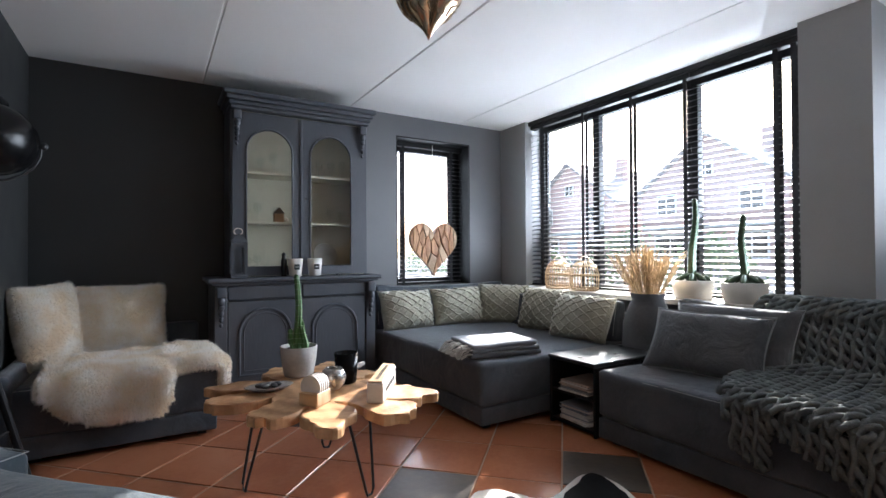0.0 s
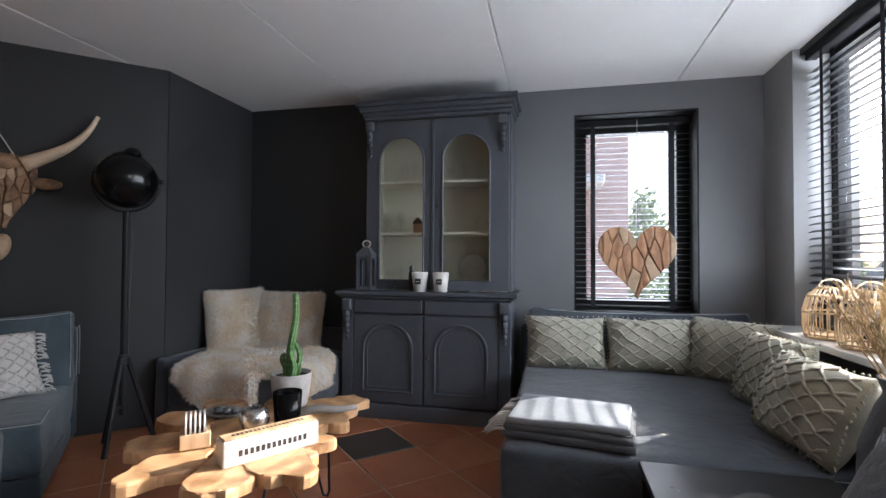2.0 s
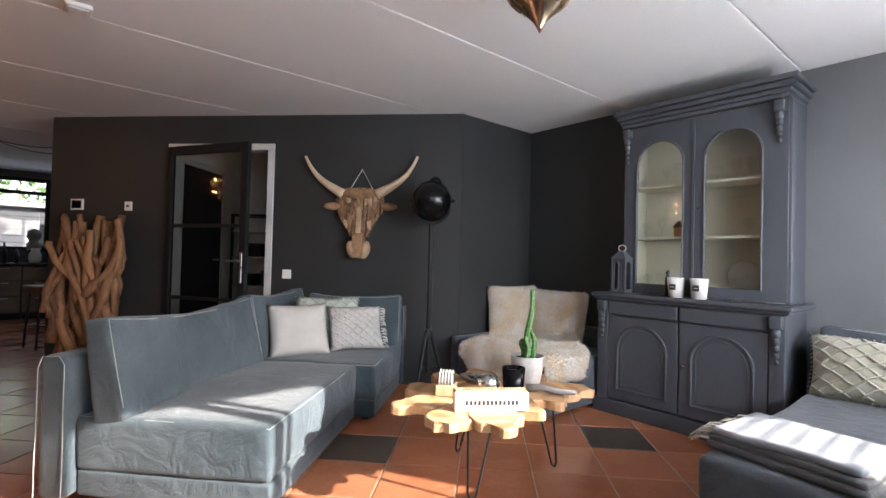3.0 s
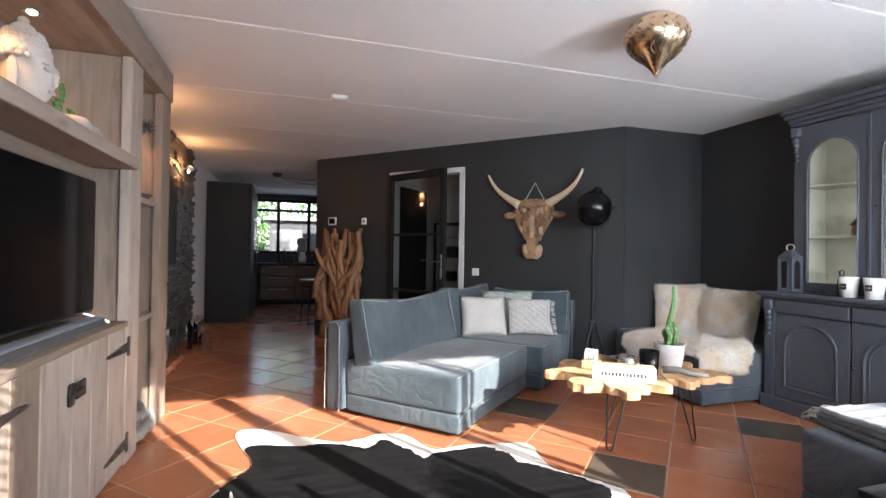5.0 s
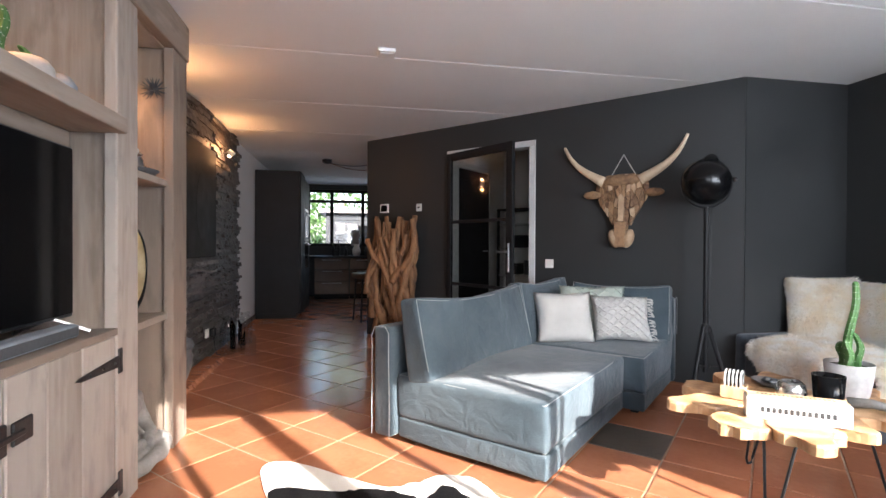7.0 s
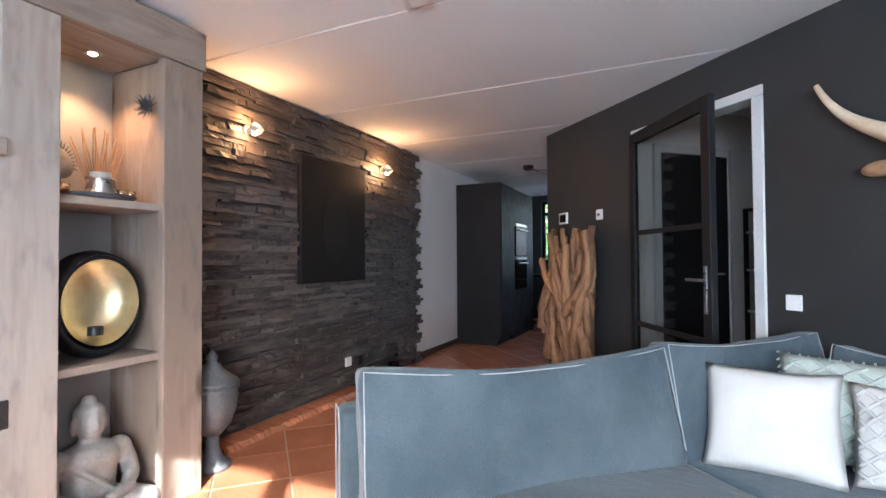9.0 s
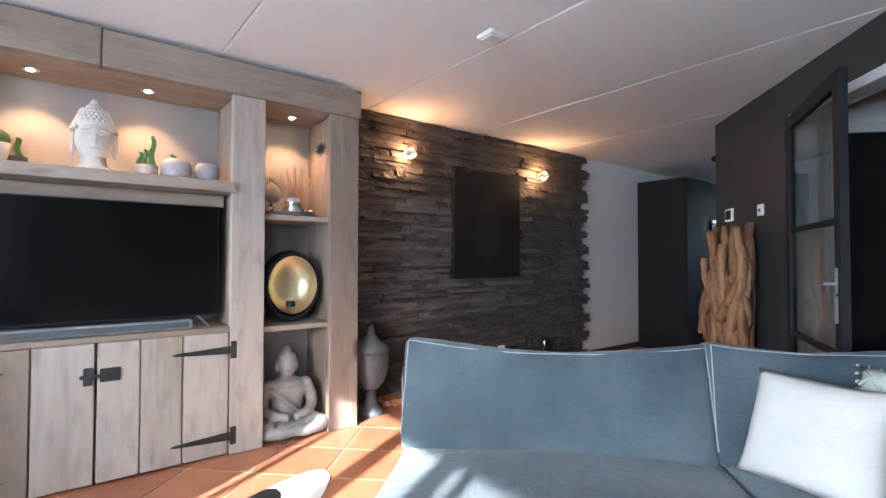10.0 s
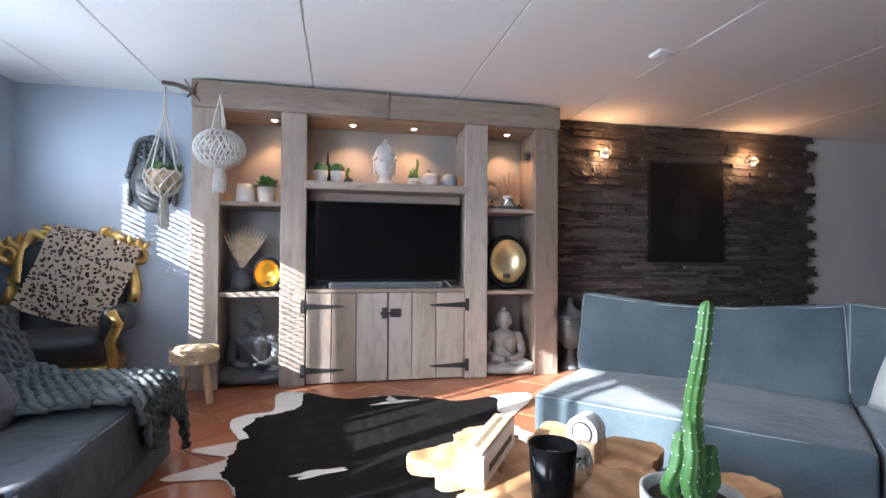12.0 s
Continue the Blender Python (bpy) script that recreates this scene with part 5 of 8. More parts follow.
def knitted_throw():
    ob = thing("knitted_throw", "chunky grey-green cable-knit throw draped over the charcoal sofa", "throw")
    prof = [(3.16, 0.50), (3.15, 0.70), (3.07, 0.775), (2.92, 0.795), (2.80, 0.70), (2.72, 0.50), (2.60, 0.450), (2.36, 0.445), (2.16, 0.445), (2.085, 0.40), (2.075, 0.30), (2.07, 0.17)]
    pts = [Vector((x, 0, z)) for x, z in prof]
    fine = []
    for a, b in zip(pts, pts[1:]):
        k = max(1, int((b - a).length / 0.018))
        fine += [a.lerp(b, j / k) for j in range(k)]
    for _ in range(6):
        fine = [fine[0]] + [(fine[i - 1] + fine[i] * 2 + fine[i + 1]) / 4 for i in range(1, len(fine) - 1)] + [fine[-1]]
    n = len(fine)
    nrm = []
    for i in range(n):
        t = (fine[min(n - 1, i + 1)] - fine[max(0, i - 1)]).normalized()
        nrm.append(Vector((t.z, 0, -t.x)) * -1 if t.x < 0 else Vector((-t.z, 0, t.x)))
    for i in range(n):
        if nrm[i].z < 0 and abs(nrm[i].z) > abs(nrm[i].x):
            nrm[i] = -nrm[i]
    cols = 18
    for c in range(cols):
        y0 = 0.60 + 0.045 * c
        hang = max(0.0, 0.70 - y0)
        start = 14 if c in (0, 1) else 0
        stop = n - (c * 37) % 9 - 5 * max(0, c - 11)
        for s in (0, 1):
            b = bmesh.new()
            line = []
            for i in range(start, stop):
                ph = 2 * math.pi * i * 0.018 / 0.10 + s * math.pi + c * 1.3
                off = 0.019 * math.sin(ph)
                up = 0.011 * math.cos(ph) + 0.015
                p = fine[i] + nrm[i] * up + Vector((0, y0 + off + 0.02 * noise.noise(Vector((i * 0.05, c, 0))), -hang * 1.6))
                line.append(p)
            part("yarn_cable", tube(line, 0.0138, 6, b), M_YARN, ob, smooth=True)
        if c < cols - 1:
            line = []
            for i in range(start, stop):
                p = fine[i] + nrm[i] * 0.006 + Vector((0, y0 + 0.0225 + 0.006 * math.sin(i * 0.9), -max(0.0, 0.67 - y0) * 1.6))
                line.append(p)
            part("yarn_ground", tube(line, 0.011, 5), M_YARN, ob, smooth=True)


knitted_throw()


def folded_blanket():
    ob = thing("folded_blanket", "folded grey and white fringed blanket lying on the sofa seat", "blanket", pose(1.92, 2.56, 0.412, 0, 0, -8))
    for k, (w, d, z) in enumerate(((0.50, 0.36, 0.0), (0.49, 0.35, 0.03), (0.47, 0.34, 0.058))):
        part("fold", soft_box(-w / 2, w / 2, -d / 2, d / 2, z, z + 0.032, 0.014, 0.006, 50 + k, 8), M_CHARC if k < 2 else M_BLUEPOT, ob, smooth=True)
    rng = random.Random(3)
    f = bmesh.new()
    for k in range(46):
        y = -0.17 + 0.34 * k / 45
        z = rng.uniform(0.02, 0.08)
        tube([(-0.235, y, z), (-0.275, y + rng.uniform(-0.01, 0.01), z - 0.005), (-0.30 - rng.uniform(0, 0.03), y + rng.uniform(-0.02, 0.02), max(0.006, z - 0.05))], 0.0035, 4, f)
    part("fringe", f, M_CREAM, ob, "cream knotted fringe")


folded_blanket()


def cowhide():
    ob = thing("cowhide_rug", "black and white cowhide rug lying on the tiles", "rug", pose(1.0, 0.70, 0.004))

    def reach(a, lobes, seed, rag):
        r = 0.85
        for ang, amp, wid in lobes:
            d = (a - radians(ang) + math.pi) % (2 * math.pi) - math.pi
            r += amp * math.exp(-(d / wid) ** 2)
        c = Vector((math.cos(a), math.sin(a), 0))
        return r + rag * (1.6 * noise.noise(c * 6 + Vector((0, 0, seed))) + noise.noise(c * 17 + Vector((0, 0, seed))) + 0.6 * noise.noise(c * 45 + Vector((0, 0, seed))))

    # white hide with legs and neck as outward lobes; the black coat lies a hair above it
    legs = ((-58, 0.50, 0.17), (-33, 0.26, 0.22), (-6, 0.21, 0.08), (11, 0.27, 0.08), (49, 0.36, 0.17), (76, 0.24, 0.2), (115, 0.12, 0.13), (148, -0.27, 0.3), (192, -0.10, 0.25), (216, 0.50, 0.17), (-92, 0.06, 0.35))
    coat = ((-66, 0.40, 0.17), (-36, 0.14, 0.22), (49, 0.34, 0.15), (76, 0.16, 0.2), (108, -0.10, 0.2), (152, -0.40, 0.38), (190, -0.20, 0.22), (224, 0.22, 0.15), (-92, 0.06, 0.35))
    n = 320
    angles = [2 * math.pi * k / n for k in range(n)]
    outer = [reach(a, legs, 3, 0.014) for a in angles]
    inner = [min(reach(a, coat, 9, 0.030), o - 0.004) for a, o in zip(angles, outer)]
    part("white_hide", slab([(r * math.cos(a), r * math.sin(a)) for a, r in zip(angles, outer)], 0, 0.004), M_HIDEW, ob, "white haired border of the hide")
    part("black_coat", slab([(r * math.cos(a), r * math.sin(a)) for a, r in zip(angles, inner)], 0.0045, 0.0075), M_HIDEB, ob, "glossy black haired middle")
    for x, y, rx, ry, rot in ((-0.07, -0.735, 0.15, 0.022, 10), (0.40, 0.30, 0.12, 0.032, 12), (-0.06, -0.80, 0.03, 0.07, 10)):
        s = part("white_patch", slab(blob(rx, ry, rx * 40, 28, 0.45), 0.008, 0.010), M_HIDEW, ob, "small white patch")
        s.matrix_basis = pose(x, y, 0, 0, 0, rot)


cowhide()


# ---- things on the walls ----
M_HEADP = mat("pale_carved_teak", (0.34, 0.22, 0.13), (0.52, 0.37, 0.24), 9.0, 0.65, bump=0.6, bscale=40, vary=0.3)
M_HEARTW = mat("orange_brown_driftwood", (0.26, 0.12, 0.055), (0.46, 0.25, 0.13), 6.0, 0.6, bump=0.7, bscale=40, stretch=(2.2, 2.2, 0.7), vary=0.5, wave=2.0)
M_GAP = mat("gap_shade_brown", (0.055, 0.028, 0.017), (0.11, 0.06, 0.036), 9.0, 0.8, bump=0.5)


def wood_cells(outline, n, seed, stretch=1.8, gap=0.0016):
    """Fitted pieces that fill an outline: cells round scattered seeds, longer upright than wide. Yields centre and outline."""
    rng = random.Random(seed)
    xs, zs = [p[0] for p in outline], [p[1] for p in outline]

    def inside(x, z):
        odd = False
        for (ax, az), (bx, bz) in zip(outline, outline[1:] + outline[:1]):
            if (az > z) != (bz > z) and x < ax + (z - az) * (bx - ax) / (bz - az):
                odd = not odd
        return odd

    seeds = []
    for _ in range(6000):
        x, z = rng.uniform(min(xs), max(xs)), rng.uniform(min(zs), max(zs))
        need = 0.9 * math.sqrt((max(xs) - min(xs)) * (max(zs) - min(zs)) / n * stretch)
        if inside(x, z) and all(math.hypot((x - a) * stretch, z - b) > need * rng.uniform(0.55, 1.05) for a, b in seeds):
            seeds.append((x, z))
        if len(seeds) == n:
            break
    tilt = [rng.uniform(-0.35, 0.35) for _ in seeds]
    for i, (x, z) in enumerate(seeds):
        cell = list(outline)
        for j, (a, b) in enumerate(seeds):
            if i == j:
                continue
            nx, nz = (a - x) * stretch ** 2, (b - z) + tilt[min(i, j)] * (a - x)
            l = math.hypot(nx, nz)
            if l < 1e-6:
                continue
            nx, nz = nx / l, nz / l
            d = nx * (a + x) / 2 + nz * (b + z) / 2 - gap
            out = []
            for p, q in zip(cell, cell[1:] + cell[:1]):
                fp, fq = nx * p[0] + nz * p[1] - d, nx * q[0] + nz * q[1] - d
                if fp <= 0:
                    out.append(p)
                if fp * fq < 0:
                    t = fp / (fp - fq)
                    out.append((p[0] + (q[0] - p[0]) * t, p[1] + (q[1] - p[1]) * t))
            cell = out
            if len(cell) < 3:
                break
        slim = []
        for p in cell:
            if not slim or math.hypot(p[0] - slim[-1][0], p[1] - slim[-1][1]) > 0.009:
                slim.append(p)
        if len(slim) > 3 and math.hypot(slim[0][0] - slim[-1][0], slim[0][1] - slim[-1][1]) < 0.009:
            slim.pop()
        if len(slim) < 3:
            continue
        xm, zm = sum(p[0] for p in slim) / len(slim), sum(p[1] for p in slim) / len(slim)
        yield xm, zm, [(p[0] - xm, p[1] - zm) for p in slim]


def bull_head():
    ob = thing("bull_head_carving", "carved teak bull head with long pale horns hung by a cord", "wall decoration", DIAG @ pose(-0.892, -0.005, 0))
    rng = random.Random(5)
    widths = [(1.29, 0.072), (1.34, 0.088), (1.44, 0.155), (1.52, 0.192), (1.59, 0.208), (1.655, 0.200), (1.70, 0.165), (1.72, 0.11)]

    def half(z):
        for (a, p), (c, q) in zip(widths, widths[1:]):
            if z <= c:
                return p + (q - p) * max(0, z - a) / (c - a)
        return widths[-1][1]

    o = [(half(z), z) for z, _ in widths] + [(-half(z), z) for z, _ in widths[::-1]]
    part("skull", slab([(x * 0.94, z) for x, z in o], -0.005, 0.062, bev=0.012), M_HEADW, ob, "dark wooden core").matrix_basis = pose(0, 0, 0, 90, 0, 0)
    for k, (xm, zm, q) in enumerate(wood_cells(o, 58, 5, 2.6, 0.0004)):
        w = part("wood_chip", slab(q, 0, 0.05, bev=0.006), M_HEADW if k % 6 else M_HEADP, ob)
        w.matrix_basis = pose(xm, -0.045 + abs(xm) * 0.16 - rng.uniform(0, 0.009), zm, 90 + rng.uniform(-5, 5), 0, xm * 100 + rng.uniform(-6, 6))
    part("brow", ball(1.0, pose(0, -0.05, 1.672) @ Matrix.Diagonal((0.172, 0.072, 0.058, 1)), 20, 12), M_HEADW, ob, "rounded carved brow", True)
    part("nose_strip", slab([(-0.020, 1.31), (0.022, 1.315), (0.030, 1.52), (0.006, 1.56), (-0.022, 1.53)], 0.06, 0.106, bev=0.006), M_HEADP, ob, "paler wooden nose strip").matrix_basis = pose(0, 0, 0, 90, 0, 0)
    for sx in (-1, 1):
        part("cheek", ball(1.0, pose(sx * 0.058, -0.075, 1.175, 0, sx * 16, 0) @ Matrix.Diagonal((0.048, 0.058, 0.082, 1)), 14, 10), M_HEADP, ob, "pale carved cheek of the muzzle", True)
    part("muzzle", slab([(-0.045, 1.10), (0.045, 1.10), (0.034, 1.20), (0.052, 1.32), (-0.052, 1.32), (-0.036, 1.20)], 0.02, 0.125, bev=0.014), M_HEADW, ob, "dark carved muzzle").matrix_basis = pose(0, 0, 0, 90, 0, 0)
    for sx in (-1, 1):
        pts = []
        for k in range(13):
            t = k / 12
            pts.append((sx * (0.15 + 0.40 * t - 0.04 * t ** 3), -0.07 + 0.02 * math.sin(3 * t), 1.665 + 0.225 * t + 0.115 * t ** 4))
        part("horn", tube(pts, 0.046, 12, r_end=0.012), M_HORN, ob, "long pale horn", True)
        part("ear", ball(1.0, Matrix.Translation((sx * 0.255, -0.05, 1.56)) @ Matrix.Diagonal((0.085, 0.03, 0.036, 1)), 12, 8), M_HEADW, ob, smooth=True)
    part("cord", tube([(-0.12, -0.02, 1.69), (0, -0.008, 1.90), (0.12, -0.02, 1.69)], 0.005, 6), M_COTTON, ob, "twisted hanging cord")


bull_head()


def plate(name, label, category, m, w, h, d, inner=None, mat_in=None):
    ob = thing(name, label, category, m)
    part("cover", box(-w / 2, w / 2, -d, 0, -h / 2, h / 2, 0.004), M_PLAST, ob)
    if inner:
        part("face", box(-inner[0] / 2, inner[0] / 2, -d - 0.002, -d + 0.001, -inner[1] / 2, inner[1] / 2, 0.001, 1), mat_in or M_PLAST, ob)


plate("light_switch", "white square light switch on the dark wall", "switch", DIAG @ pose(-1.576, 0, 0.94), 0.082, 0.082, 0.012, (0.055, 0.055))
plate("thermostat", "white framed black-screen room thermostat on the dark wall", "thermostat", DIAG @ pose(-3.70, 0, 1.55), 0.13, 0.105, 0.02, (0.10, 0.075), M_SCREEN)
plate("wall_sensor", "small white wall sensor on the dark wall", "sensor", DIAG @ pose(-3.165, 0, 1.54), 0.07, 0.085, 0.02, (0.03, 0.02), M_BLACK)


def driftwood_panel():
    ob = thing("driftwood_sculpture", "tall screen of interwoven brown driftwood leaning on the wall", "sculpture", DIAG @ pose(-3.46, -0.10, 0))
    rng = random.Random(8)
    bk = slab([(0.26 + 0.02 * math.sin(z * 9), z) for z in (0.0, 0.3, 0.6, 0.9, 1.2, 1.33)] + [(0.1, 1.32), (-0.05, 1.28), (-0.2, 1.34)] + [(-0.25 - 0.025 * math.sin(z * 7), z) for z in (1.3, 1.1, 0.8, 0.5, 0.2, 0.0)], -0.012, 0.012)
    # dark brown sheet that paints the shade between the branches
    part("backing", bk, M_GAP, ob, "dark sheet for the shade behind the branches").matrix_basis = pose(0, 0.045, 0.004, 90, 0, 0)
    for k in range(30):
        x = -0.29 + 0.58 * (k % 10) / 9 + rng.uniform(-0.04, 0.04)
        layer = k // 10
        z0, z1 = ((0.004, rng.uniform(1.32, 1.46)), (rng.choice((0.004, 0.25)), rng.uniform(0.9, 1.44)), (rng.uniform(0.2, 0.75), rng.uniform(1.15, 1.42)))[layer]
        lean = rng.uniform(-0.14, 0.14) if layer == 0 else rng.choice((-1, 1)) * rng.uniform(0.15, 0.42)
        r0, r1 = rng.uniform(0.030, 0.052), rng.uniform(0.018, 0.034)
        pts = []
        for i in range(14):
            t = i / 13
            xx = x + lean * (t - 0.5) + 0.045 * math.sin(t * 5 + k * 1.7) + 0.018 * math.sin(t * 13 + k)
            lim = 0.33 + 0.035 * math.sin(5 * t + k)
            pts.append((max(-lim, min(lim, xx)), 0.01 - 0.045 * layer + 0.018 * math.sin(t * 7 + k * 2.3), z0 + (z1 - z0) * t))
        b = tube(pts, r0, 8, r_end=r1)
        for v in b.verts:
            v.co += noise.noise_vector(v.co * 13 + Vector((k, 0, 0))) * 0.011
        part("branch", b, M_DRIFT, ob, smooth=True)


driftwood_panel()


def floor_kerb():
    """A low run of rough-edged terracotta tiles along the foot of the slate."""
    ob = tagged(new("trim_kerb"), "low kerb of terracotta tiles with rough broken edges along the slate", "kerb", kind="structure")
    rng = random.Random(5)
    x = -0.94
    while x > -2.32:
        w = rng.uniform(0.26, 0.34)
        b = box(x - w + 0.006, x, -1.035, -0.885, 0.0, 0.042)
        bmesh.ops.subdivide_edges(b, edges=[e for e in b.edges if abs(e.verts[0].co.x - e.verts[1].co.x) > 0.1], cuts=9)
        for v in b.verts:
            if v.co.y > -0.9:
                v.co.y += rng.uniform(-0.014, 0.012) + (0.012 if v.co.z < 0.01 else 0)
                v.co.z += rng.uniform(-0.006, 0.0) if v.co.z > 0.03 else 0
        part("tile", b, M_TILE, ob)
        x -= w


floor_kerb()
plug = thing("wall_socket", "white wall socket with a black plug on the slate", "socket", pose(-2.40, -1.022, 0.27))
part("cover", box(-0.04, 0.04, -0.005, 0.014, -0.04, 0.04, 0.004), M_PLAST, plug)
part("plug", box(-0.16, -0.09, 0.0, 0.05, -0.05, 0.03, 0.010), M_BLACKM, plug, "black plug-in adapter")
part("cable", tube([(-0.125, 0.03, -0.05), (-0.13, 0.04, -0.14), (-0.12, 0.06, -0.225), (-0.10, 0.10, -0.226)], 0.004, 6), M_BLACKM, plug, "thin black cable")


def sconce(x):
    ob = thing("wall_spotlight", "small steel wall spotlight with a warm glowing bulb on slate", "lamp", pose(x, -1.03, 2.07), "slate wall spotlights")
    part("wall_plate", lathe([(0.0, 0), (0.035, 0), (0.035, 0.015), (0, 0.015)], 16, m=Matrix.Rotation(radians(-90), 4, "X")), M_STEEL, ob)
    part("arm", tube([(0, 0.01, 0), (0, 0.07, 0.01)], 0.007, 8), M_STEEL, ob)
    part("shade", lathe([(0.036, -0.035), (0.034, 0.0), (0.020, 0.03), (0.0, 0.034)], 16, m=pose(0, 0.09, 0.005, 35, 12, 0)), M_WTRIM, ob, "white lamp head")
    part("bulb", ball(0.017, Matrix.Translation((0, 0.078, -0.028)), 12, 8), M_BULB, ob, "glowing warm bulb")
    lamp_point(x, -0.95, 2.14, 0.75, (1.0, 0.48, 0.18), 0.02)
    lamp_point(x, -0.95, 1.97, 0.35, (1.0, 0.48, 0.18), 0.02)


sconce(-1.25)
sconce(-2.97)
M_PRINT = mat("dark_print", (0.008, 0.007, 0.0065), (0.017, 0.015, 0.014), 4.0, 0.6, bump=0.2, bscale=200, spec=0.25)
M_PRINTL = mat("dark_print_shape", (0.013, 0.0115, 0.0105), (0.026, 0.023, 0.021), 5.0, 0.6, bump=0.2, bscale=200, spec=0.25)
pic = thing("picture", "large dark brown canvas print hung on the slate wall", "picture")
part("stretcher_frame", box(-2.655, -1.77, -1.045, -1.005, 0.99, 2.015, 0.006), M_PRINT, pic)
part("canvas", box(-2.65, -1.775, -1.0045, -1.001, 0.995, 2.01, 0.001, 1), M_PRINT, pic)
part("pale_shape", slab([(0.17 * math.cos(2 * math.pi * k / 40) * (1 - 0.12 * math.sin(2 * math.pi * k / 40)), 0.30 * math.sin(2 * math.pi * k / 40)) for k in range(40)], 0, 0.001), M_PRINTL, pic).matrix_basis = pose(-2.2, -0.9995, 1.46, 90, 0, 0)


def wood_heart():
    ob = thing("driftwood_heart", "large heart of fitted brown wood pieces hanging in the window", "wall decoration", pose(2.445, 4.285, 1.13, 0, 0, -2))
    out = []
    for k in range(72):
        t = 2 * math.pi * k / 72
        out.append((0.270 * math.sin(t) ** 3, 0.0187 * (13 * math.cos(t) - 5 * math.cos(2 * t) - 2 * math.cos(3 * t) - math.cos(4 * t)) + 0.015))
    s = part("backing", slab([(x * 0.95, z * 0.95) for x, z in out][::-1], -0.018, 0.018), M_DRIFT, ob, "dark backing between the pieces")
    s.matrix_basis = pose(0, 0, 0, 90, 0, 0)
    rng = random.Random(6)
    for k, (xm, zm, q) in enumerate(wood_cells(out, 20, 14, 3.0, 0.0006)):
        p = part("wood_piece", slab(q, -0.012, 0.022, bev=0.009), (M_HEARTW, M_HEARTW, M_HEARTW, M_HEADP)[k % 4], ob)
        p.matrix_basis = pose(xm, -0.022 - rng.uniform(0, 0.007), zm, 90 + rng.uniform(-4, 4), 0, rng.uniform(-6, 6))
    part("cord", tube([(0, 0, 0.17), (0.01, 0.0, 1.04)], 0.0025, 5), M_COTTON, ob)


wood_heart()


# ---- lamps ----
def ceiling_lamp():
    ob = thing("ceiling_lamp", "onion-shaped pierced gold metal lamp below the ceiling", "lamp", pose(1.13, 2.0, 0))
    prof = [(0.05, 2.395), (0.10, 2.385), (0.145, 2.35), (0.163, 2.31), (0.159, 2.27), (0.133, 2.23), (0.095, 2.19), (0.056, 2.155), (0.028, 2.125), (0.013, 2.10), (0.0, 2.075)]
    part("shade", lathe(prof[::-1], 40), M_COPPER, ob, "pierced gold metal bulb", True)
    rng = random.Random(9)
    for row, (z0, r0, z1, r1) in enumerate(((2.34, 0.149, 2.29, 0.161), (2.285, 0.161, 2.235, 0.137), (2.225, 0.129, 2.18, 0.084))):
        for k in range(16):
            cut = bmesh.new()
            a = 2 * math.pi * (k + 0.5 * row) / 16
            pts = []
            for j in range(7):
                t = j / 6
                r, z = r0 + (r1 - r0) * t, z0 + (z1 - z0) * t
                w = 0.16 * math.sin(math.pi * t) * (1 if row % 2 else -1)
                pts.append(((r + 0.002) * math.cos(a + w), (r + 0.002) * math.sin(a + w), z))
            tube(pts, 0.003, 5, cut)
            # piercings are raised tubes in a darker metal, their shade in the colour
            part("scroll", cut, M_COPPERD, ob, "dark scroll drawn for a shaded piercing", True)
    part("ceiling_rose", lathe([(0.06, 2.399), (0.06, 2.385), (0.0, 2.385)][::-1], 24), M_COPPER, ob)


ceiling_lamp()
sd = thing("smoke_detector", "flat white square smoke detector on the ceiling", "smoke detector", pose(-0.77, 0.54, 2.40))
part("body", box(-0.06, 0.06, -0.06, 0.06, -0.025, 0, 0.008), M_PLAST, sd)
part("vent", box(-0.045, 0.045, -0.045, 0.045, -0.031, -0.026, 0.004, 1), M_PLAST, sd)


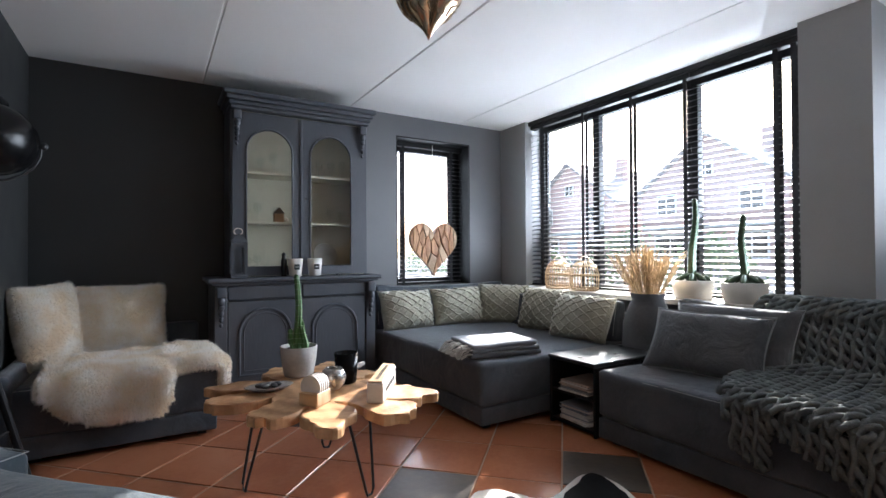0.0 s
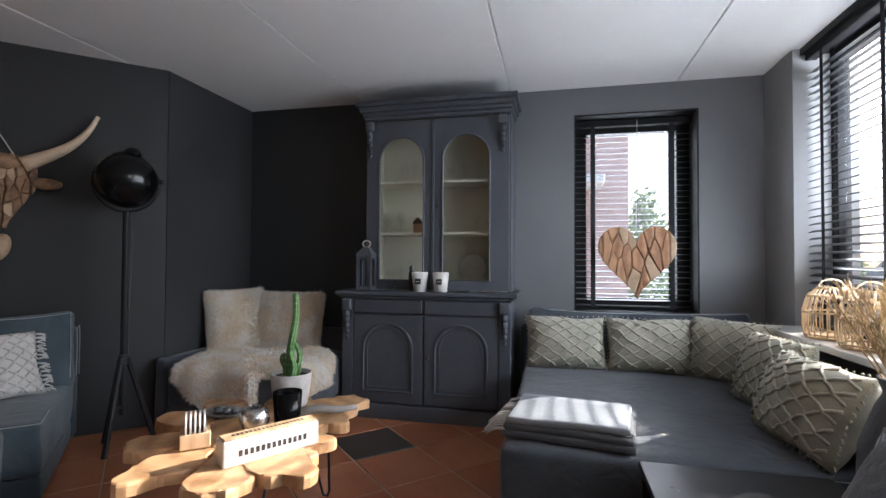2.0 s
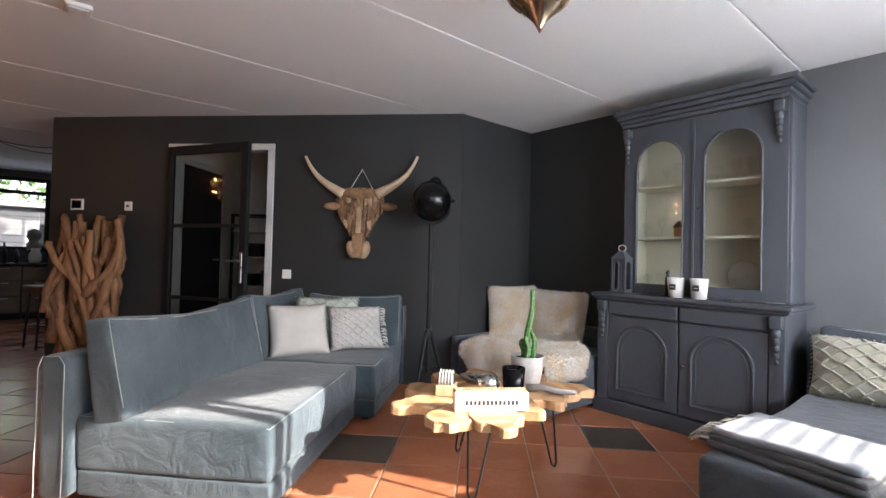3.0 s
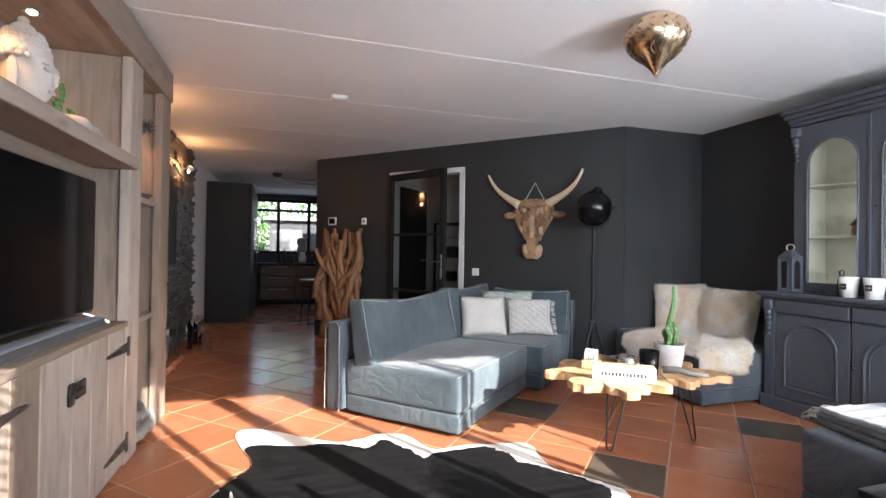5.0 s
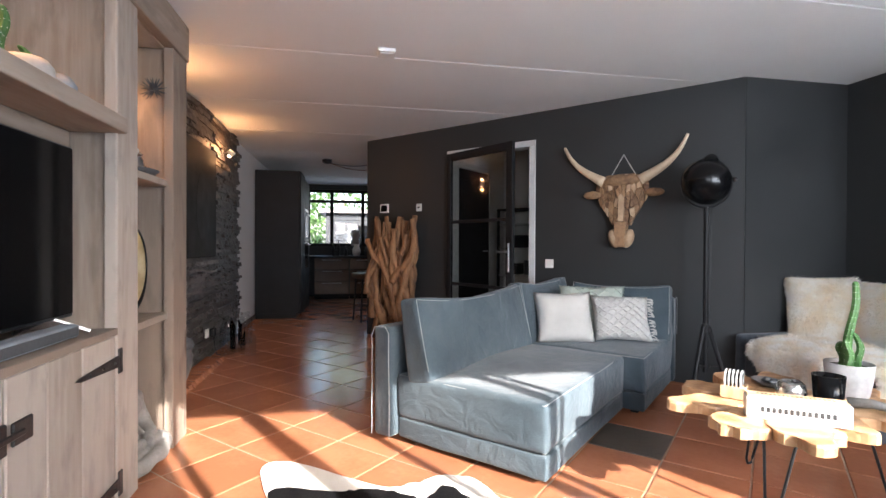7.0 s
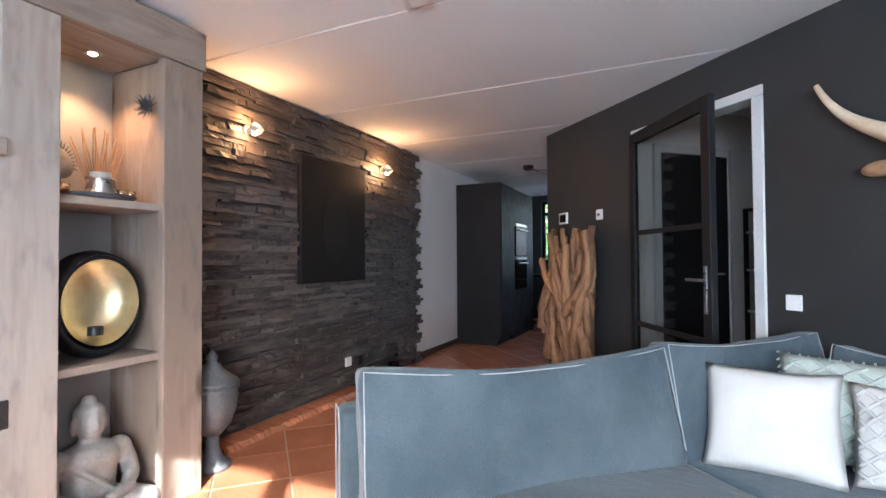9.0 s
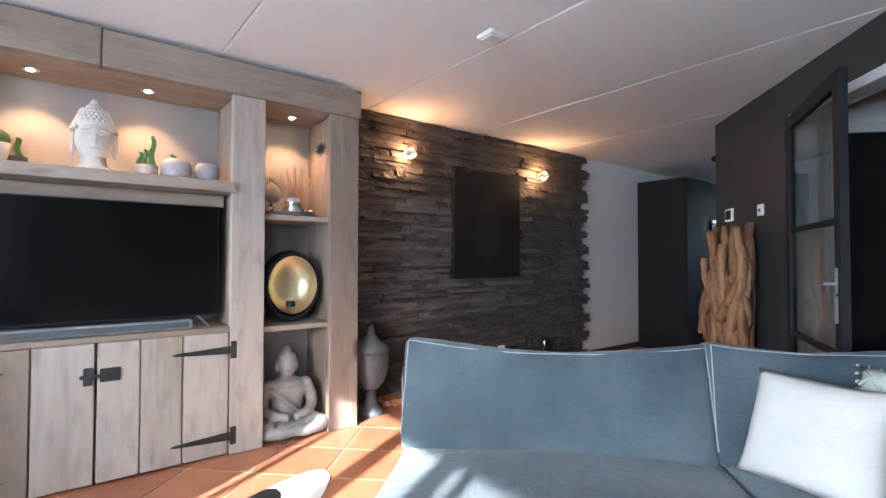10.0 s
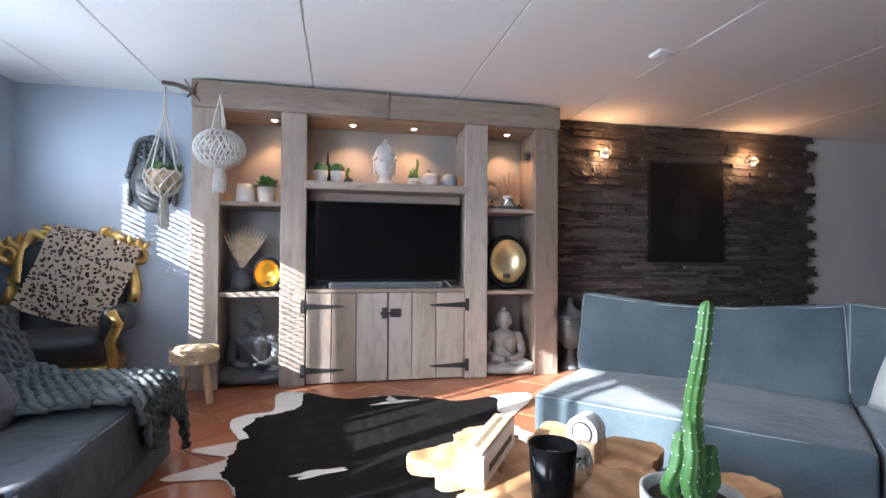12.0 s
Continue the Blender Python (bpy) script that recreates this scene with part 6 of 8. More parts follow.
def studio_lamp():
    ob = thing("floor_lamp", "black studio spotlight floor lamp on a tripod", "lamp", pose(-0.615, 2.84, 0, 0, 0, 25))
    part("pole", tube([(0, 0, 0.20), (0, 0, 1.395)], 0.017, 10), M_BLACKM, ob)
    part("collar", lathe([(0.0, 0.49), (0.026, 0.49), (0.026, 0.55), (0.0, 0.55)], 14), M_BLACK, ob)
    for k in range(3):
        a = 2 * math.pi * k / 3 + 0.4
        part("leg", tube([(0.02 * math.cos(a), 0.02 * math.sin(a), 0.53), (0.17 * math.cos(a), 0.17 * math.sin(a), 0.008)], 0.016, 8), M_BLACKM, ob)
        part("brace", tube([(0.0, 0.0, 0.24), (0.098 * math.cos(a), 0.098 * math.sin(a), 0.265)], 0.006, 6), M_BLACK, ob)
    yoke = [(0.185 * math.cos(a), 0, 1.575 + 0.185 * math.sin(a)) for a in (math.pi + math.pi * k / 10 for k in range(11))]
    part("yoke", tube(yoke, 0.007, 6), M_BLACK, ob)
    hd = part("lamp_head", lathe([(0.0, -0.13), (0.05, -0.125), (0.10, -0.10), (0.128, -0.05), (0.135, 0.0), (0.138, 0.03), (0.130, 0.03), (0.12, 0.0), (0.09, -0.06), (0.0, -0.08)], 32), M_LAMP, ob, "round glossy black reflector head", True)
    hd.matrix_basis = pose(0, 0, 1.575, -72, 0, 35) @ Matrix.Diagonal((1.2, 1.2, 1.2, 1))
    part("top_fin", ball(0.05, pose(0.02, 0.02, 1.73), 12, 8), M_LAMP, ob, smooth=True)
    part("knob", ball(0.018, Matrix.Translation((0.19, 0, 1.575)), 10, 8), M_BLACK, ob)
    part("cable", tube([(0, 0.05, 1.48), (0.02, 0.04, 1.2), (0.016, 0.02, 0.8), (0.016, 0.02, 0.55)], 0.004, 5), M_BLACK, ob)


studio_lamp()


# ---- plants and pots ----
def pot(name, label, m, prof, material, group="", soil=True):
    ob = thing(name, label, "pot", m, group)
    part("pot_body", lathe(prof, 28), material, ob, smooth=True)
    if soil:
        top = max(z for r, z in prof)
        rim = prof[-2][0] if prof[-1][0] < 1e-6 else prof[-1][0]
        part("soil", lathe([(0.0, top - 0.022), (rim * 0.92, top - 0.022), (rim * 0.92, top - 0.017), (0, top - 0.015)], 20), M_SOIL, ob)
    return ob


def hollow(r0, r1, h, wall=0.008):
    return [(0.0, 0.0), (r0 * 0.96, 0.0), (r0, 0.008), ((r0 + r1) / 2 * 1.03, h * 0.5), (r1, h), (r1 - wall, h), (r1 - wall, h * 0.75), (0.0, h * 0.74)]


def cactus_column(parent, x, y, z0, h, r, seed, lean=0.0, ribs=8, skin=None):
    b = bmesh.new()
    rings = []
    seg = ribs * 6
    tip = 0.7 * r / h
    for t in [(1 - tip) * k / 18 for k in range(19)] + [1 - tip + tip * v for v in (0.3, 0.55, 0.75, 0.9, 0.98, 1.0)]:
        v = max(0.0, (t - 1 + tip) / tip)
        rr = r * (1.0 - 0.4 * t) * math.sqrt(max(0.004, 1 - v * v))
        cx, cy = x + lean * t * t * h + 0.006 * math.sin(t * 9 + seed), y + 0.01 * math.sin(5 * t + seed)
        ring = []
        for i in range(seg):
            a = 2 * math.pi * i / seg + 0.35 * t
            q = rr * (0.80 + 0.20 * abs(math.cos(ribs * (a - 0.35 * t) / 2)))
            ring.append(b.verts.new((cx + q * math.cos(a), cy + q * math.sin(a), z0 + h * t)))
        rings.append(ring)
    for p, q in zip(rings, rings[1:]):
        for i in range(seg):
            b.faces.new((p[i], p[(i + 1) % seg], q[(i + 1) % seg], q[i]))
    b.faces.new(rings[-1])
    body = part("cactus_stem", b, skin or M_CACTUS, parent, "ribbed green cactus column", True)
    sp = bmesh.new()
    for i in range(ribs):
        for k in range(int(h / 0.028)):
            t = (k + 0.5) * 0.028 / h
            if t > 0.98:
                continue
            a = 2 * math.pi * i / ribs + 0.35 * t
            rr = r * (1.0 - 0.4 * t) * (1 if t < 1 - tip else 0.55) * 0.97
            cx, cy = x + lean * t * t * h + 0.006 * math.sin(t * 9 + seed), y + 0.01 * math.sin(5 * t + seed)
            bmesh.ops.create_icosphere(sp, subdivisions=1, radius=0.0018, matrix=Matrix.Translation((cx + rr * math.cos(a), cy + rr * math.sin(a), z0 + h * t)))
    tagged(part("areoles", sp, M_SPINE, body, "white spine tufts"), kind="stuff")


tp = pot("cactus_pot", "tall ribbed green cactus in a grey concrete pot on the table", pose(0.651, 2.546, 0.434, 0, 0, 100), hollow(0.075, 0.094, 0.150), M_GREYPOT)
cactus_column(tp, 0.0, 0.0, 0.12, 0.40, 0.0220, 1, 0.10)
cactus_column(tp, 0.024, -0.022, 0.12, 0.17, 0.019, 2, -0.06, 6)
cactus_column(tp, -0.030, -0.012, 0.12, 0.14, 0.019, 3, 0.08, 6)
cactus_column(tp, 0.01, 0.034, 0.12, 0.12, 0.020, 4, 0.0, 6)
for y, h, s in ((1.98, 0.60, 1), (1.64, 0.46, 5)):
    p = pot("cactus_pot", "tall green cactus in a wide white ceramic pot on the sill", pose(3.21, y, 0.736), hollow(0.115, 0.135, 0.13), M_WHITEPOT, "sill cactus pots")
    cactus_column(p, 0.0, 0.0, 0.10, h, 0.031, s, 0.05 if s == 1 else -0.04, 5, M_CACTUSD)
    for k in range(7):
        a = 2 * math.pi * k / 7
        part("side_shoot", ball(1.0, pose(0.07 * math.cos(a), 0.07 * math.sin(a), 0.15, 0, 30, math.degrees(a)) @ Matrix.Diagonal((0.055, 0.016, 0.018, 1)), 10, 6), M_CACTUSD, p, smooth=True)


def pampas_vase():
    ob = thing("vase", "big dark stoneware vase filled with dried pampas stems", "vase", pose(2.87, 2.09, 0))
    part("vase_body", lathe([(0.0, 0.0), (0.10, 0.0), (0.13, 0.15), (0.165, 0.42), (0.16, 0.58), (0.12, 0.70), (0.10, 0.74), (0.115, 0.785), (0.105, 0.785), (0.09, 0.74), (0.08, 0.70), (0, 0.68)], 32), M_DVASE, ob, smooth=True)
    rng = random.Random(12)
    stems, heads = bmesh.new(), bmesh.new()
    for k in range(150):
        a, lean = rng.uniform(0, 2 * math.pi), rng.uniform(0.0, 0.62)
        d = Vector((math.cos(a) * lean, math.sin(a) * lean, 1)).normalized()
        base = Vector((math.cos(a) * 0.06 * lean * 1.5, math.sin(a) * 0.06 * lean * 1.5, 0.70))
        l = rng.uniform(0.26, 0.42)
        tip = base + d * l
        tube([base, base + d * l * 0.6, tip], 0.0022, 4, stems)
        for j in range(12):
            t = 0.45 + 0.55 * j / 12
            p = base + d * l * t
            q = (d * 0.7 + Vector((rng.uniform(-1, 1), rng.uniform(-1, 1), rng.uniform(-0.2, 0.6))) * 0.45).normalized() * rng.uniform(0.018, 0.04)
            tube([p, p + q], 0.0032, 3, heads, r_end=0.0008)
    tagged(part("dry_straw", stems, M_PAMPAS, ob, "dry straw stems"), kind="stuff")
    tagged(part("pampas_fluff", heads, M_PAMPAS, ob, "feathery straw-coloured plumes"), kind="stuff")


pampas_vase()


def rattan_lantern(x, y):
    ob = thing("rattan_lantern", "round natural rattan lantern on the window sill", "lantern", pose(x, y, 0.736), "rattan lanterns")
    part("base", lathe([(0, 0), (0.11, 0), (0.11, 0.012), (0, 0.012)], 20), M_RATTAN, ob)
    for z, r in ((0.02, 0.112), (0.13, 0.12), (0.21, 0.10), (0.25, 0.06)):
        part("hoop", tube([(r * math.cos(a), r * math.sin(a), z) for a in (2 * math.pi * k / 20 for k in range(20))], 0.005, 5, closed=True), M_RATTAN, ob)
    for k in range(26):
        a = 2 * math.pi * k / 26
        part("cane", tube([(r * math.cos(a), r * math.sin(a), z) for r, z in ((0.112, 0.006), (0.12, 0.07), (0.12, 0.14), (0.10, 0.21), (0.06, 0.25))], 0.0035, 4), M_RATTAN, ob)
    part("handle", tube([(0.06 * math.cos(a), 0, 0.25 + 0.045 * math.sin(a)) for a in (math.pi * k / 8 for k in range(9))], 0.004, 5), M_RATTAN, ob)


rattan_lantern(3.2, 3.26)
rattan_lantern(3.2, 2.95)


def side_table():
    ob = thing("side_table", "low black side table with magazines on its open shelves", "table")
    part("top", box(2.14, 2.72, 1.91, 2.28, 0.40, 0.425, 0.004), M_BLACK, ob)
    for y in (1.912, 2.262):
        part("side_panel", box(2.15, 2.71, y, y + 0.016, 0, 0.399, 0.002, 1), M_BLACKM, ob)
    part("back_panel", box(2.69, 2.71, 1.929, 2.261, 0, 0.399), M_BLACKM, ob)
    for z in (0.02, 0.20):
        part("shelf", box(2.155, 2.689, 1.929, 2.261, z, z + 0.016), M_BLACKM, ob)
    rng = random.Random(2)
    for z, n in ((0.036, 11), (0.216, 7)):
        for k in range(n):
            mg = thing("magazine", "glossy magazine in a stack on the black shelf", "magazine", pose(2.30 + rng.uniform(-0.01, 0.01), 2.095 + rng.uniform(-0.012, 0.012), z + 0.009 * k, 0, 0, rng.uniform(-4, 4)), "stacked magazines")
            part("cover", box(-0.135, 0.135, -0.11, 0.11, 0, 0.008, 0.001, 1), rng.choice((M_PAPER, M_PAPER, M_WTRIM, M_TERRAPOT, M_BLUEPOT)), mg)


side_table()


# ---- on the coffee table ----
def table_items():
    z = 0.436
    c = thing("candle_jar", "tall glossy black candle jar on the table", "candle", pose(0.804, 2.258, z))
    part("jar", lathe([(0, 0), (0.045, 0), (0.05, 0.01), (0.058, 0.145), (0.053, 0.145), (0.046, 0.06), (0, 0.06)], 28), M_SCREEN, c, smooth=True)
    part("wax", lathe([(0, 0.10), (0.049, 0.10), (0.049, 0.108), (0, 0.108)], 20), M_CREAM, c, "cream wax")
    b = thing("tealight_ball", "hammered silver ball tealight holder on the table", "candle holder", pose(0.712, 2.173, z))
    part("bowl", lathe([(0, 0), (0.03, 0.004), (0.052, 0.03), (0.058, 0.055), (0.05, 0.088), (0.036, 0.10), (0.032, 0.097), (0.045, 0.08), (0.04, 0.04), (0, 0.03)], 24), M_SILVER, b, smooth=True)
    h = thing("coaster_holder", "wooden block holding round patterned coasters", "coaster set", pose(0.58, 2.01, z, 0, 0, 40))
    part("block", box(-0.05, 0.05, -0.045, 0.045, 0, 0.055, 0.003, 1), M_LTWOOD, h)
    for k in range(5):
        cc = part("coaster", lathe([(0, -0.003), (0.048, -0.003), (0.048, 0.003), (0, 0.003)], 24), M_WTRIM, h)
        cc.matrix_basis = pose(-0.03 + 0.015 * k, 0, 0.075, 0, 90, 0)
        rg = part("pattern_ring", tube([(0.03 * math.cos(a), 0.03 * math.sin(a), 0.0034) for a in (2 * math.pi * i / 20 for i in range(20))], 0.0025, 4, closed=True), M_INK, cc)
    d = thing("domino_box", "long whitewashed wooden box with dark lettering on its side", "box", pose(0.885, 2.01, z, 0, 0, 56))
    part("body", box(-0.17, 0.17, -0.035, 0.035, 0, 0.085, 0.006), M_WTRIM, d)
    part("lid", box(-0.165, 0.165, -0.03, 0.03, 0.0855, 0.092, 0.003, 1), M_LTWOOD, d)
    for k in range(13):
        for s in (-1, 1):
            part("letter_bar", box(-0.12 + 0.019 * k, -0.108 + 0.019 * k, s * 0.0352, s * 0.0362, 0.03, 0.05), M_INK, d)
    for k in range(18):
        part("letter_bar", box(-0.13 + 0.0145 * k, -0.122 + 0.0145 * k, -0.008, 0.008, 0.0922, 0.0928), M_INK, d)
    s = thing("shell_bowl", "flat grey stone bowl with pebbles on the table", "bowl", pose(0.46, 2.33, z - 0.002))
    part("bowl", lathe([(0, 0), (0.06, 0), (0.10, 0.02), (0.095, 0.022), (0.055, 0.008), (0, 0.008)], 20, m=Matrix.Diagonal((1.1, 0.7, 1, 1))), M_STATUE, s, smooth=True)
    for k in range(5):
        part("pebble", ball(1.0, pose(-0.04 + 0.02 * k, 0.012 * (-1) ** k, 0.022, 0, 0, 30 * k) @ Matrix.Diagonal((0.022, 0.015, 0.011, 1)), 10, 6), M_STATUED, s, smooth=True)
    k2 = thing("driftwood_piece", "pale grey driftwood piece lying on the table", "driftwood", pose(0.90, 2.44, z + 0.008, 0, 0, 30))
    part("branch", tube([(-0.13, 0, 0.012), (-0.05, 0.02, 0.02), (0.04, -0.01, 0.016), (0.12, 0.02, 0.012)], 0.022, 8, r_end=0.012), M_STATUE, k2, smooth=True)


table_items()


# ---- on the hutch ----
def hutch_items():
    z = 0.893
    l = thing("lantern", "dark blue-grey metal lantern with arched openings on the hutch", "lantern", pose(0.53, 3.765, z))
    part("base", box(-0.058, 0.058, -0.058, 0.058, 0, 0.02, 0.003, 1), M_HUTCH, l)
    part("top", box(-0.058, 0.058, -0.058, 0.058, 0.25, 0.265, 0.003, 1), M_HUTCH, l)
    for sx in (-1, 1):
        for sy in (-1, 1):
            part("corner_post", box(sx * 0.05 - 0.006, sx * 0.05 + 0.006, sy * 0.05 - 0.006, sy * 0.05 + 0.006, 0.02, 0.25), M_HUTCH, l)
    for k in range(4):
        fr = part("arched_side", arched_frame(-0.044, 0.044, 0.021, 0.249, (-0.032, 0.032, 0.03, 0.235), -0.053, -0.047), M_HUTCH, l)
        fr.matrix_basis = pose(0, 0, 0, 0, 0, 90 * k)
    part("roof", lathe([(0.075, 0.265), (0.03, 0.31), (0.015, 0.315), (0.0, 0.315)], 4, m=pose(0, 0, 0, 0, 0, 45)), M_HUTCH, l)
    part("ring", tube([(0.03 * math.cos(a), 0, 0.335 + 0.024 * math.sin(a)) for a in (2 * math.pi * k / 14 for k in range(14))], 0.004, 5, closed=True), M_TERRAPOT, l, "reddish leather loop")
    b = thing("bottle", "small clear glass bottle on the hutch", "bottle", pose(0.735, 3.76, z))
    part("body", lathe([(0, 0), (0.035, 0), (0.04, 0.02), (0.03, 0.055), (0.011, 0.08), (0.010, 0.15), (0.014, 0.16)], 18), M_CLEAR, b, smooth=True)
    for x in (0.935, 1.085):
        c = thing("candle_cup", "white tapered cup with a black label on the hutch", "cup", pose(x, 3.755, z), "white label cups")
        part("cup", lathe([(0, 0), (0.045, 0), (0.058, 0.135), (0.053, 0.135), (0.042, 0.02), (0, 0.02)], 24), M_WHITEPOT, c, smooth=True)
        part("label", box(-0.021, 0.021, -0.0555, -0.0525, 0.052, 0.092, 0.001, 1), M_INK, c, "black square label")
        part("label_line", box(-0.013, 0.013, -0.0565, -0.0556, 0.07, 0.074), M_WTRIM, c)
    k = thing("ornament", "small black ornament on the hutch behind the cups", "ornament", pose(0.86, 3.80, z))
    part("body", lathe([(0, 0), (0.02, 0), (0.022, 0.12), (0.012, 0.15), (0.02, 0.165), (0, 0.19)], 12), M_BLACK, k, smooth=True)
    t = thing("tray", "small silver dish on the hutch", "dish", pose(1.30, 3.755, z))
    part("dish", lathe([(0, 0), (0.04, 0), (0.055, 0.012), (0.05, 0.012), (0, 0.005)], 20), M_SILVER, t)
    rng = random.Random(7)
    for zs in (0.935, 1.315, 1.695):
        for x in (0.62, 0.72, 0.84, 1.11, 1.20, 1.30, 1.38):
            if rng.random() < 0.25:
                continue
            h = rng.uniform(0.09, 0.17)
            g = thing("wine_glass", "clear glass on a cream cabinet shelf", "glass", pose(x + rng.uniform(-0.02, 0.02), 4.0 + rng.uniform(-0.03, 0.05), zs), "cabinet glassware")
            part("bowl", lathe([(0, 0), (0.028, 0), (0.028, 0.003), (0.005, 0.006), (0.005, h * 0.45), (0.03, h * 0.65), (0.032, h * 0.85), (0.027, h)], 16), M_CLEAR, g, smooth=True)
    bh = thing("birdhouse", "tiny brown wooden house on a cream shelf", "ornament", pose(0.86, 3.98, 1.315))
    part("house", box(-0.035, 0.035, -0.03, 0.03, 0, 0.07, 0.002, 1), M_DRIFT, bh)
    part("roof", slab([(-0.045, 0), (0.045, 0), (0, 0.05)], -0.035, 0.035), M_WOODK, bh).matrix_basis = pose(0, 0, 0.07, 90, 0, 0)
    part("pink_ball", ball(0.022, pose(0.06, 0, 0.022), 10, 8), M_TERRAPOT, bh)
    dp = thing("plate", "round grey patterned plate leaning inside the cabinet", "plate", pose(1.26, 4.06, 1.05, 78, 0, 0))
    part("dish", lathe([(0, 0), (0.06, 0), (0.105, 0.012), (0.10, 0.014), (0.055, 0.004), (0, 0.004)], 28), M_GREYPOT, dp, smooth=True)


hutch_items()


# ---- in the shelving niches ----
def seated_figure(name, label, m, material, s=1.0):
    """A seated garden statue as one plain rounded body."""
    b = bmesh.new()
    ball(1.0, Matrix.Translation((0, 0.0, 0.055)) @ Matrix.Diagonal((0.185, 0.13, 0.055, 1)), 24, 12, b)
    for sx in (-1, 1):
        tube([(sx * 0.06, 0.0, 0.09), (sx * 0.15, 0.07, 0.085), (sx * 0.215, 0.10, 0.065)], 0.070, 12, b, r_end=0.055)
        ball(0.058, Matrix.Translation((sx * 0.215, 0.10, 0.06)), 14, 10, b)
        tube([(sx * 0.215, 0.11, 0.055), (sx * 0.08, 0.165, 0.05), (sx * -0.05, 0.16, 0.055)], 0.050, 12, b, r_end=0.030)
        ball(0.052, Matrix.Translation((sx * 0.128, 0.0, 0.325)), 14, 10, b)
        tube([(sx * 0.132, 0.0, 0.33), (sx * 0.165, 0.005, 0.25), (sx * 0.165, 0.04, 0.185)], 0.044, 12, b, r_end=0.038)
        tube([(sx * 0.168, 0.035, 0.185), (sx * 0.11, 0.10, 0.155), (sx * 0.02, 0.13, 0.14)], 0.036, 12, b, r_end=0.026)
        ball(1.0, Matrix.Translation((sx * 0.066, -0.005, 0.465)) @ Matrix.Diagonal((0.014, 0.02, 0.042, 1)), 10, 8, b)
    lathe([(0.0, 0.06), (0.125, 0.07), (0.108, 0.17), (0.115, 0.26), (0.135, 0.32), (0.105, 0.365), (0.048, 0.39), (0.040, 0.43), (0.0, 0.44)], 24, b, Matrix.Diagonal((1, 0.68, 1, 1)))
    tube([(0.12, 0.05, 0.33), (0.03, 0.085, 0.25), (-0.05, 0.085, 0.17)], 0.014, 8, b)
    ball(1.0, Matrix.Translation((0, 0.004, 0.475)) @ Matrix.Diagonal((0.062, 0.066, 0.080, 1)), 20, 14, b)
    ball(1.0, Matrix.Translation((0, -0.010, 0.520)) @ Matrix.Diagonal((0.066, 0.064, 0.045, 1)), 18, 10, b)
    ball(1.0, Matrix.Translation((0, -0.012, 0.565)) @ Matrix.Diagonal((0.034, 0.034, 0.036, 1)), 14, 8, b)
    ball(1.0, Matrix.Translation((0, 0.070, 0.468)) @ Matrix.Diagonal((0.010, 0.013, 0.024, 1)), 8, 6, b)
    ob = part(name, b, material, None, "", True)
    ob.matrix_basis = m @ Matrix.Diagonal((s, s, s, 1))
    rm = ob.modifiers.new("melt", "REMESH")
    rm.mode, rm.voxel_size, rm.use_smooth_shade = "VOXEL", 0.007, True
    sm = ob.modifiers.new("soften", "SMOOTH")
    sm.factor, sm.iterations = 0.5, 4
    return tagged(ob, label, "statue")


seated_figure("seated_statue", "dark grey seated garden statue in the floor niche", pose(1.99, -0.86, 0.002), M_STATUED, 1.03)
seated_figure("seated_statue", "pale grey stone seated statue in the floor niche", pose(-0.145, -0.80, 0.002, 0, 0, -6), M_STATUE, 0.96)


def head_bust():
    b = bmesh.new()
    lathe([(0.0, 0.0), (0.085, 0.0), (0.088, 0.025), (0.06, 0.045), (0.055, 0.10), (0.0, 0.12)], 24, b)
    ball(1.0, Matrix.Translation((0, 0.005, 0.185)) @ Matrix.Diagonal((0.088, 0.085, 0.125, 1)), 24, 16, b)
    ball(1.0, Matrix.Translation((0, -0.012, 0.255)) @ Matrix.Diagonal((0.096, 0.09, 0.075, 1)), 24, 12, b)
    for row in range(6):
        rr = 0.098 - 0.008 * row
        for k in range(22):
            a = 2 * math.pi * (k + 0.5 * (row % 2)) / 22
            if math.sin(a) > 0.65 and row < 2:
                continue
            ball(0.014, Matrix.Translation((rr * math.cos(a), -0.012 + rr * 0.94 * math.sin(a), 0.235 + 0.02 * row)), 6, 5, b)
    ball(1.0, Matrix.Translation((0, -0.015, 0.345)) @ Matrix.Diagonal((0.045, 0.045, 0.04, 1)), 14, 10, b)
    ball(0.02, Matrix.Translation((0, -0.015, 0.39)), 10, 8, b)
    ball(1.0, Matrix.Translation((0, 0.092, 0.175)) @ Matrix.Diagonal((0.012, 0.014, 0.034, 1)), 10, 8, b)
    ball(1.0, Matrix.Translation((0, 0.084, 0.122)) @ Matrix.Diagonal((0.026, 0.010, 0.009, 1)), 10, 6, b)
    for sx in (-1, 1):
        ball(1.0, Matrix.Translation((sx * 0.095, -0.005, 0.155)) @ Matrix.Diagonal((0.012, 0.02, 0.07, 1)), 10, 8, b)
        ball(1.0, Matrix.Translation((sx * 0.036, 0.082, 0.20)) @ Matrix.Diagonal((0.024, 0.010, 0.009, 1)), 10, 6, b)
        ball(1.0, pose(sx * 0.038, 0.078, 0.222, 0, sx * 10, 0) @ Matrix.Diagonal((0.03, 0.010, 0.005, 1)), 10, 6, b)
    ob = part("head_statue", b, M_PLASTER, None, "", True)
    ob.matrix_basis = pose(0.935, -0.80, 1.632)
    tagged(ob, "white plaster head statue with curled hair on the lit shelf", "statue")


head_bust()


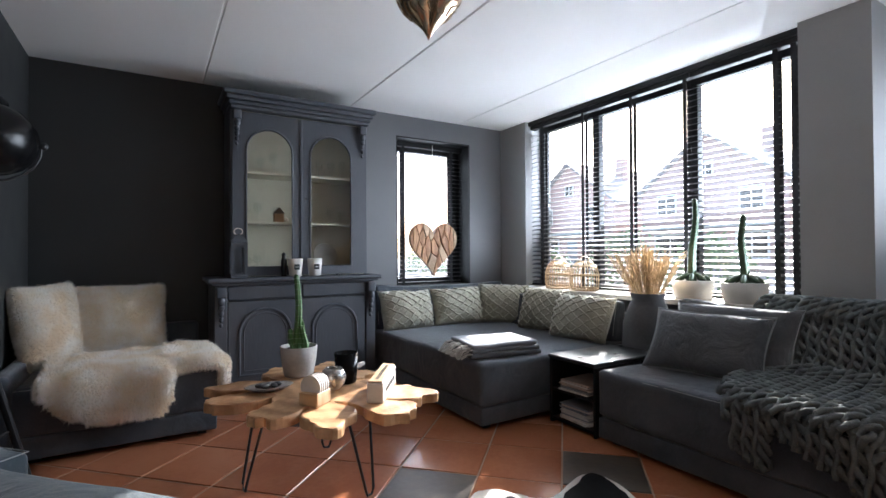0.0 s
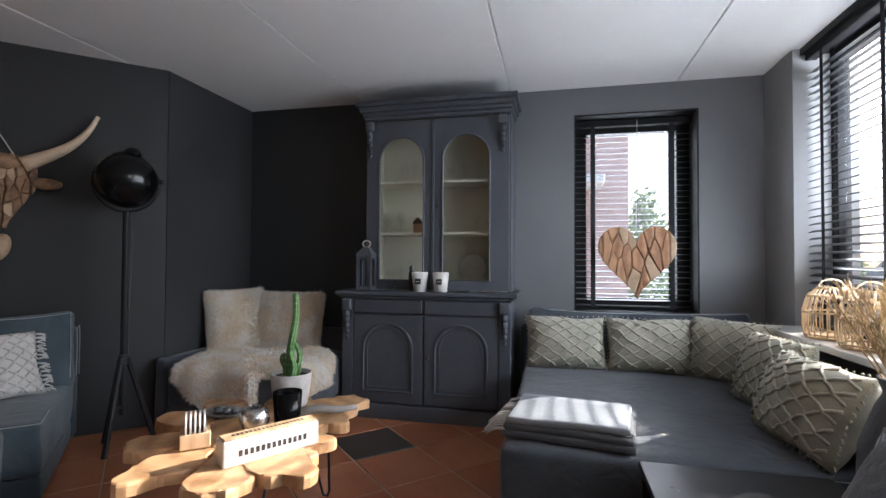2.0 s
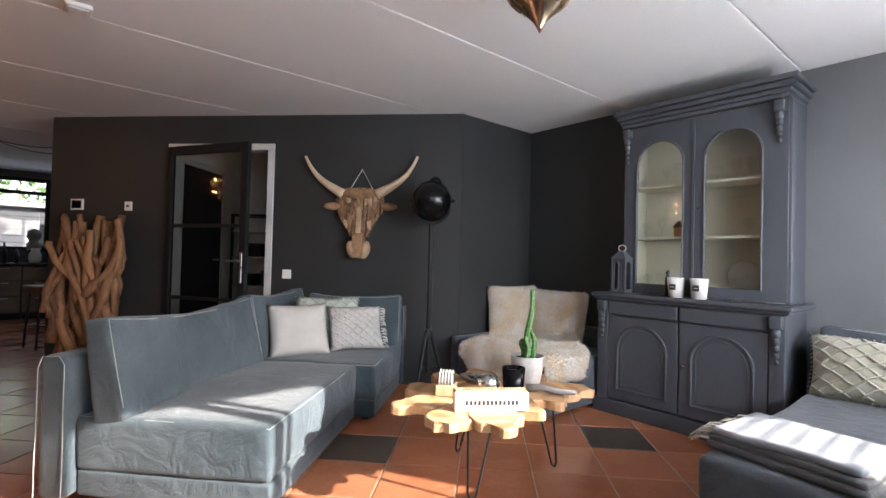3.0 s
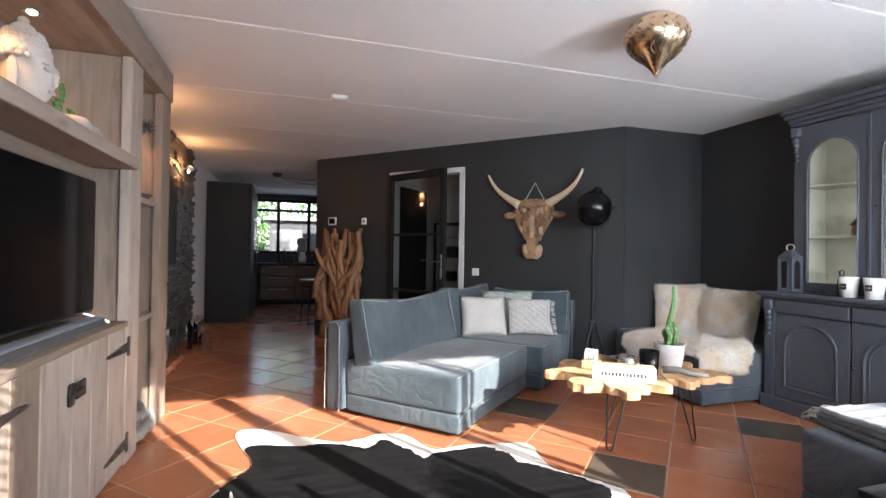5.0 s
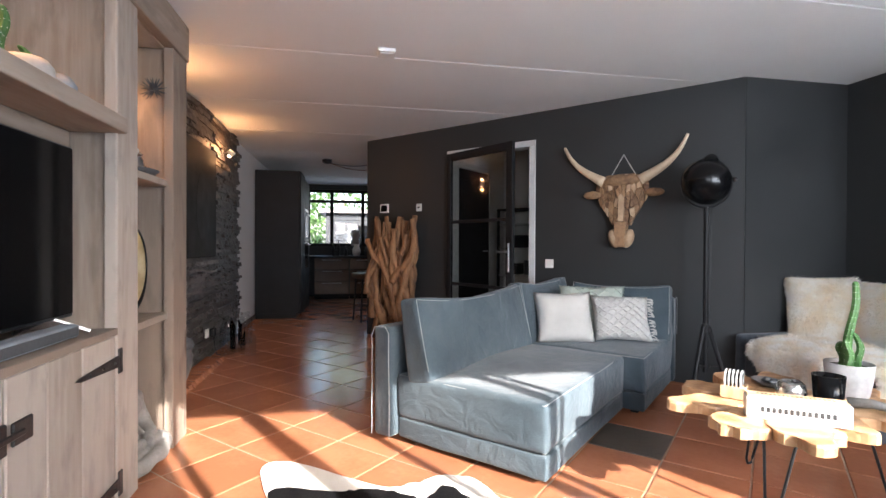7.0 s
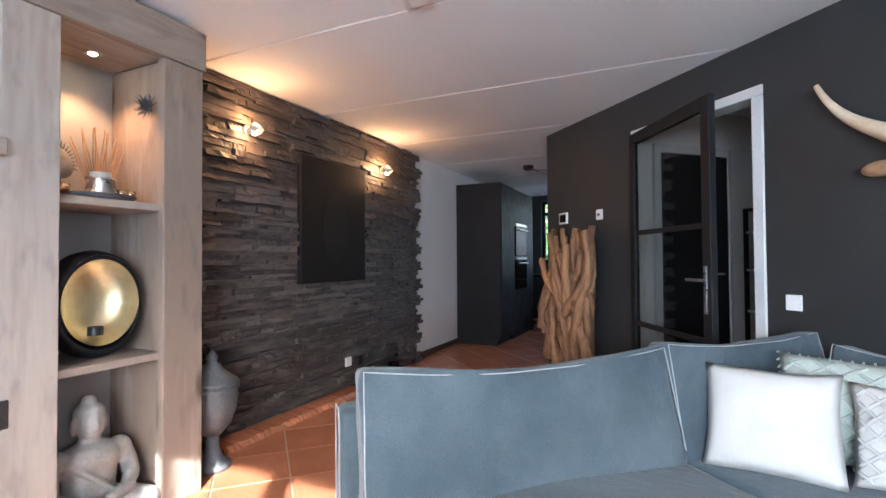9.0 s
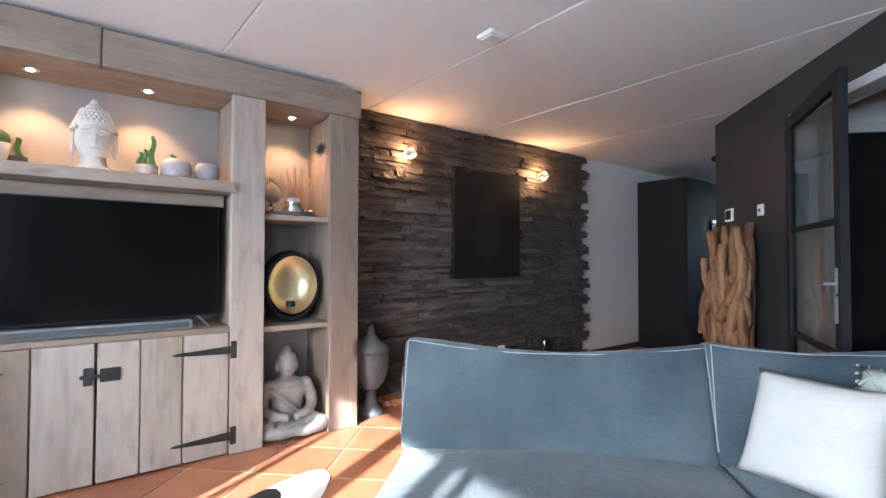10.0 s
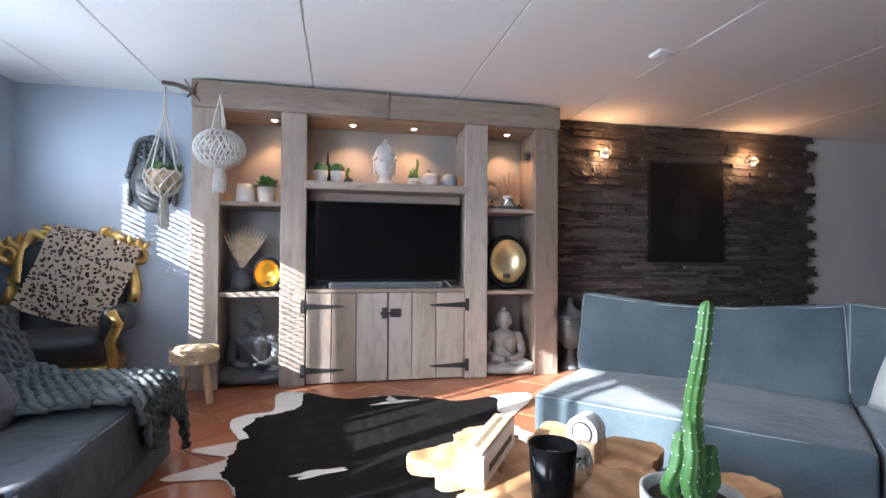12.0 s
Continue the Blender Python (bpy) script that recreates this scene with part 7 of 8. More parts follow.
def leaf_clump(parent, z, r, n, seed, length=0.05):
    rng = random.Random(seed)
    b = bmesh.new()
    for k in range(n):
        a, e = rng.uniform(0, 2 * math.pi), rng.uniform(0.1, 1.4)
        d = Vector((math.cos(a) * math.cos(e), math.sin(a) * math.cos(e), math.sin(e)))
        p = Vector((d.x * r * 0.5, d.y * r * 0.5, z + d.z * r * 0.3))
        t = p + d * length * rng.uniform(0.6, 1.3)
        s = d.cross(Vector((0, 0, 1)))
        s = (s.normalized() if s.length > 0.1 else Vector((1, 0, 0))) * length * 0.28
        m = p.lerp(t, 0.5) + Vector((0, 0, 0.006))
        v = [b.verts.new(q) for q in (p, m + s, t, m - s)]
        b.faces.new(v)
    part("foliage", b, M_LEAF, parent, "small green leaves")


def niche_pots():
    def P(x, z, prof, mt, label, y=-0.80):
        return pot("plant_pot", label, pose(x, y, z), prof, mt, "niche plant pots")
    leafy = P(1.90, 1.456, hollow(0.065, 0.075, 0.13), M_TERRAPOT, "pale terracotta pot with a green leafy plant on a niche shelf")
    leaf_clump(leafy, 0.12, 0.09, 120, 3, 0.075)
    w = P(2.06, 1.456, hollow(0.075, 0.068, 0.15), M_WHITEPOT, "white speckled pot on a niche shelf")
    for x, s in ((1.475, 1), (1.335, 2)):
        c = P(x, 1.631, hollow(0.045, 0.062, 0.11), M_WHITEPOT, "white pot with a round green cactus on the lit shelf")
        part("cactus_ball", lathe([(0.0, 0.085), (0.045, 0.095), (0.058, 0.125), (0.05, 0.16), (0.025, 0.18), (0, 0.185)], 40, lobes=10, depth=0.07), M_CACTUS, c, smooth=True)
    dk = P(1.25, 1.631, hollow(0.035, 0.042, 0.06), M_DVASE, "small dark pot with a little cactus on the lit shelf", -0.86)
    cactus_column(dk, 0, 0, 0.04, 0.12, 0.02, 3, 0.02, 6)
    bt = thing("bottle", "slim dark bottle behind the cactus pots", "bottle", pose(1.42, -0.95, 1.631))
    part("body", lathe([(0, 0), (0.028, 0), (0.03, 0.17), (0.010, 0.22), (0.010, 0.30), (0, 0.30)], 14), M_BLACK, bt, smooth=True)
    c3 = P(0.685, 1.631, hollow(0.05, 0.058, 0.075), M_TERRAPOT, "low pot with three finger cacti on the lit shelf")
    for x, h in ((-0.025, 0.20), (0.012, 0.12), (0.035, 0.10)):
        cactus_column(c3, x, 0.0, 0.05, h, 0.019, 4, 0.0, 6)
    c4 = P(0.535, 1.631, [(0, 0), (0.06, 0), (0.082, 0.05), (0.08, 0.10), (0.06, 0.125), (0.054, 0.125), (0.07, 0.09), (0, 0.09)], M_GREYPOT, "round pale pot with a small cactus on the lit shelf")
    cactus_column(c4, 0.02, 0, 0.09, 0.07, 0.022, 5, 0.0, 6)
    P(0.37, 1.631, [(0, 0), (0.045, 0), (0.072, 0.05), (0.07, 0.09), (0.05, 0.12), (0.044, 0.12), (0.06, 0.08), (0, 0.08)], M_BLUEPOT, "round blue-grey pot on the lit shelf")


niche_pots()


def oval_holder(x, y, z, s, inner, label, name="tealight_holder"):
    ob = thing(name, label, "candle holder", pose(x, y, z))
    n = 40
    b = bmesh.new()
    rows = []
    for r, yy in ((0.80, -0.085), (0.98, -0.05), (1.0, 0.0), (0.96, 0.05), (0.88, 0.075), (0.83, 0.07)):
        rows.append([b.verts.new((0.205 * s * r * math.cos(2 * math.pi * k / n), yy * s, 0.25 * s + 0.25 * s * r * math.sin(2 * math.pi * k / n))) for k in range(n)])
    for p, q in zip(rows, rows[1:]):
        for k in range(n):
            b.faces.new((p[k], p[(k + 1) % n], q[(k + 1) % n], q[k]))
    b.faces.new(rows[0])
    bmesh.ops.recalc_face_normals(b, faces=b.faces[:])
    part("shell", b, M_BLACKM, ob, "matt black outer shell", True)
    g = bmesh.new()
    rows = []
    for r, yy in ((0.835, 0.071), (0.80, 0.03), (0.66, -0.03), (0.42, -0.06), (0.02, -0.068)):
        rows.append([g.verts.new((0.205 * s * r * math.cos(2 * math.pi * k / n), yy * s, 0.27 * s + 0.25 * s * r * math.sin(2 * math.pi * k / n))) for k in range(n)])
    for p, q in zip(rows, rows[1:]):
        for k in range(n):
            g.faces.new((p[k], p[(k + 1) % n], q[(k + 1) % n], q[k]))
    g.faces.new(rows[-1])
    part("bowl", g, inner, ob, "gleaming metallic inner bowl", True)
    part("tealight", lathe([(0, 0), (0.032 * s, 0), (0.032 * s, 0.04 * s), (0.026 * s, 0.035 * s), (0, 0.035 * s)], 18, m=Matrix.Translation((0.0, 0.02 * s, 0.105 * s))), M_BLACK, ob)


oval_holder(-0.165, -0.82, 0.741, 0.98, M_GOLDIN, "big black oval tealight holder with a champagne gold bowl")
oval_holder(1.885, -0.80, 0.741, 0.56, M_AMBER, "black oval tealight holder with a glowing amber bowl")


def niche_things():
    d = thing("vase", "dark brown glass vase with dried fan leaves in the niche", "vase", pose(2.09, -0.83, 0.741))
    part("vase_body", lathe([(0, 0), (0.06, 0), (0.08, 0.06), (0.075, 0.13), (0.05, 0.17), (0.055, 0.19), (0.05, 0.19), (0.045, 0.16), (0, 0.15)], 24), M_DVASE, d, smooth=True)
    f = bmesh.new()
    for k in range(13):
        a = radians(-35 + 70 * k / 12)
        tip = Vector((0.30 * math.sin(a) - 0.03, 0.02 * math.cos(k), 0.19 + 0.34 * math.cos(a)))
        s = Vector((math.cos(a), 0, -math.sin(a))) * 0.012
        base = Vector((0, 0, 0.17))
        m = base.lerp(tip, 0.7)
        v = [f.verts.new(p) for p in (base, m + s, tip, m - s)]
        f.faces.new(v)
    part("fan_leaf", f, M_RATTAN, d, "dried palm fan")
    t = thing("tray", "dark round tray holding a metal lantern and candles", "tray", pose(-0.15, -0.80, 1.456))
    part("dish", lathe([(0, 0), (0.15, 0), (0.17, 0.02), (0.165, 0.022), (0.145, 0.008), (0, 0.008)], 28), M_DVASE, t, smooth=True)
    c = thing("candle_pot", "silver mercury-glass candle pot on the tray", "candle", pose(-0.16, -0.76, 1.465))
    part("body", lathe([(0, 0), (0.05, 0), (0.062, 0.03), (0.055, 0.08), (0.06, 0.09), (0.05, 0.09), (0, 0.085)], 20), M_SILVER, c, smooth=True)
    part("wax", lathe([(0, 0.086), (0.042, 0.086), (0.042, 0.115), (0, 0.118)], 18), M_CREAM, c)
    g = thing("singing_bowl_stand", "round metal disc ornament with a spiked rim", "ornament", pose(-0.06, -0.90, 1.465, 0, 0, 15))
    part("disc", lathe([(0, -0.012), (0.06, -0.012), (0.075, 0), (0.06, 0.014), (0.02, 0.02), (0, 0.02)], 24, m=pose(0, 0, 0.16, -80, 0, 0)), M_STATUE, g, smooth=True)
    part("stand", tube([(0, 0, 0), (0, 0, 0.09)], 0.012, 8), M_BLACK, g)
    sp = bmesh.new()
    for k in range(22):
        a = math.pi * (k / 21) * 1.1 - 0.2
        tube([(0.08 * math.cos(a), -0.02, 0.16 + 0.08 * math.sin(a)), (0.125 * math.cos(a), -0.03, 0.16 + 0.12 * math.sin(a))], 0.005, 4, sp, r_end=0.001)
    part("spiked_rim", sp, M_BLACK, g)
    for x in (-0.28, -0.24, 0.0):
        b = thing("tealight", "small glass tealight on the dark tray", "candle", pose(x, -0.74, 1.478), "tray tealights")
        part("cup", lathe([(0, 0), (0.022, 0), (0.025, 0.03), (0.02, 0.03), (0, 0.012)], 14), M_COPPER, b, smooth=True)
    cl = thing("dried_flower", "dark dried flower head pinned to the niche post", "dried flower", pose(-0.355, -0.72, 1.93))
    rng = random.Random(4)
    q = bmesh.new()
    for k in range(60):
        v = Vector((abs(rng.gauss(0, 1)) + 0.1, rng.gauss(0, 1), rng.gauss(0, 1))).normalized()
        tube([v * 0.012, v * rng.uniform(0.04, 0.075)], 0.005, 4, q, r_end=0.001)
    part("petals", q, M_DVASE, cl)
    dr = thing("coral_fan", "pale orange dried coral fan standing in the niche", "dried flower", pose(-0.27, -0.97, 1.456))
    q = bmesh.new()
    for k in range(15):
        a = radians(-50 + 100 * k / 14)
        tube([(0, 0, 0), (0.10 * math.sin(a), 0, 0.17 * math.cos(a) + 0.05), (0.16 * math.sin(a) + 0.02 * math.sin(k * 2), 0, 0.26 * math.cos(a) + 0.12)], 0.004, 4, q, r_end=0.002)
    tagged(part("coral", q, M_HEARTW, dr), kind="stuff")


niche_things()


def urn():
    ob = thing("garden_urn", "grey stone lidded urn standing beside the slate wall", "urn", pose(-0.79, -0.80, 0))
    part("foot", lathe([(0, 0), (0.10, 0), (0.10, 0.03), (0.06, 0.06), (0.038, 0.12), (0.04, 0.19), (0, 0.19)], 28), M_STATUED, ob, smooth=True)
    part("bowl", lathe([(0.0, 0.191), (0.05, 0.192), (0.10, 0.25), (0.13, 0.33), (0.14, 0.41), (0.13, 0.44), (0.145, 0.455), (0.145, 0.47), (0, 0.47)], 32), M_STATUED, ob, smooth=True)
    part("lid", lathe([(0.0, 0.471), (0.15, 0.472), (0.135, 0.50), (0.08, 0.54), (0.05, 0.57), (0.05, 0.58), (0.025, 0.60), (0.03, 0.63), (0.012, 0.66), (0, 0.67)], 32), M_STATUED, ob, smooth=True)


urn()
for k, (x, y, h) in enumerate(((-2.68, -0.90, 0.38), (-2.85, -0.84, 0.40), (-3.02, -0.91, 0.33), (-3.20, -0.84, 0.36), (-2.66, -0.70, 0.24))):
    b = thing("glass_jar", "tall clear glass jar standing on the floor by the slate", "jar", pose(x, y, 0), "clear floor jars")
    part("body", lathe([(0, 0), (0.07, 0), (0.075, 0.02), (0.075, h * 0.75), (0.045, h * 0.9), (0.05, h), (0.046, h), (0.04, h * 0.9), (0.07, h * 0.74), (0.07, 0.015), (0, 0.012)], 20), M_CLEAR, b, smooth=True)


# ---- armchair corner ----
def leopard():
    m = bpy.data.materials.new("leopard_print_fleece")
    m.use_nodes = True
    t = m.node_tree
    b = t.nodes["Principled BSDF"]
    tc = t.nodes.new("ShaderNodeTexCoord")
    nz = t.nodes.new("ShaderNodeTexNoise")
    nz.inputs["Scale"].default_value = 22
    mixv = t.nodes.new("ShaderNodeMixRGB")
    mixv.inputs[0].default_value = 0.03
    vo = t.nodes.new("ShaderNodeTexVoronoi")
    vo.inputs["Scale"].default_value = 36
    t.links.new(tc.outputs["Object"], nz.inputs["Vector"])
    t.links.new(tc.outputs["Object"], mixv.inputs[1])
    t.links.new(nz.outputs["Color"], mixv.inputs[2])
    t.links.new(mixv.outputs[0], vo.inputs["Vector"])
    r = t.nodes.new("ShaderNodeValToRGB")
    e = r.color_ramp.elements
    e[0].position, e[0].color = 0.0, (0.40, 0.23, 0.13, 1)
    e[1].position, e[1].color = 0.62, (0.86, 0.72, 0.57, 1)
    for pos, col in ((0.16, (0.42, 0.25, 0.15, 1)), (0.21, (0.03, 0.018, 0.013, 1)), (0.40, (0.03, 0.018, 0.013, 1)), (0.45, (0.84, 0.70, 0.55, 1))):
        k = e.new(pos)
        k.color = col
    t.links.new(vo.outputs["Distance"], r.inputs[0])
    t.links.new(r.outputs[0], b.inputs["Base Color"])
    b.inputs["Roughness"].default_value = 0.9
    return m


M_LEO = leopard()


def baroque_chair():
    ob = thing("armchair", "baroque armchair of carved gold wood and black leather in the corner", "armchair", pose(3.27, -0.62, 0, 0, 0, 192))
    # front of the chair faces -y of its own frame
    part("seat", soft_box(-0.33, 0.33, -0.34, 0.28, 0.26, 0.46, 0.06, 0.008, 61, 8, 0.03), M_LEATHER, ob, smooth=True)
    part("seat_rail", soft_box(-0.36, 0.36, -0.38, 0.30, 0.17, 0.27, 0.03, 0.006, 62, 8), M_GOLD, ob, "carved gold seat rail", True)
    bk = soft_box(-0.34, 0.34, 0.24, 0.36, 0.42, 1.10, 0.05, 0.012, 63, 9)
    for v in bk.verts:
        v.co.y += (v.co.z - 0.42) * 0.18
        v.co.z += 0.07 * (1 - (v.co.x / 0.34) ** 2) * max(0, (v.co.z - 0.8) / 0.3)
    part("back_pad", bk, M_LEATHER, ob, smooth=True)
    crest = []
    for k in range(31):
        a = math.pi * k / 30
        crest.append((0.40 * math.cos(a) * (1 + 0.05 * math.sin(6 * a)), 0.30 + 0.18 * (0.62 * min(1, math.sin(a) * 1.6)), 0.62 + 0.55 * min(1, math.sin(a) * 1.35) + 0.03 * math.cos(8 * a)))
    part("crest_rail", tube(crest, 0.042, 10), M_GOLD, ob, "carved gold back frame", True)
    for sx in (-1, 1):
        for cx, cz, r0, turns, thick in ((0.42, 1.03, 0.085, 1.6, 0.034), (0.39, 0.84, 0.05, 1.4, 0.024), (0.20, 1.19, 0.05, 1.4, 0.022)):
            curl = []
            for k in range(25):
                a, r = 2 * math.pi * turns * k / 24 + 1.2, r0 * (1 - 0.75 * k / 24)
                curl.append((sx * (cx + r * math.cos(a)), 0.40 - 0.02 * k / 24, cz + r * math.sin(a)))
            part("scroll", tube(curl, thick, 9, r_end=thick * 0.5), M_GOLD, ob, "carved gold scroll", True)
        for k in range(4):
            part("acanthus_leaf", ball(1.0, pose(sx * (0.47 - 0.055 * k), 0.385, 1.10 + 0.022 * k, 0, sx * (35 - 22 * k), 0) @ Matrix.Diagonal((0.022, 0.026, 0.052, 1)), 10, 8), M_GOLD, ob, "carved gold leaf", True)
        for row in range(2):
            for k in range(3):
                part("button", ball(0.012, Matrix.Translation((sx * (0.10 + 0.13 * row), 0.235 + 0.03 * k, 0.62 + 0.16 * k)), 8, 6), M_LEATHER, ob)
        part("arm_pad", soft_box(sx * 0.36 - 0.075, sx * 0.36 + 0.075, -0.34, 0.26, 0.45, 0.66, 0.07, 0.01, 64, 8), M_LEATHER, ob, smooth=True)
        part("arm_front", tube([(sx * 0.37, -0.37, 0.64), (sx * 0.42, -0.40, 0.56), (sx * 0.37, -0.38, 0.44), (sx * 0.40, -0.39, 0.30), (sx * 0.37, -0.37, 0.20)], 0.035, 10), M_GOLD, ob, "carved gold arm scroll", True)
        part("front_leg", tube([(sx * 0.33, -0.34, 0.18), (sx * 0.37, -0.39, 0.11), (sx * 0.34, -0.36, 0.04), (sx * 0.36, -0.39, 0.012)], 0.034, 10, r_end=0.02), M_GOLD, ob, "carved gold cabriole leg", True)
        part("back_leg", tube([(sx * 0.31, 0.27, 0.2), (sx * 0.33, 0.33, 0.012)], 0.026, 8), M_GOLD, ob, "carved gold leg")
    bl = thing("leopard_blanket", "leopard print fleece blanket spread askew over the gold armchair's back", "blanket", pose(3.27, -0.62, 0, 0, 0, 192))
    b = bmesh.new()
    n, turn = 20, radians(-20)
    rows = []
    for i in range(n + 1):
        row = []
        for k in range(n + 1):
            u, v = 0.62 * (k / n - 0.5), 0.70 * (0.5 - i / n)
            x, z = 0.05 + u * math.cos(turn) - v * math.sin(turn), 0.86 + u * math.sin(turn) + v * math.cos(turn)
            y = 0.185 + (z - 0.42) * 0.18 + max(0.0, z - 1.19) * 0.9 + 0.012 * math.sin(9 * x + 5 * z)
            z -= max(0.0, z - 1.19) * 0.25
            if z < 0.50:
                y, z = y - (0.50 - z) * 0.9, 0.50 - (0.50 - z) * 0.2
            row.append(b.verts.new(Vector((x, y, z)) + noise.noise_vector(Vector((x * 5, y * 4, z * 5))) * 0.016))
        rows.append(row)
    for p, q in zip(rows, rows[1:]):
        for k in range(n):
            b.faces.new((p[k], p[k + 1], q[k + 1], q[k]))
    bmesh.ops.solidify(b, geom=b.faces[:], thickness=0.012)
    part("fleece", b, M_LEO, bl, smooth=True)


baroque_chair()


def woven_stool():
    ob = thing("stool", "small stool with a woven rush seat and round wooden legs", "stool", pose(2.30, -0.33, 0, 0, 0, 15))
    part("seat", lathe([(0, 0.28), (0.13, 0.28), (0.148, 0.31), (0.148, 0.365), (0.125, 0.39), (0, 0.395)], 28), M_RATTAN, ob, "woven rush seat", True)
    for k in range(9):
        z = 0.292 + 0.011 * k
        r = 0.150 + 0.004 * math.sin(k)
        part("woven_strand", tube([((r + 0.004 * math.sin(14 * a + k * math.pi)) * math.cos(a), (r + 0.004 * math.sin(14 * a + k * math.pi)) * math.sin(a), z) for a in (2 * math.pi * i / 56 for i in range(56))], 0.006, 4, closed=True), M_RATTAN, ob)
    for k in range(4):
        a = math.pi / 4 + math.pi / 2 * k
        part("leg", tube([(0.09 * math.cos(a), 0.09 * math.sin(a), 0.285), (0.14 * math.cos(a), 0.14 * math.sin(a), 0.005)], 0.024, 10), M_LTWOOD, ob)


woven_stool()


def net(bm, rings, n, r):
    """Diamond knotted netting between rings of (radius, height)."""
    for (r0, z0, o0), (r1, z1, o1) in zip(rings, rings[1:]):
        for k in range(n):
            for d in (0.5, -0.5):
                a, b = 2 * math.pi * (k + o0) / n, 2 * math.pi * (k + o0 + d) / n
                tube([(r0 * math.cos(a), r0 * math.sin(a), z0), ((r0 + r1) / 2 * 1.01 * math.cos((a + b) / 2), (r0 + r1) / 2 * 1.01 * math.sin((a + b) / 2), (z0 + z1) / 2), (r1 * math.cos(b), r1 * math.sin(b), z1)], r, 4, bm)


def tassel(bm, z0, z1, r, n, seed):
    rng = random.Random(seed)
    for k in range(n):
        a, q = rng.uniform(0, 2 * math.pi), r * math.sqrt(rng.random())
        tube([(q * 0.5 * math.cos(a), q * 0.5 * math.sin(a), z0), (q * math.cos(a), q * math.sin(a), (z0 + z1) / 2), (q * math.cos(a + 0.2), q * math.sin(a + 0.2), z1 + rng.uniform(-0.02, 0.02))], 0.005, 4, bm)


def macrame_globe():
    ob = thing("macrame_lantern", "round white macrame globe with a long tassel hanging from the beam", "macrame", pose(2.17, -0.40, 0))
    c, R = 1.80, 0.155
    rings = []
    for k in range(9):
        a = math.pi * (0.08 + 0.84 * k / 8)
        rings.append((R * 1.12 * math.sin(a), c + R * 0.92 * math.cos(a), 0.5 * (k % 2)))
    b = bmesh.new()
    net(b, rings, 24, 0.0072)
    part("netting", b, M_COTTON, ob, "diamond-knotted white cord")
    for k in range(3):
        a = 2 * math.pi * k / 3
        part("hanging_cord", tube([(0.06 * math.cos(a), 0.06 * math.sin(a), c + 0.14), (0, 0, 2.20), (0, -0.215, 2.30)], 0.006, 5), M_COTTON, ob)
    t = bmesh.new()
    tassel(t, c - 0.12, 1.50, 0.045, 40, 2)
    tassel(t, c - 0.12, 1.54, 0.05, 10, 5)
    part("tassel", t, M_COTTON, ob, "long white cord tassel")


macrame_globe()


def macrame_hanger():
    ob = thing("macrame_planter", "white macrame hanger with a green plant in a woven basket", "plant hanger", pose(2.64, -0.72, 0))
    z = 1.55
    part("bowl", lathe([(0, z - 0.02), (0.07, z - 0.02), (0.115, z + 0.04), (0.13, z + 0.12), (0.12, z + 0.12), (0.10, z + 0.04), (0, z)], 24), M_RATTAN, ob, "woven bowl", True)
    b = bmesh.new()
    net(b, [(0.135, z + 0.13, 0), (0.138, z + 0.08, 0.5), (0.128, z + 0.03, 0), (0.09, z - 0.03, 0.5), (0.03, z - 0.07, 0)], 10, 0.006)
    part("netting", b, M_COTTON, ob, "diamond-knotted white cord")
    for k in range(5):
        a = 2 * math.pi * k / 5
        part("hanging_cord", tube([(0.135 * math.cos(a), 0.135 * math.sin(a), z + 0.13), (0.012 * math.cos(a), 0.012 * math.sin(a), 2.10), (0, 0, 2.335)], 0.006, 5), M_COTTON, ob)
    t = bmesh.new()
    tassel(t, z - 0.06, 1.24, 0.04, 40, 3)
    part("tassel", t, M_COTTON, ob, "long cream cord tassel")
    rng = random.Random(3)
    g = bmesh.new()
    for k in range(260):
        a, q = rng.uniform(0, 2 * math.pi), 0.12 * math.sqrt(rng.random())
        p = Vector((q * math.cos(a), q * math.sin(a), z + 0.10))
        d = Vector((rng.uniform(-0.35, 0.35), rng.uniform(-0.35, 0.35), 1)) * rng.uniform(0.06, 0.10)
        tube([p, p + d], 0.003, 3, g, r_end=0.001)
    part("grass_plant", g, M_LEAF, ob, "short green grassy plant")


macrame_hanger()
br = thing("branch", "dark bare branch fixed below the ceiling holding the plant hanger", "branch")
part("stem", tube([(2.66, -0.72, 2.362), (2.55, -0.70, 2.345), (2.45, -0.66, 2.30), (2.40, -0.615, 2.26)], 0.016, 8, r_end=0.02), M_WOODK, br, smooth=True)
for p in ((2.47, -0.60, 2.36), (2.37, -0.57, 2.34), (2.36, -0.60, 2.20), (2.45, -0.59, 2.22)):
    part("twig", tube([(2.42, -0.63, 2.275), p], 0.011, 6, r_end=0.005), M_WOODK, br)


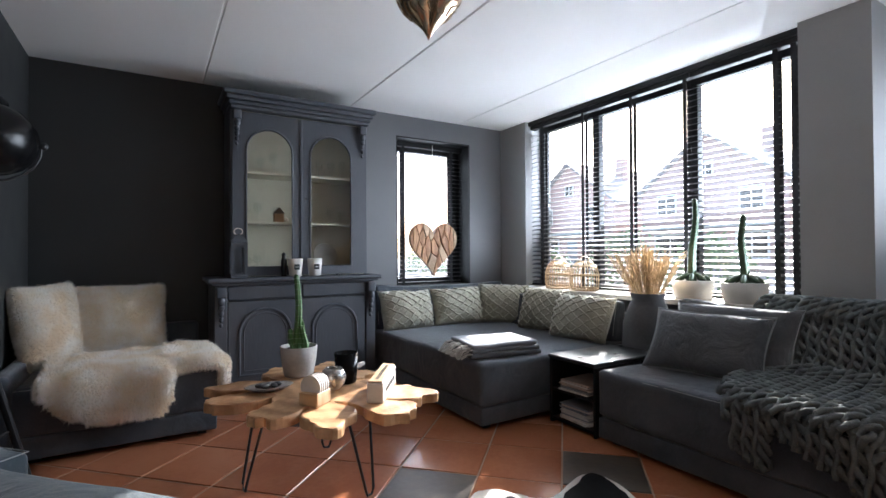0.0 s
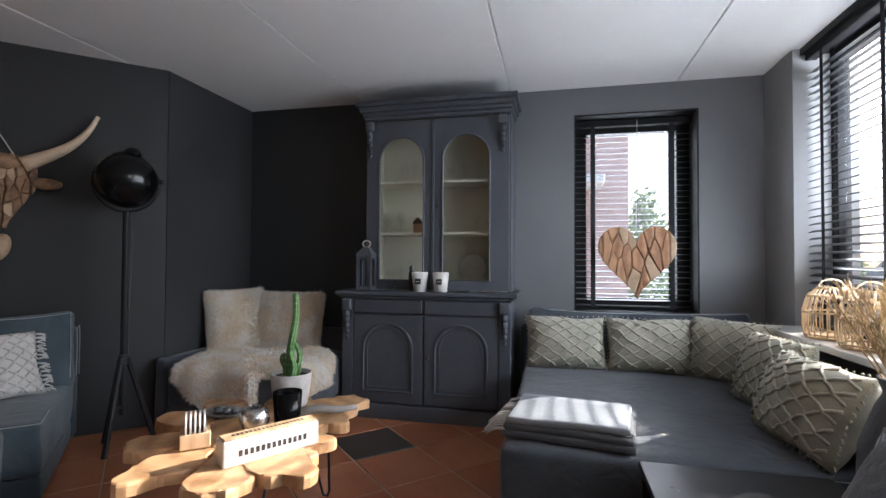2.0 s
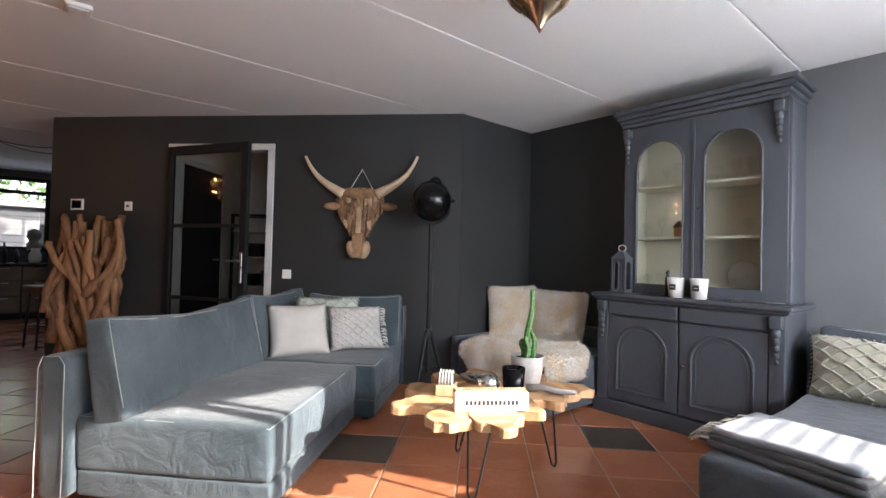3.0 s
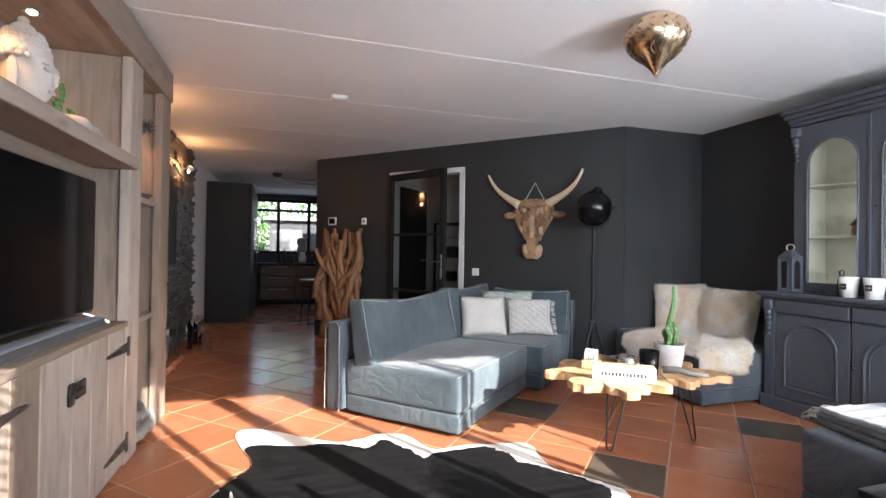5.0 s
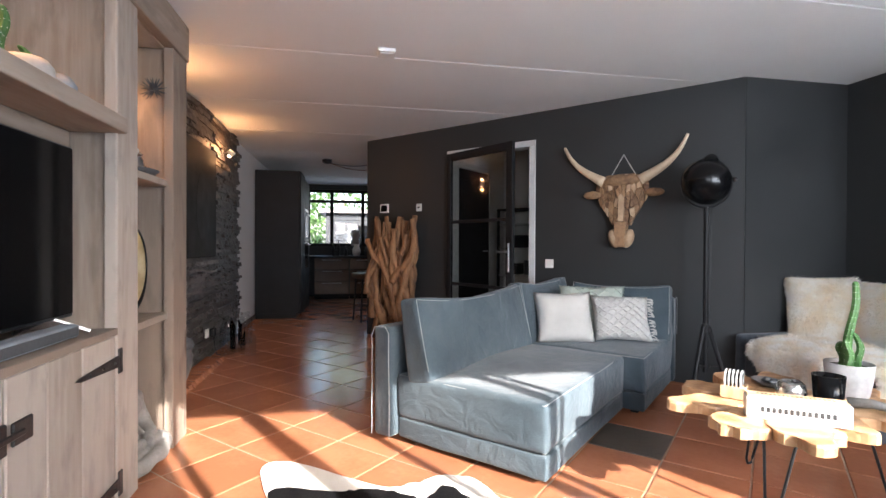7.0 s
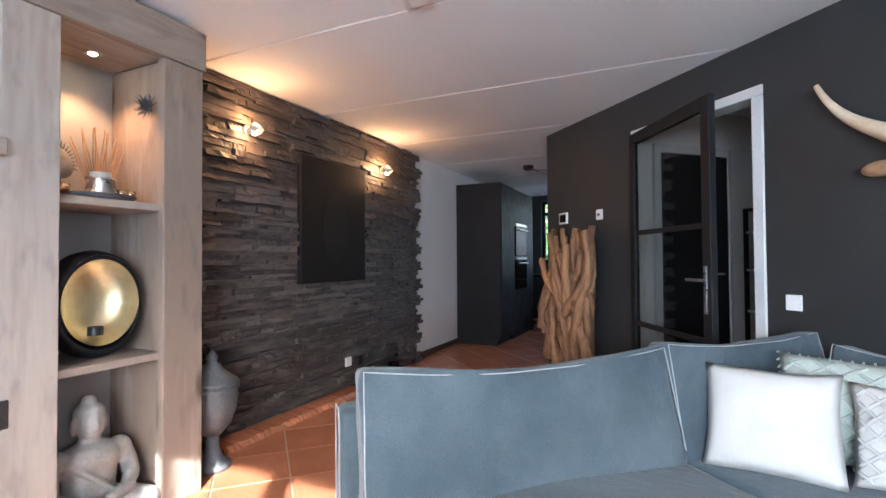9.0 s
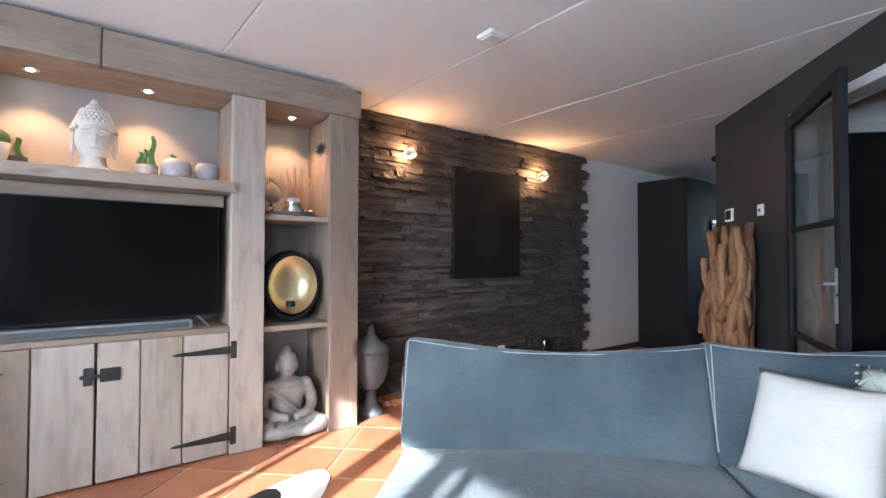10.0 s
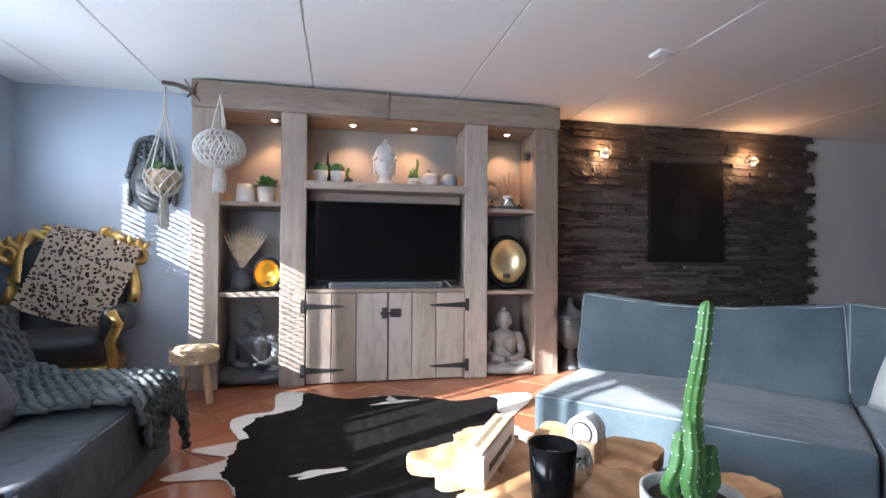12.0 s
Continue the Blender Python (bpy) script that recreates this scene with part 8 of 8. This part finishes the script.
def wall_mask():
    b = bmesh.new()
    ball(1.0, Matrix.Translation((0, 0.0, 1.62)) @ Matrix.Diagonal((0.17, 0.10, 0.24, 1)), 24, 16, b)
    for row in range(5):
        for k in range(11):
            a = math.pi * k / 10
            rr = 0.185 - 0.02 * row
            ball(0.026, Matrix.Translation((rr * math.cos(a), 0.02 + 0.02 * row, 1.68 + 0.05 * row + 0.10 * math.sin(a))), 8, 6, b)
    ball(0.06, Matrix.Translation((0, 0.02, 1.97)), 14, 10, b)
    ball(1.0, Matrix.Translation((0, 0.095, 1.58)) @ Matrix.Diagonal((0.022, 0.03, 0.06, 1)), 12, 8, b)
    for sx in (-1, 1):
        ball(1.0, Matrix.Translation((sx * 0.17, 0.02, 1.55)) @ Matrix.Diagonal((0.025, 0.03, 0.12, 1)), 12, 8, b)
        ball(1.0, Matrix.Translation((sx * 0.065, 0.085, 1.64)) @ Matrix.Diagonal((0.04, 0.02, 0.014, 1)), 12, 8, b)
    bmesh.ops.bisect_plane(b, geom=b.verts[:] + b.edges[:] + b.faces[:], plane_co=(0, 0, 0), plane_no=(0, -1, 0), clear_outer=True)
    ob = part("wall_mask", b, M_STATUED, None, "", True)
    ob.matrix_basis = pose(2.84, -1.093, 0.0)
    tagged(ob, "grey carved stone head plaque on the blue-grey wall", "wall decoration")


wall_mask()


# ---- outdoors ----
structure("ground", box(-90, 120, -90, 120, -0.5, -0.18), M_PAVE, "pale paved ground outside the house", "ground")
structure("road", box(9.0, 14.0, -80, 100, -0.179, -0.172), M_ASPH, "grey asphalt street before the house", "road")


def house(m, w, d, eaves, ridge, label, group="houses across the street"):
    """A gabled brick house: its front is the side y = 0 of its own frame."""
    ob = thing("house", label, "house", m, group)
    b = bmesh.new()
    v = [b.verts.new(p) for p in ((0, 0, -0.18), (w, 0, -0.18), (w, 0, eaves), (w / 2, 0, ridge), (0, 0, eaves), (0, d, -0.18), (w, d, -0.18), (w, d, eaves), (w / 2, d, ridge), (0, d, eaves))]
    for f in ((0, 1, 2, 3, 4), (9, 8, 7, 6, 5), (0, 4, 9, 5), (1, 6, 7, 2)):
        b.faces.new([v[i] for i in f])
    part("wall", b, M_BRICK, ob)
    r = bmesh.new()
    for sx in (0, 1):
        x0 = -0.4 if not sx else w + 0.4
        s = (ridge - eaves) / (w / 2)
        e = eaves - 0.4 * s
        q = [r.verts.new(p) for p in ((x0, -0.4, e), (w / 2, -0.4, ridge + 0.02), (w / 2, d + 0.4, ridge + 0.02), (x0, d + 0.4, e), (x0, -0.4, e + 0.18), (w / 2, -0.4, ridge + 0.2), (w / 2, d + 0.4, ridge + 0.2), (x0, d + 0.4, e + 0.18))]
        for f in ((0, 1, 2, 3), (7, 6, 5, 4), (0, 4, 5, 1), (3, 2, 6, 7), (0, 3, 7, 4)):
            r.faces.new([q[i] for i in f])
    bmesh.ops.recalc_face_normals(r, faces=r.faces[:])
    part("roof", r, M_ROOF, ob)
    part("chimney", box(w * 0.62, w * 0.62 + 0.7, d * 0.45, d * 0.45 + 0.7, eaves, ridge + 0.7), M_BRICK, ob)
    for x, z0, ww, hh in ((0.9, 0.7, 2.2, 1.5), (w - 2.6, 0.7, 1.7, 1.5), (1.1, 3.3, 1.3, 1.3), (w - 2.4, 3.3, 1.3, 1.3), (w / 2 - 0.45, 5.4, 0.9, 0.9)):
        if z0 + hh > eaves + 0.2 and abs(x + ww / 2 - w / 2) > 1.2:
            continue
        wi = part("window", box(x, x + ww, -0.06, -0.01, z0, z0 + hh, 0.01, 1), M_WTRIM, ob, "white framed window")
        part("pane", box(x + 0.1, x + ww / 2 - 0.04, -0.075, -0.062, z0 + 0.1, z0 + hh - 0.1), M_SCREEN, wi)
        part("pane", box(x + ww / 2 + 0.04, x + ww - 0.1, -0.075, -0.062, z0 + 0.1, z0 + hh - 0.1), M_SCREEN, wi)
    part("door", box(w / 2 - 0.2, w / 2 + 0.8, -0.06, -0.01, -0.17, 2.1, 0.01, 1), M_BLUEPOT, ob)
    part("canopy", box(0.6, w - 0.5, -0.9, -0.005, 2.45, 2.6, 0.02, 1), M_WTRIM, ob, "white porch canopy")
    return ob


house(pose(27, 20.0, 0, 0, 0, -90), 8.4, 9.0, 4.8, 7.8, "red-brown brick gabled house with a grey tiled roof")
house(pose(27.5, 31.0, 0, 0, 0, -90), 8.4, 9.0, 4.8, 7.8, "red-brown brick gabled house with a grey tiled roof")
house(pose(29, 43, 0, 0, 0, -90), 9.0, 9.0, 5.2, 8.8, "red-brown brick gabled house with a grey tiled roof")
house(pose(27, 9.5, 0, 0, 0, -90), 8.4, 9.0, 4.8, 7.8, "red-brown brick gabled house with a grey tiled roof")
house(pose(-7.0, 10.0, 0, 0, 0, 0), 10.2, 7.0, 6.2, 7.5, "tall plain brick side of the neighbouring house", "neighbouring house")


def bush(m, rx, ry, rz, n, seed, label):
    ob = thing("bush", label, "bush", m, "garden bushes")
    rng = random.Random(seed)
    verts, faces = [], []
    for k in range(n):
        a, e, q = rng.uniform(0, 2 * math.pi), rng.uniform(-0.2, 1.5), rng.uniform(0.65, 1.0)
        w = 1 + 0.3 * noise.noise(Vector((math.cos(a) * 2, math.sin(a) * 2, e * 2 + seed)))
        p = Vector((rx * w * q * math.cos(a) * math.cos(e), ry * w * q * math.sin(a) * math.cos(e), rz * (0.05 + w * q * abs(math.sin(e)))))
        u = Vector((rng.uniform(-1, 1), rng.uniform(-1, 1), rng.uniform(-1, 1))).normalized() * 0.11
        v = u.orthogonal().normalized() * 0.06
        i = len(verts)
        verts += [tuple(p - u), tuple(p + v), tuple(p + u), tuple(p - v)]
        faces.append((i, i + 1, i + 2, i + 3))
    me = bpy.data.meshes.new("crown")
    me.from_pydata(verts, [], faces)
    me.materials.append(M_HEDGE)
    o = new("crown", me)
    o.parent = ob
    part("trunk", tube([(0, 0, 0), (0.05, 0, rz * 0.6)], 0.06, 7, r_end=0.03), M_BARK, ob)


for k, (x, y, r, h) in enumerate(((15.5, 9.0, 1.1, 1.6), (15.8, 12.5, 1.3, 2.1), (15.4, 16.8, 1.2, 1.5), (16, 21, 1.5, 2.6), (15.5, 28, 1.4, 1.8))):
    bush(pose(x, y, -0.18), r, r * 1.4, h, 1500, k, "green leafy front garden shrub across the street")
bush(pose(1.9, 14.0, -0.18), 0.8, 0.8, 2.4, 600, 21, "green leafy shrub by the neighbouring house")
bush(pose(4.25, 14.5, -0.18), 0.75, 0.75, 2.9, 1500, 22, "tall green leafy tree-like shrub")
for k, (y, h) in enumerate(((-2.6, 2.6), (-1.6, 2.9), (4.2, 2.2))):
    bush(pose(-11.2, y, -0.18), 0.9, 0.9, h, 1200, 31 + k, "dense green garden shrub behind the kitchen")


for k, (y, h) in enumerate(((-2.5, 5.6), (0.0, 6.2), (2.6, 5.4))):
    bush(pose(-18.5, y, -0.18), 1.7, 1.9, h, 2600, 41 + k, "tall leafy garden tree behind the shed")


def car():
    ob = thing("parked_car", "dark parked hatchback car on the street", "car", pose(11.2, 14.5, -0.17))
    b = bmesh.new()
    prof = [(-2.0, 0.35), (-2.05, 0.7), (-1.6, 0.95), (-0.9, 1.02), (-0.3, 1.42), (1.0, 1.45), (1.75, 1.05), (2.0, 0.95), (2.0, 0.35)]
    lo = [b.verts.new((-0.82, y, z)) for y, z in prof]
    hi = [b.verts.new((0.82, y, z)) for y, z in prof]
    b.faces.new(lo)
    b.faces.new(hi[::-1])
    for k in range(len(prof)):
        j = (k + 1) % len(prof)
        b.faces.new((lo[k], hi[k], hi[j], lo[j]))
    bmesh.ops.recalc_face_normals(b, faces=b.faces[:])
    bmesh.ops.bevel(b, geom=b.edges[:], offset=0.06, segments=2, affect="EDGES")
    part("body", b, M_BLACK, ob, smooth=True)
    part("side_window", box(-0.83, -0.815, -0.35, 1.2, 1.03, 1.36, 0.01, 1), M_SCREEN, ob)
    for y in (-1.3, 1.3):
        for x in (-0.78, 0.78):
            w = part("wheel", lathe([(0, -0.1), (0.30, -0.1), (0.32, -0.06), (0.32, 0.06), (0.30, 0.1), (0, 0.1)], 20, m=pose(x, y, 0.32, 0, 90, 0)), M_BLACKM, ob)
            part("rim", lathe([(0, -0.105), (0.19, -0.105), (0.19, 0.105), (0, 0.105)], 12, m=pose(x, y, 0.32, 0, 90, 0)), M_STEEL, w)


car()


def bistro_chair():
    ob = thing("garden_chair", "white wrought-iron bistro chair with scrolled back outside the window", "chair", pose(2.35, 5.15, -0.18, 0, 0, 170))
    part("seat", lathe([(0, 0.44), (0.19, 0.44), (0.19, 0.46), (0, 0.46)], 24), M_WTRIM, ob)
    for k in range(4):
        a = math.pi / 4 + math.pi / 2 * k
        part("leg", tube([(0.15 * math.cos(a), 0.15 * math.sin(a), 0.44), (0.20 * math.cos(a), 0.20 * math.sin(a), 0)], 0.012, 8), M_WTRIM, ob)
    part("back_hoop", tube([(0.20 * math.cos(a), 0.17, 0.46 + 0.48 * math.sin(a)) for a in (math.pi * k / 16 for k in range(17))], 0.012, 8), M_WTRIM, ob)
    for x, z, r in ((-0.09, 0.62, 0.07), (0.09, 0.62, 0.07), (0, 0.76, 0.08), (0, 0.58, 0.04), (-0.09, 0.76, 0.04), (0.09, 0.76, 0.04)):
        part("scroll", tube([(x + r * math.cos(a), 0.17, z + r * math.sin(a)) for a in (2 * math.pi * k / 18 for k in range(18))], 0.008, 6, closed=True), M_WTRIM, ob)


bistro_chair()
tb = thing("garden_table", "grey slatted garden table outside the window", "table", pose(2.9, 5.6, -0.18))
for k in range(6):
    part("slat", box(-0.4, 0.4, -0.36 + 0.12 * k, -0.26 + 0.12 * k, 0.70, 0.73, 0.004, 1), M_BLUEPOT, tb)
for sx in (-0.34, 0.34):
    for sy in (-0.3, 0.3):
        part("leg", box(sx - 0.025, sx + 0.025, sy - 0.025, sy + 0.025, 0, 0.70), M_BLUEPOT, tb)


def shed():
    ob = thing("garden_shed", "grey boarded garden shed with a flat roof behind the kitchen", "shed", pose(-13.5, -0.5, -0.18))
    for k in range(14):
        part("board", box(-0.01, 0.02, 0.0, 4.0, 0.16 * k, 0.16 * k + 0.15, 0.006, 1), M_SHED, ob)
    part("body", box(-2.5, -0.015, 0, 4.0, 0, 2.3), M_SHED, ob)
    part("roof", box(-2.7, 0.25, -0.2, 4.2, 2.31, 2.42, 0.01, 1), M_ROOF, ob)
    part("window", box(0.021, 0.05, 1.0, 2.2, 1.1, 1.9, 0.01, 1), M_SCREEN, ob)


shed()


# ---- laid pieces: slate and floor tiles ----
stone_wall()


def floor():
    ob = structure("floor", box(-8.5, 4.1, -1.35, 4.5, -0.12, -0.004), M_GROUT, "terracotta tile floor laid on the diagonal with pale joints", "floor")
    pitch, p0, q0 = 0.39, 1.115, 0.405
    darks = ((1.34, 1.38), (2.10, 0.57), (2.80, 1.74), (2.45, -0.16))
    w = pitch - 0.009
    protos = {}
    for nm, mt in (("tile", M_TILE), ("dark_tile", M_TILED)):
        b = box(-w / 2, w / 2, -w / 2, w / 2, -0.012, 0.0, 0.003, 1)
        me = bpy.data.meshes.new(nm)
        b.to_mesh(me)
        b.free()
        me.materials.append(mt)
        protos[nm] = me
    far = []
    rng = random.Random(2)
    for i in range(-24, 14):
        for j in range(-14, 24):
            p, q = p0 + (i + 0.5) * pitch, q0 + (j + 0.5) * pitch
            x, y = (p - q) / math.sqrt(2), (p + q) / math.sqrt(2)
            if not (-8.3 < x < 3.95 and -1.2 < y < 4.3):
                continue
            if x < -0.9 and y > 3.4 + 0.94 * (x + 0.73) + 2.6:
                continue
            kind = "dark_tile" if any(abs(p - a) < pitch / 2 and abs(q - b) < pitch / 2 for a, b in darks) else "tile"
            m = Matrix.Translation((x, y, rng.uniform(-0.0006, 0.0006))) @ Euler((rng.uniform(-0.0015, 0.0015), rng.uniform(-0.0015, 0.0015), radians(45))).to_matrix().to_4x4()
            if x > -2.6 and y < 3.6:
                o = bpy.data.objects.new(kind, protos[kind])
                scene.collection.objects.link(o)
                o.parent = ob
                o.matrix_basis = m
            else:
                far.append(m)
    verts, faces = [], []
    src = protos["tile"]
    for m in far:
        k = len(verts)
        verts += [tuple(m @ v.co) for v in src.vertices]
        faces += [tuple(k + i for i in f.vertices) for f in src.polygons]
    me = bpy.data.meshes.new("far_tiles")
    me.from_pydata(verts, [], faces)
    me.materials.append(M_TILE)
    o = new("far_tiles", me)
    o.parent = ob
    tagged(o, kind="stuff")


floor()
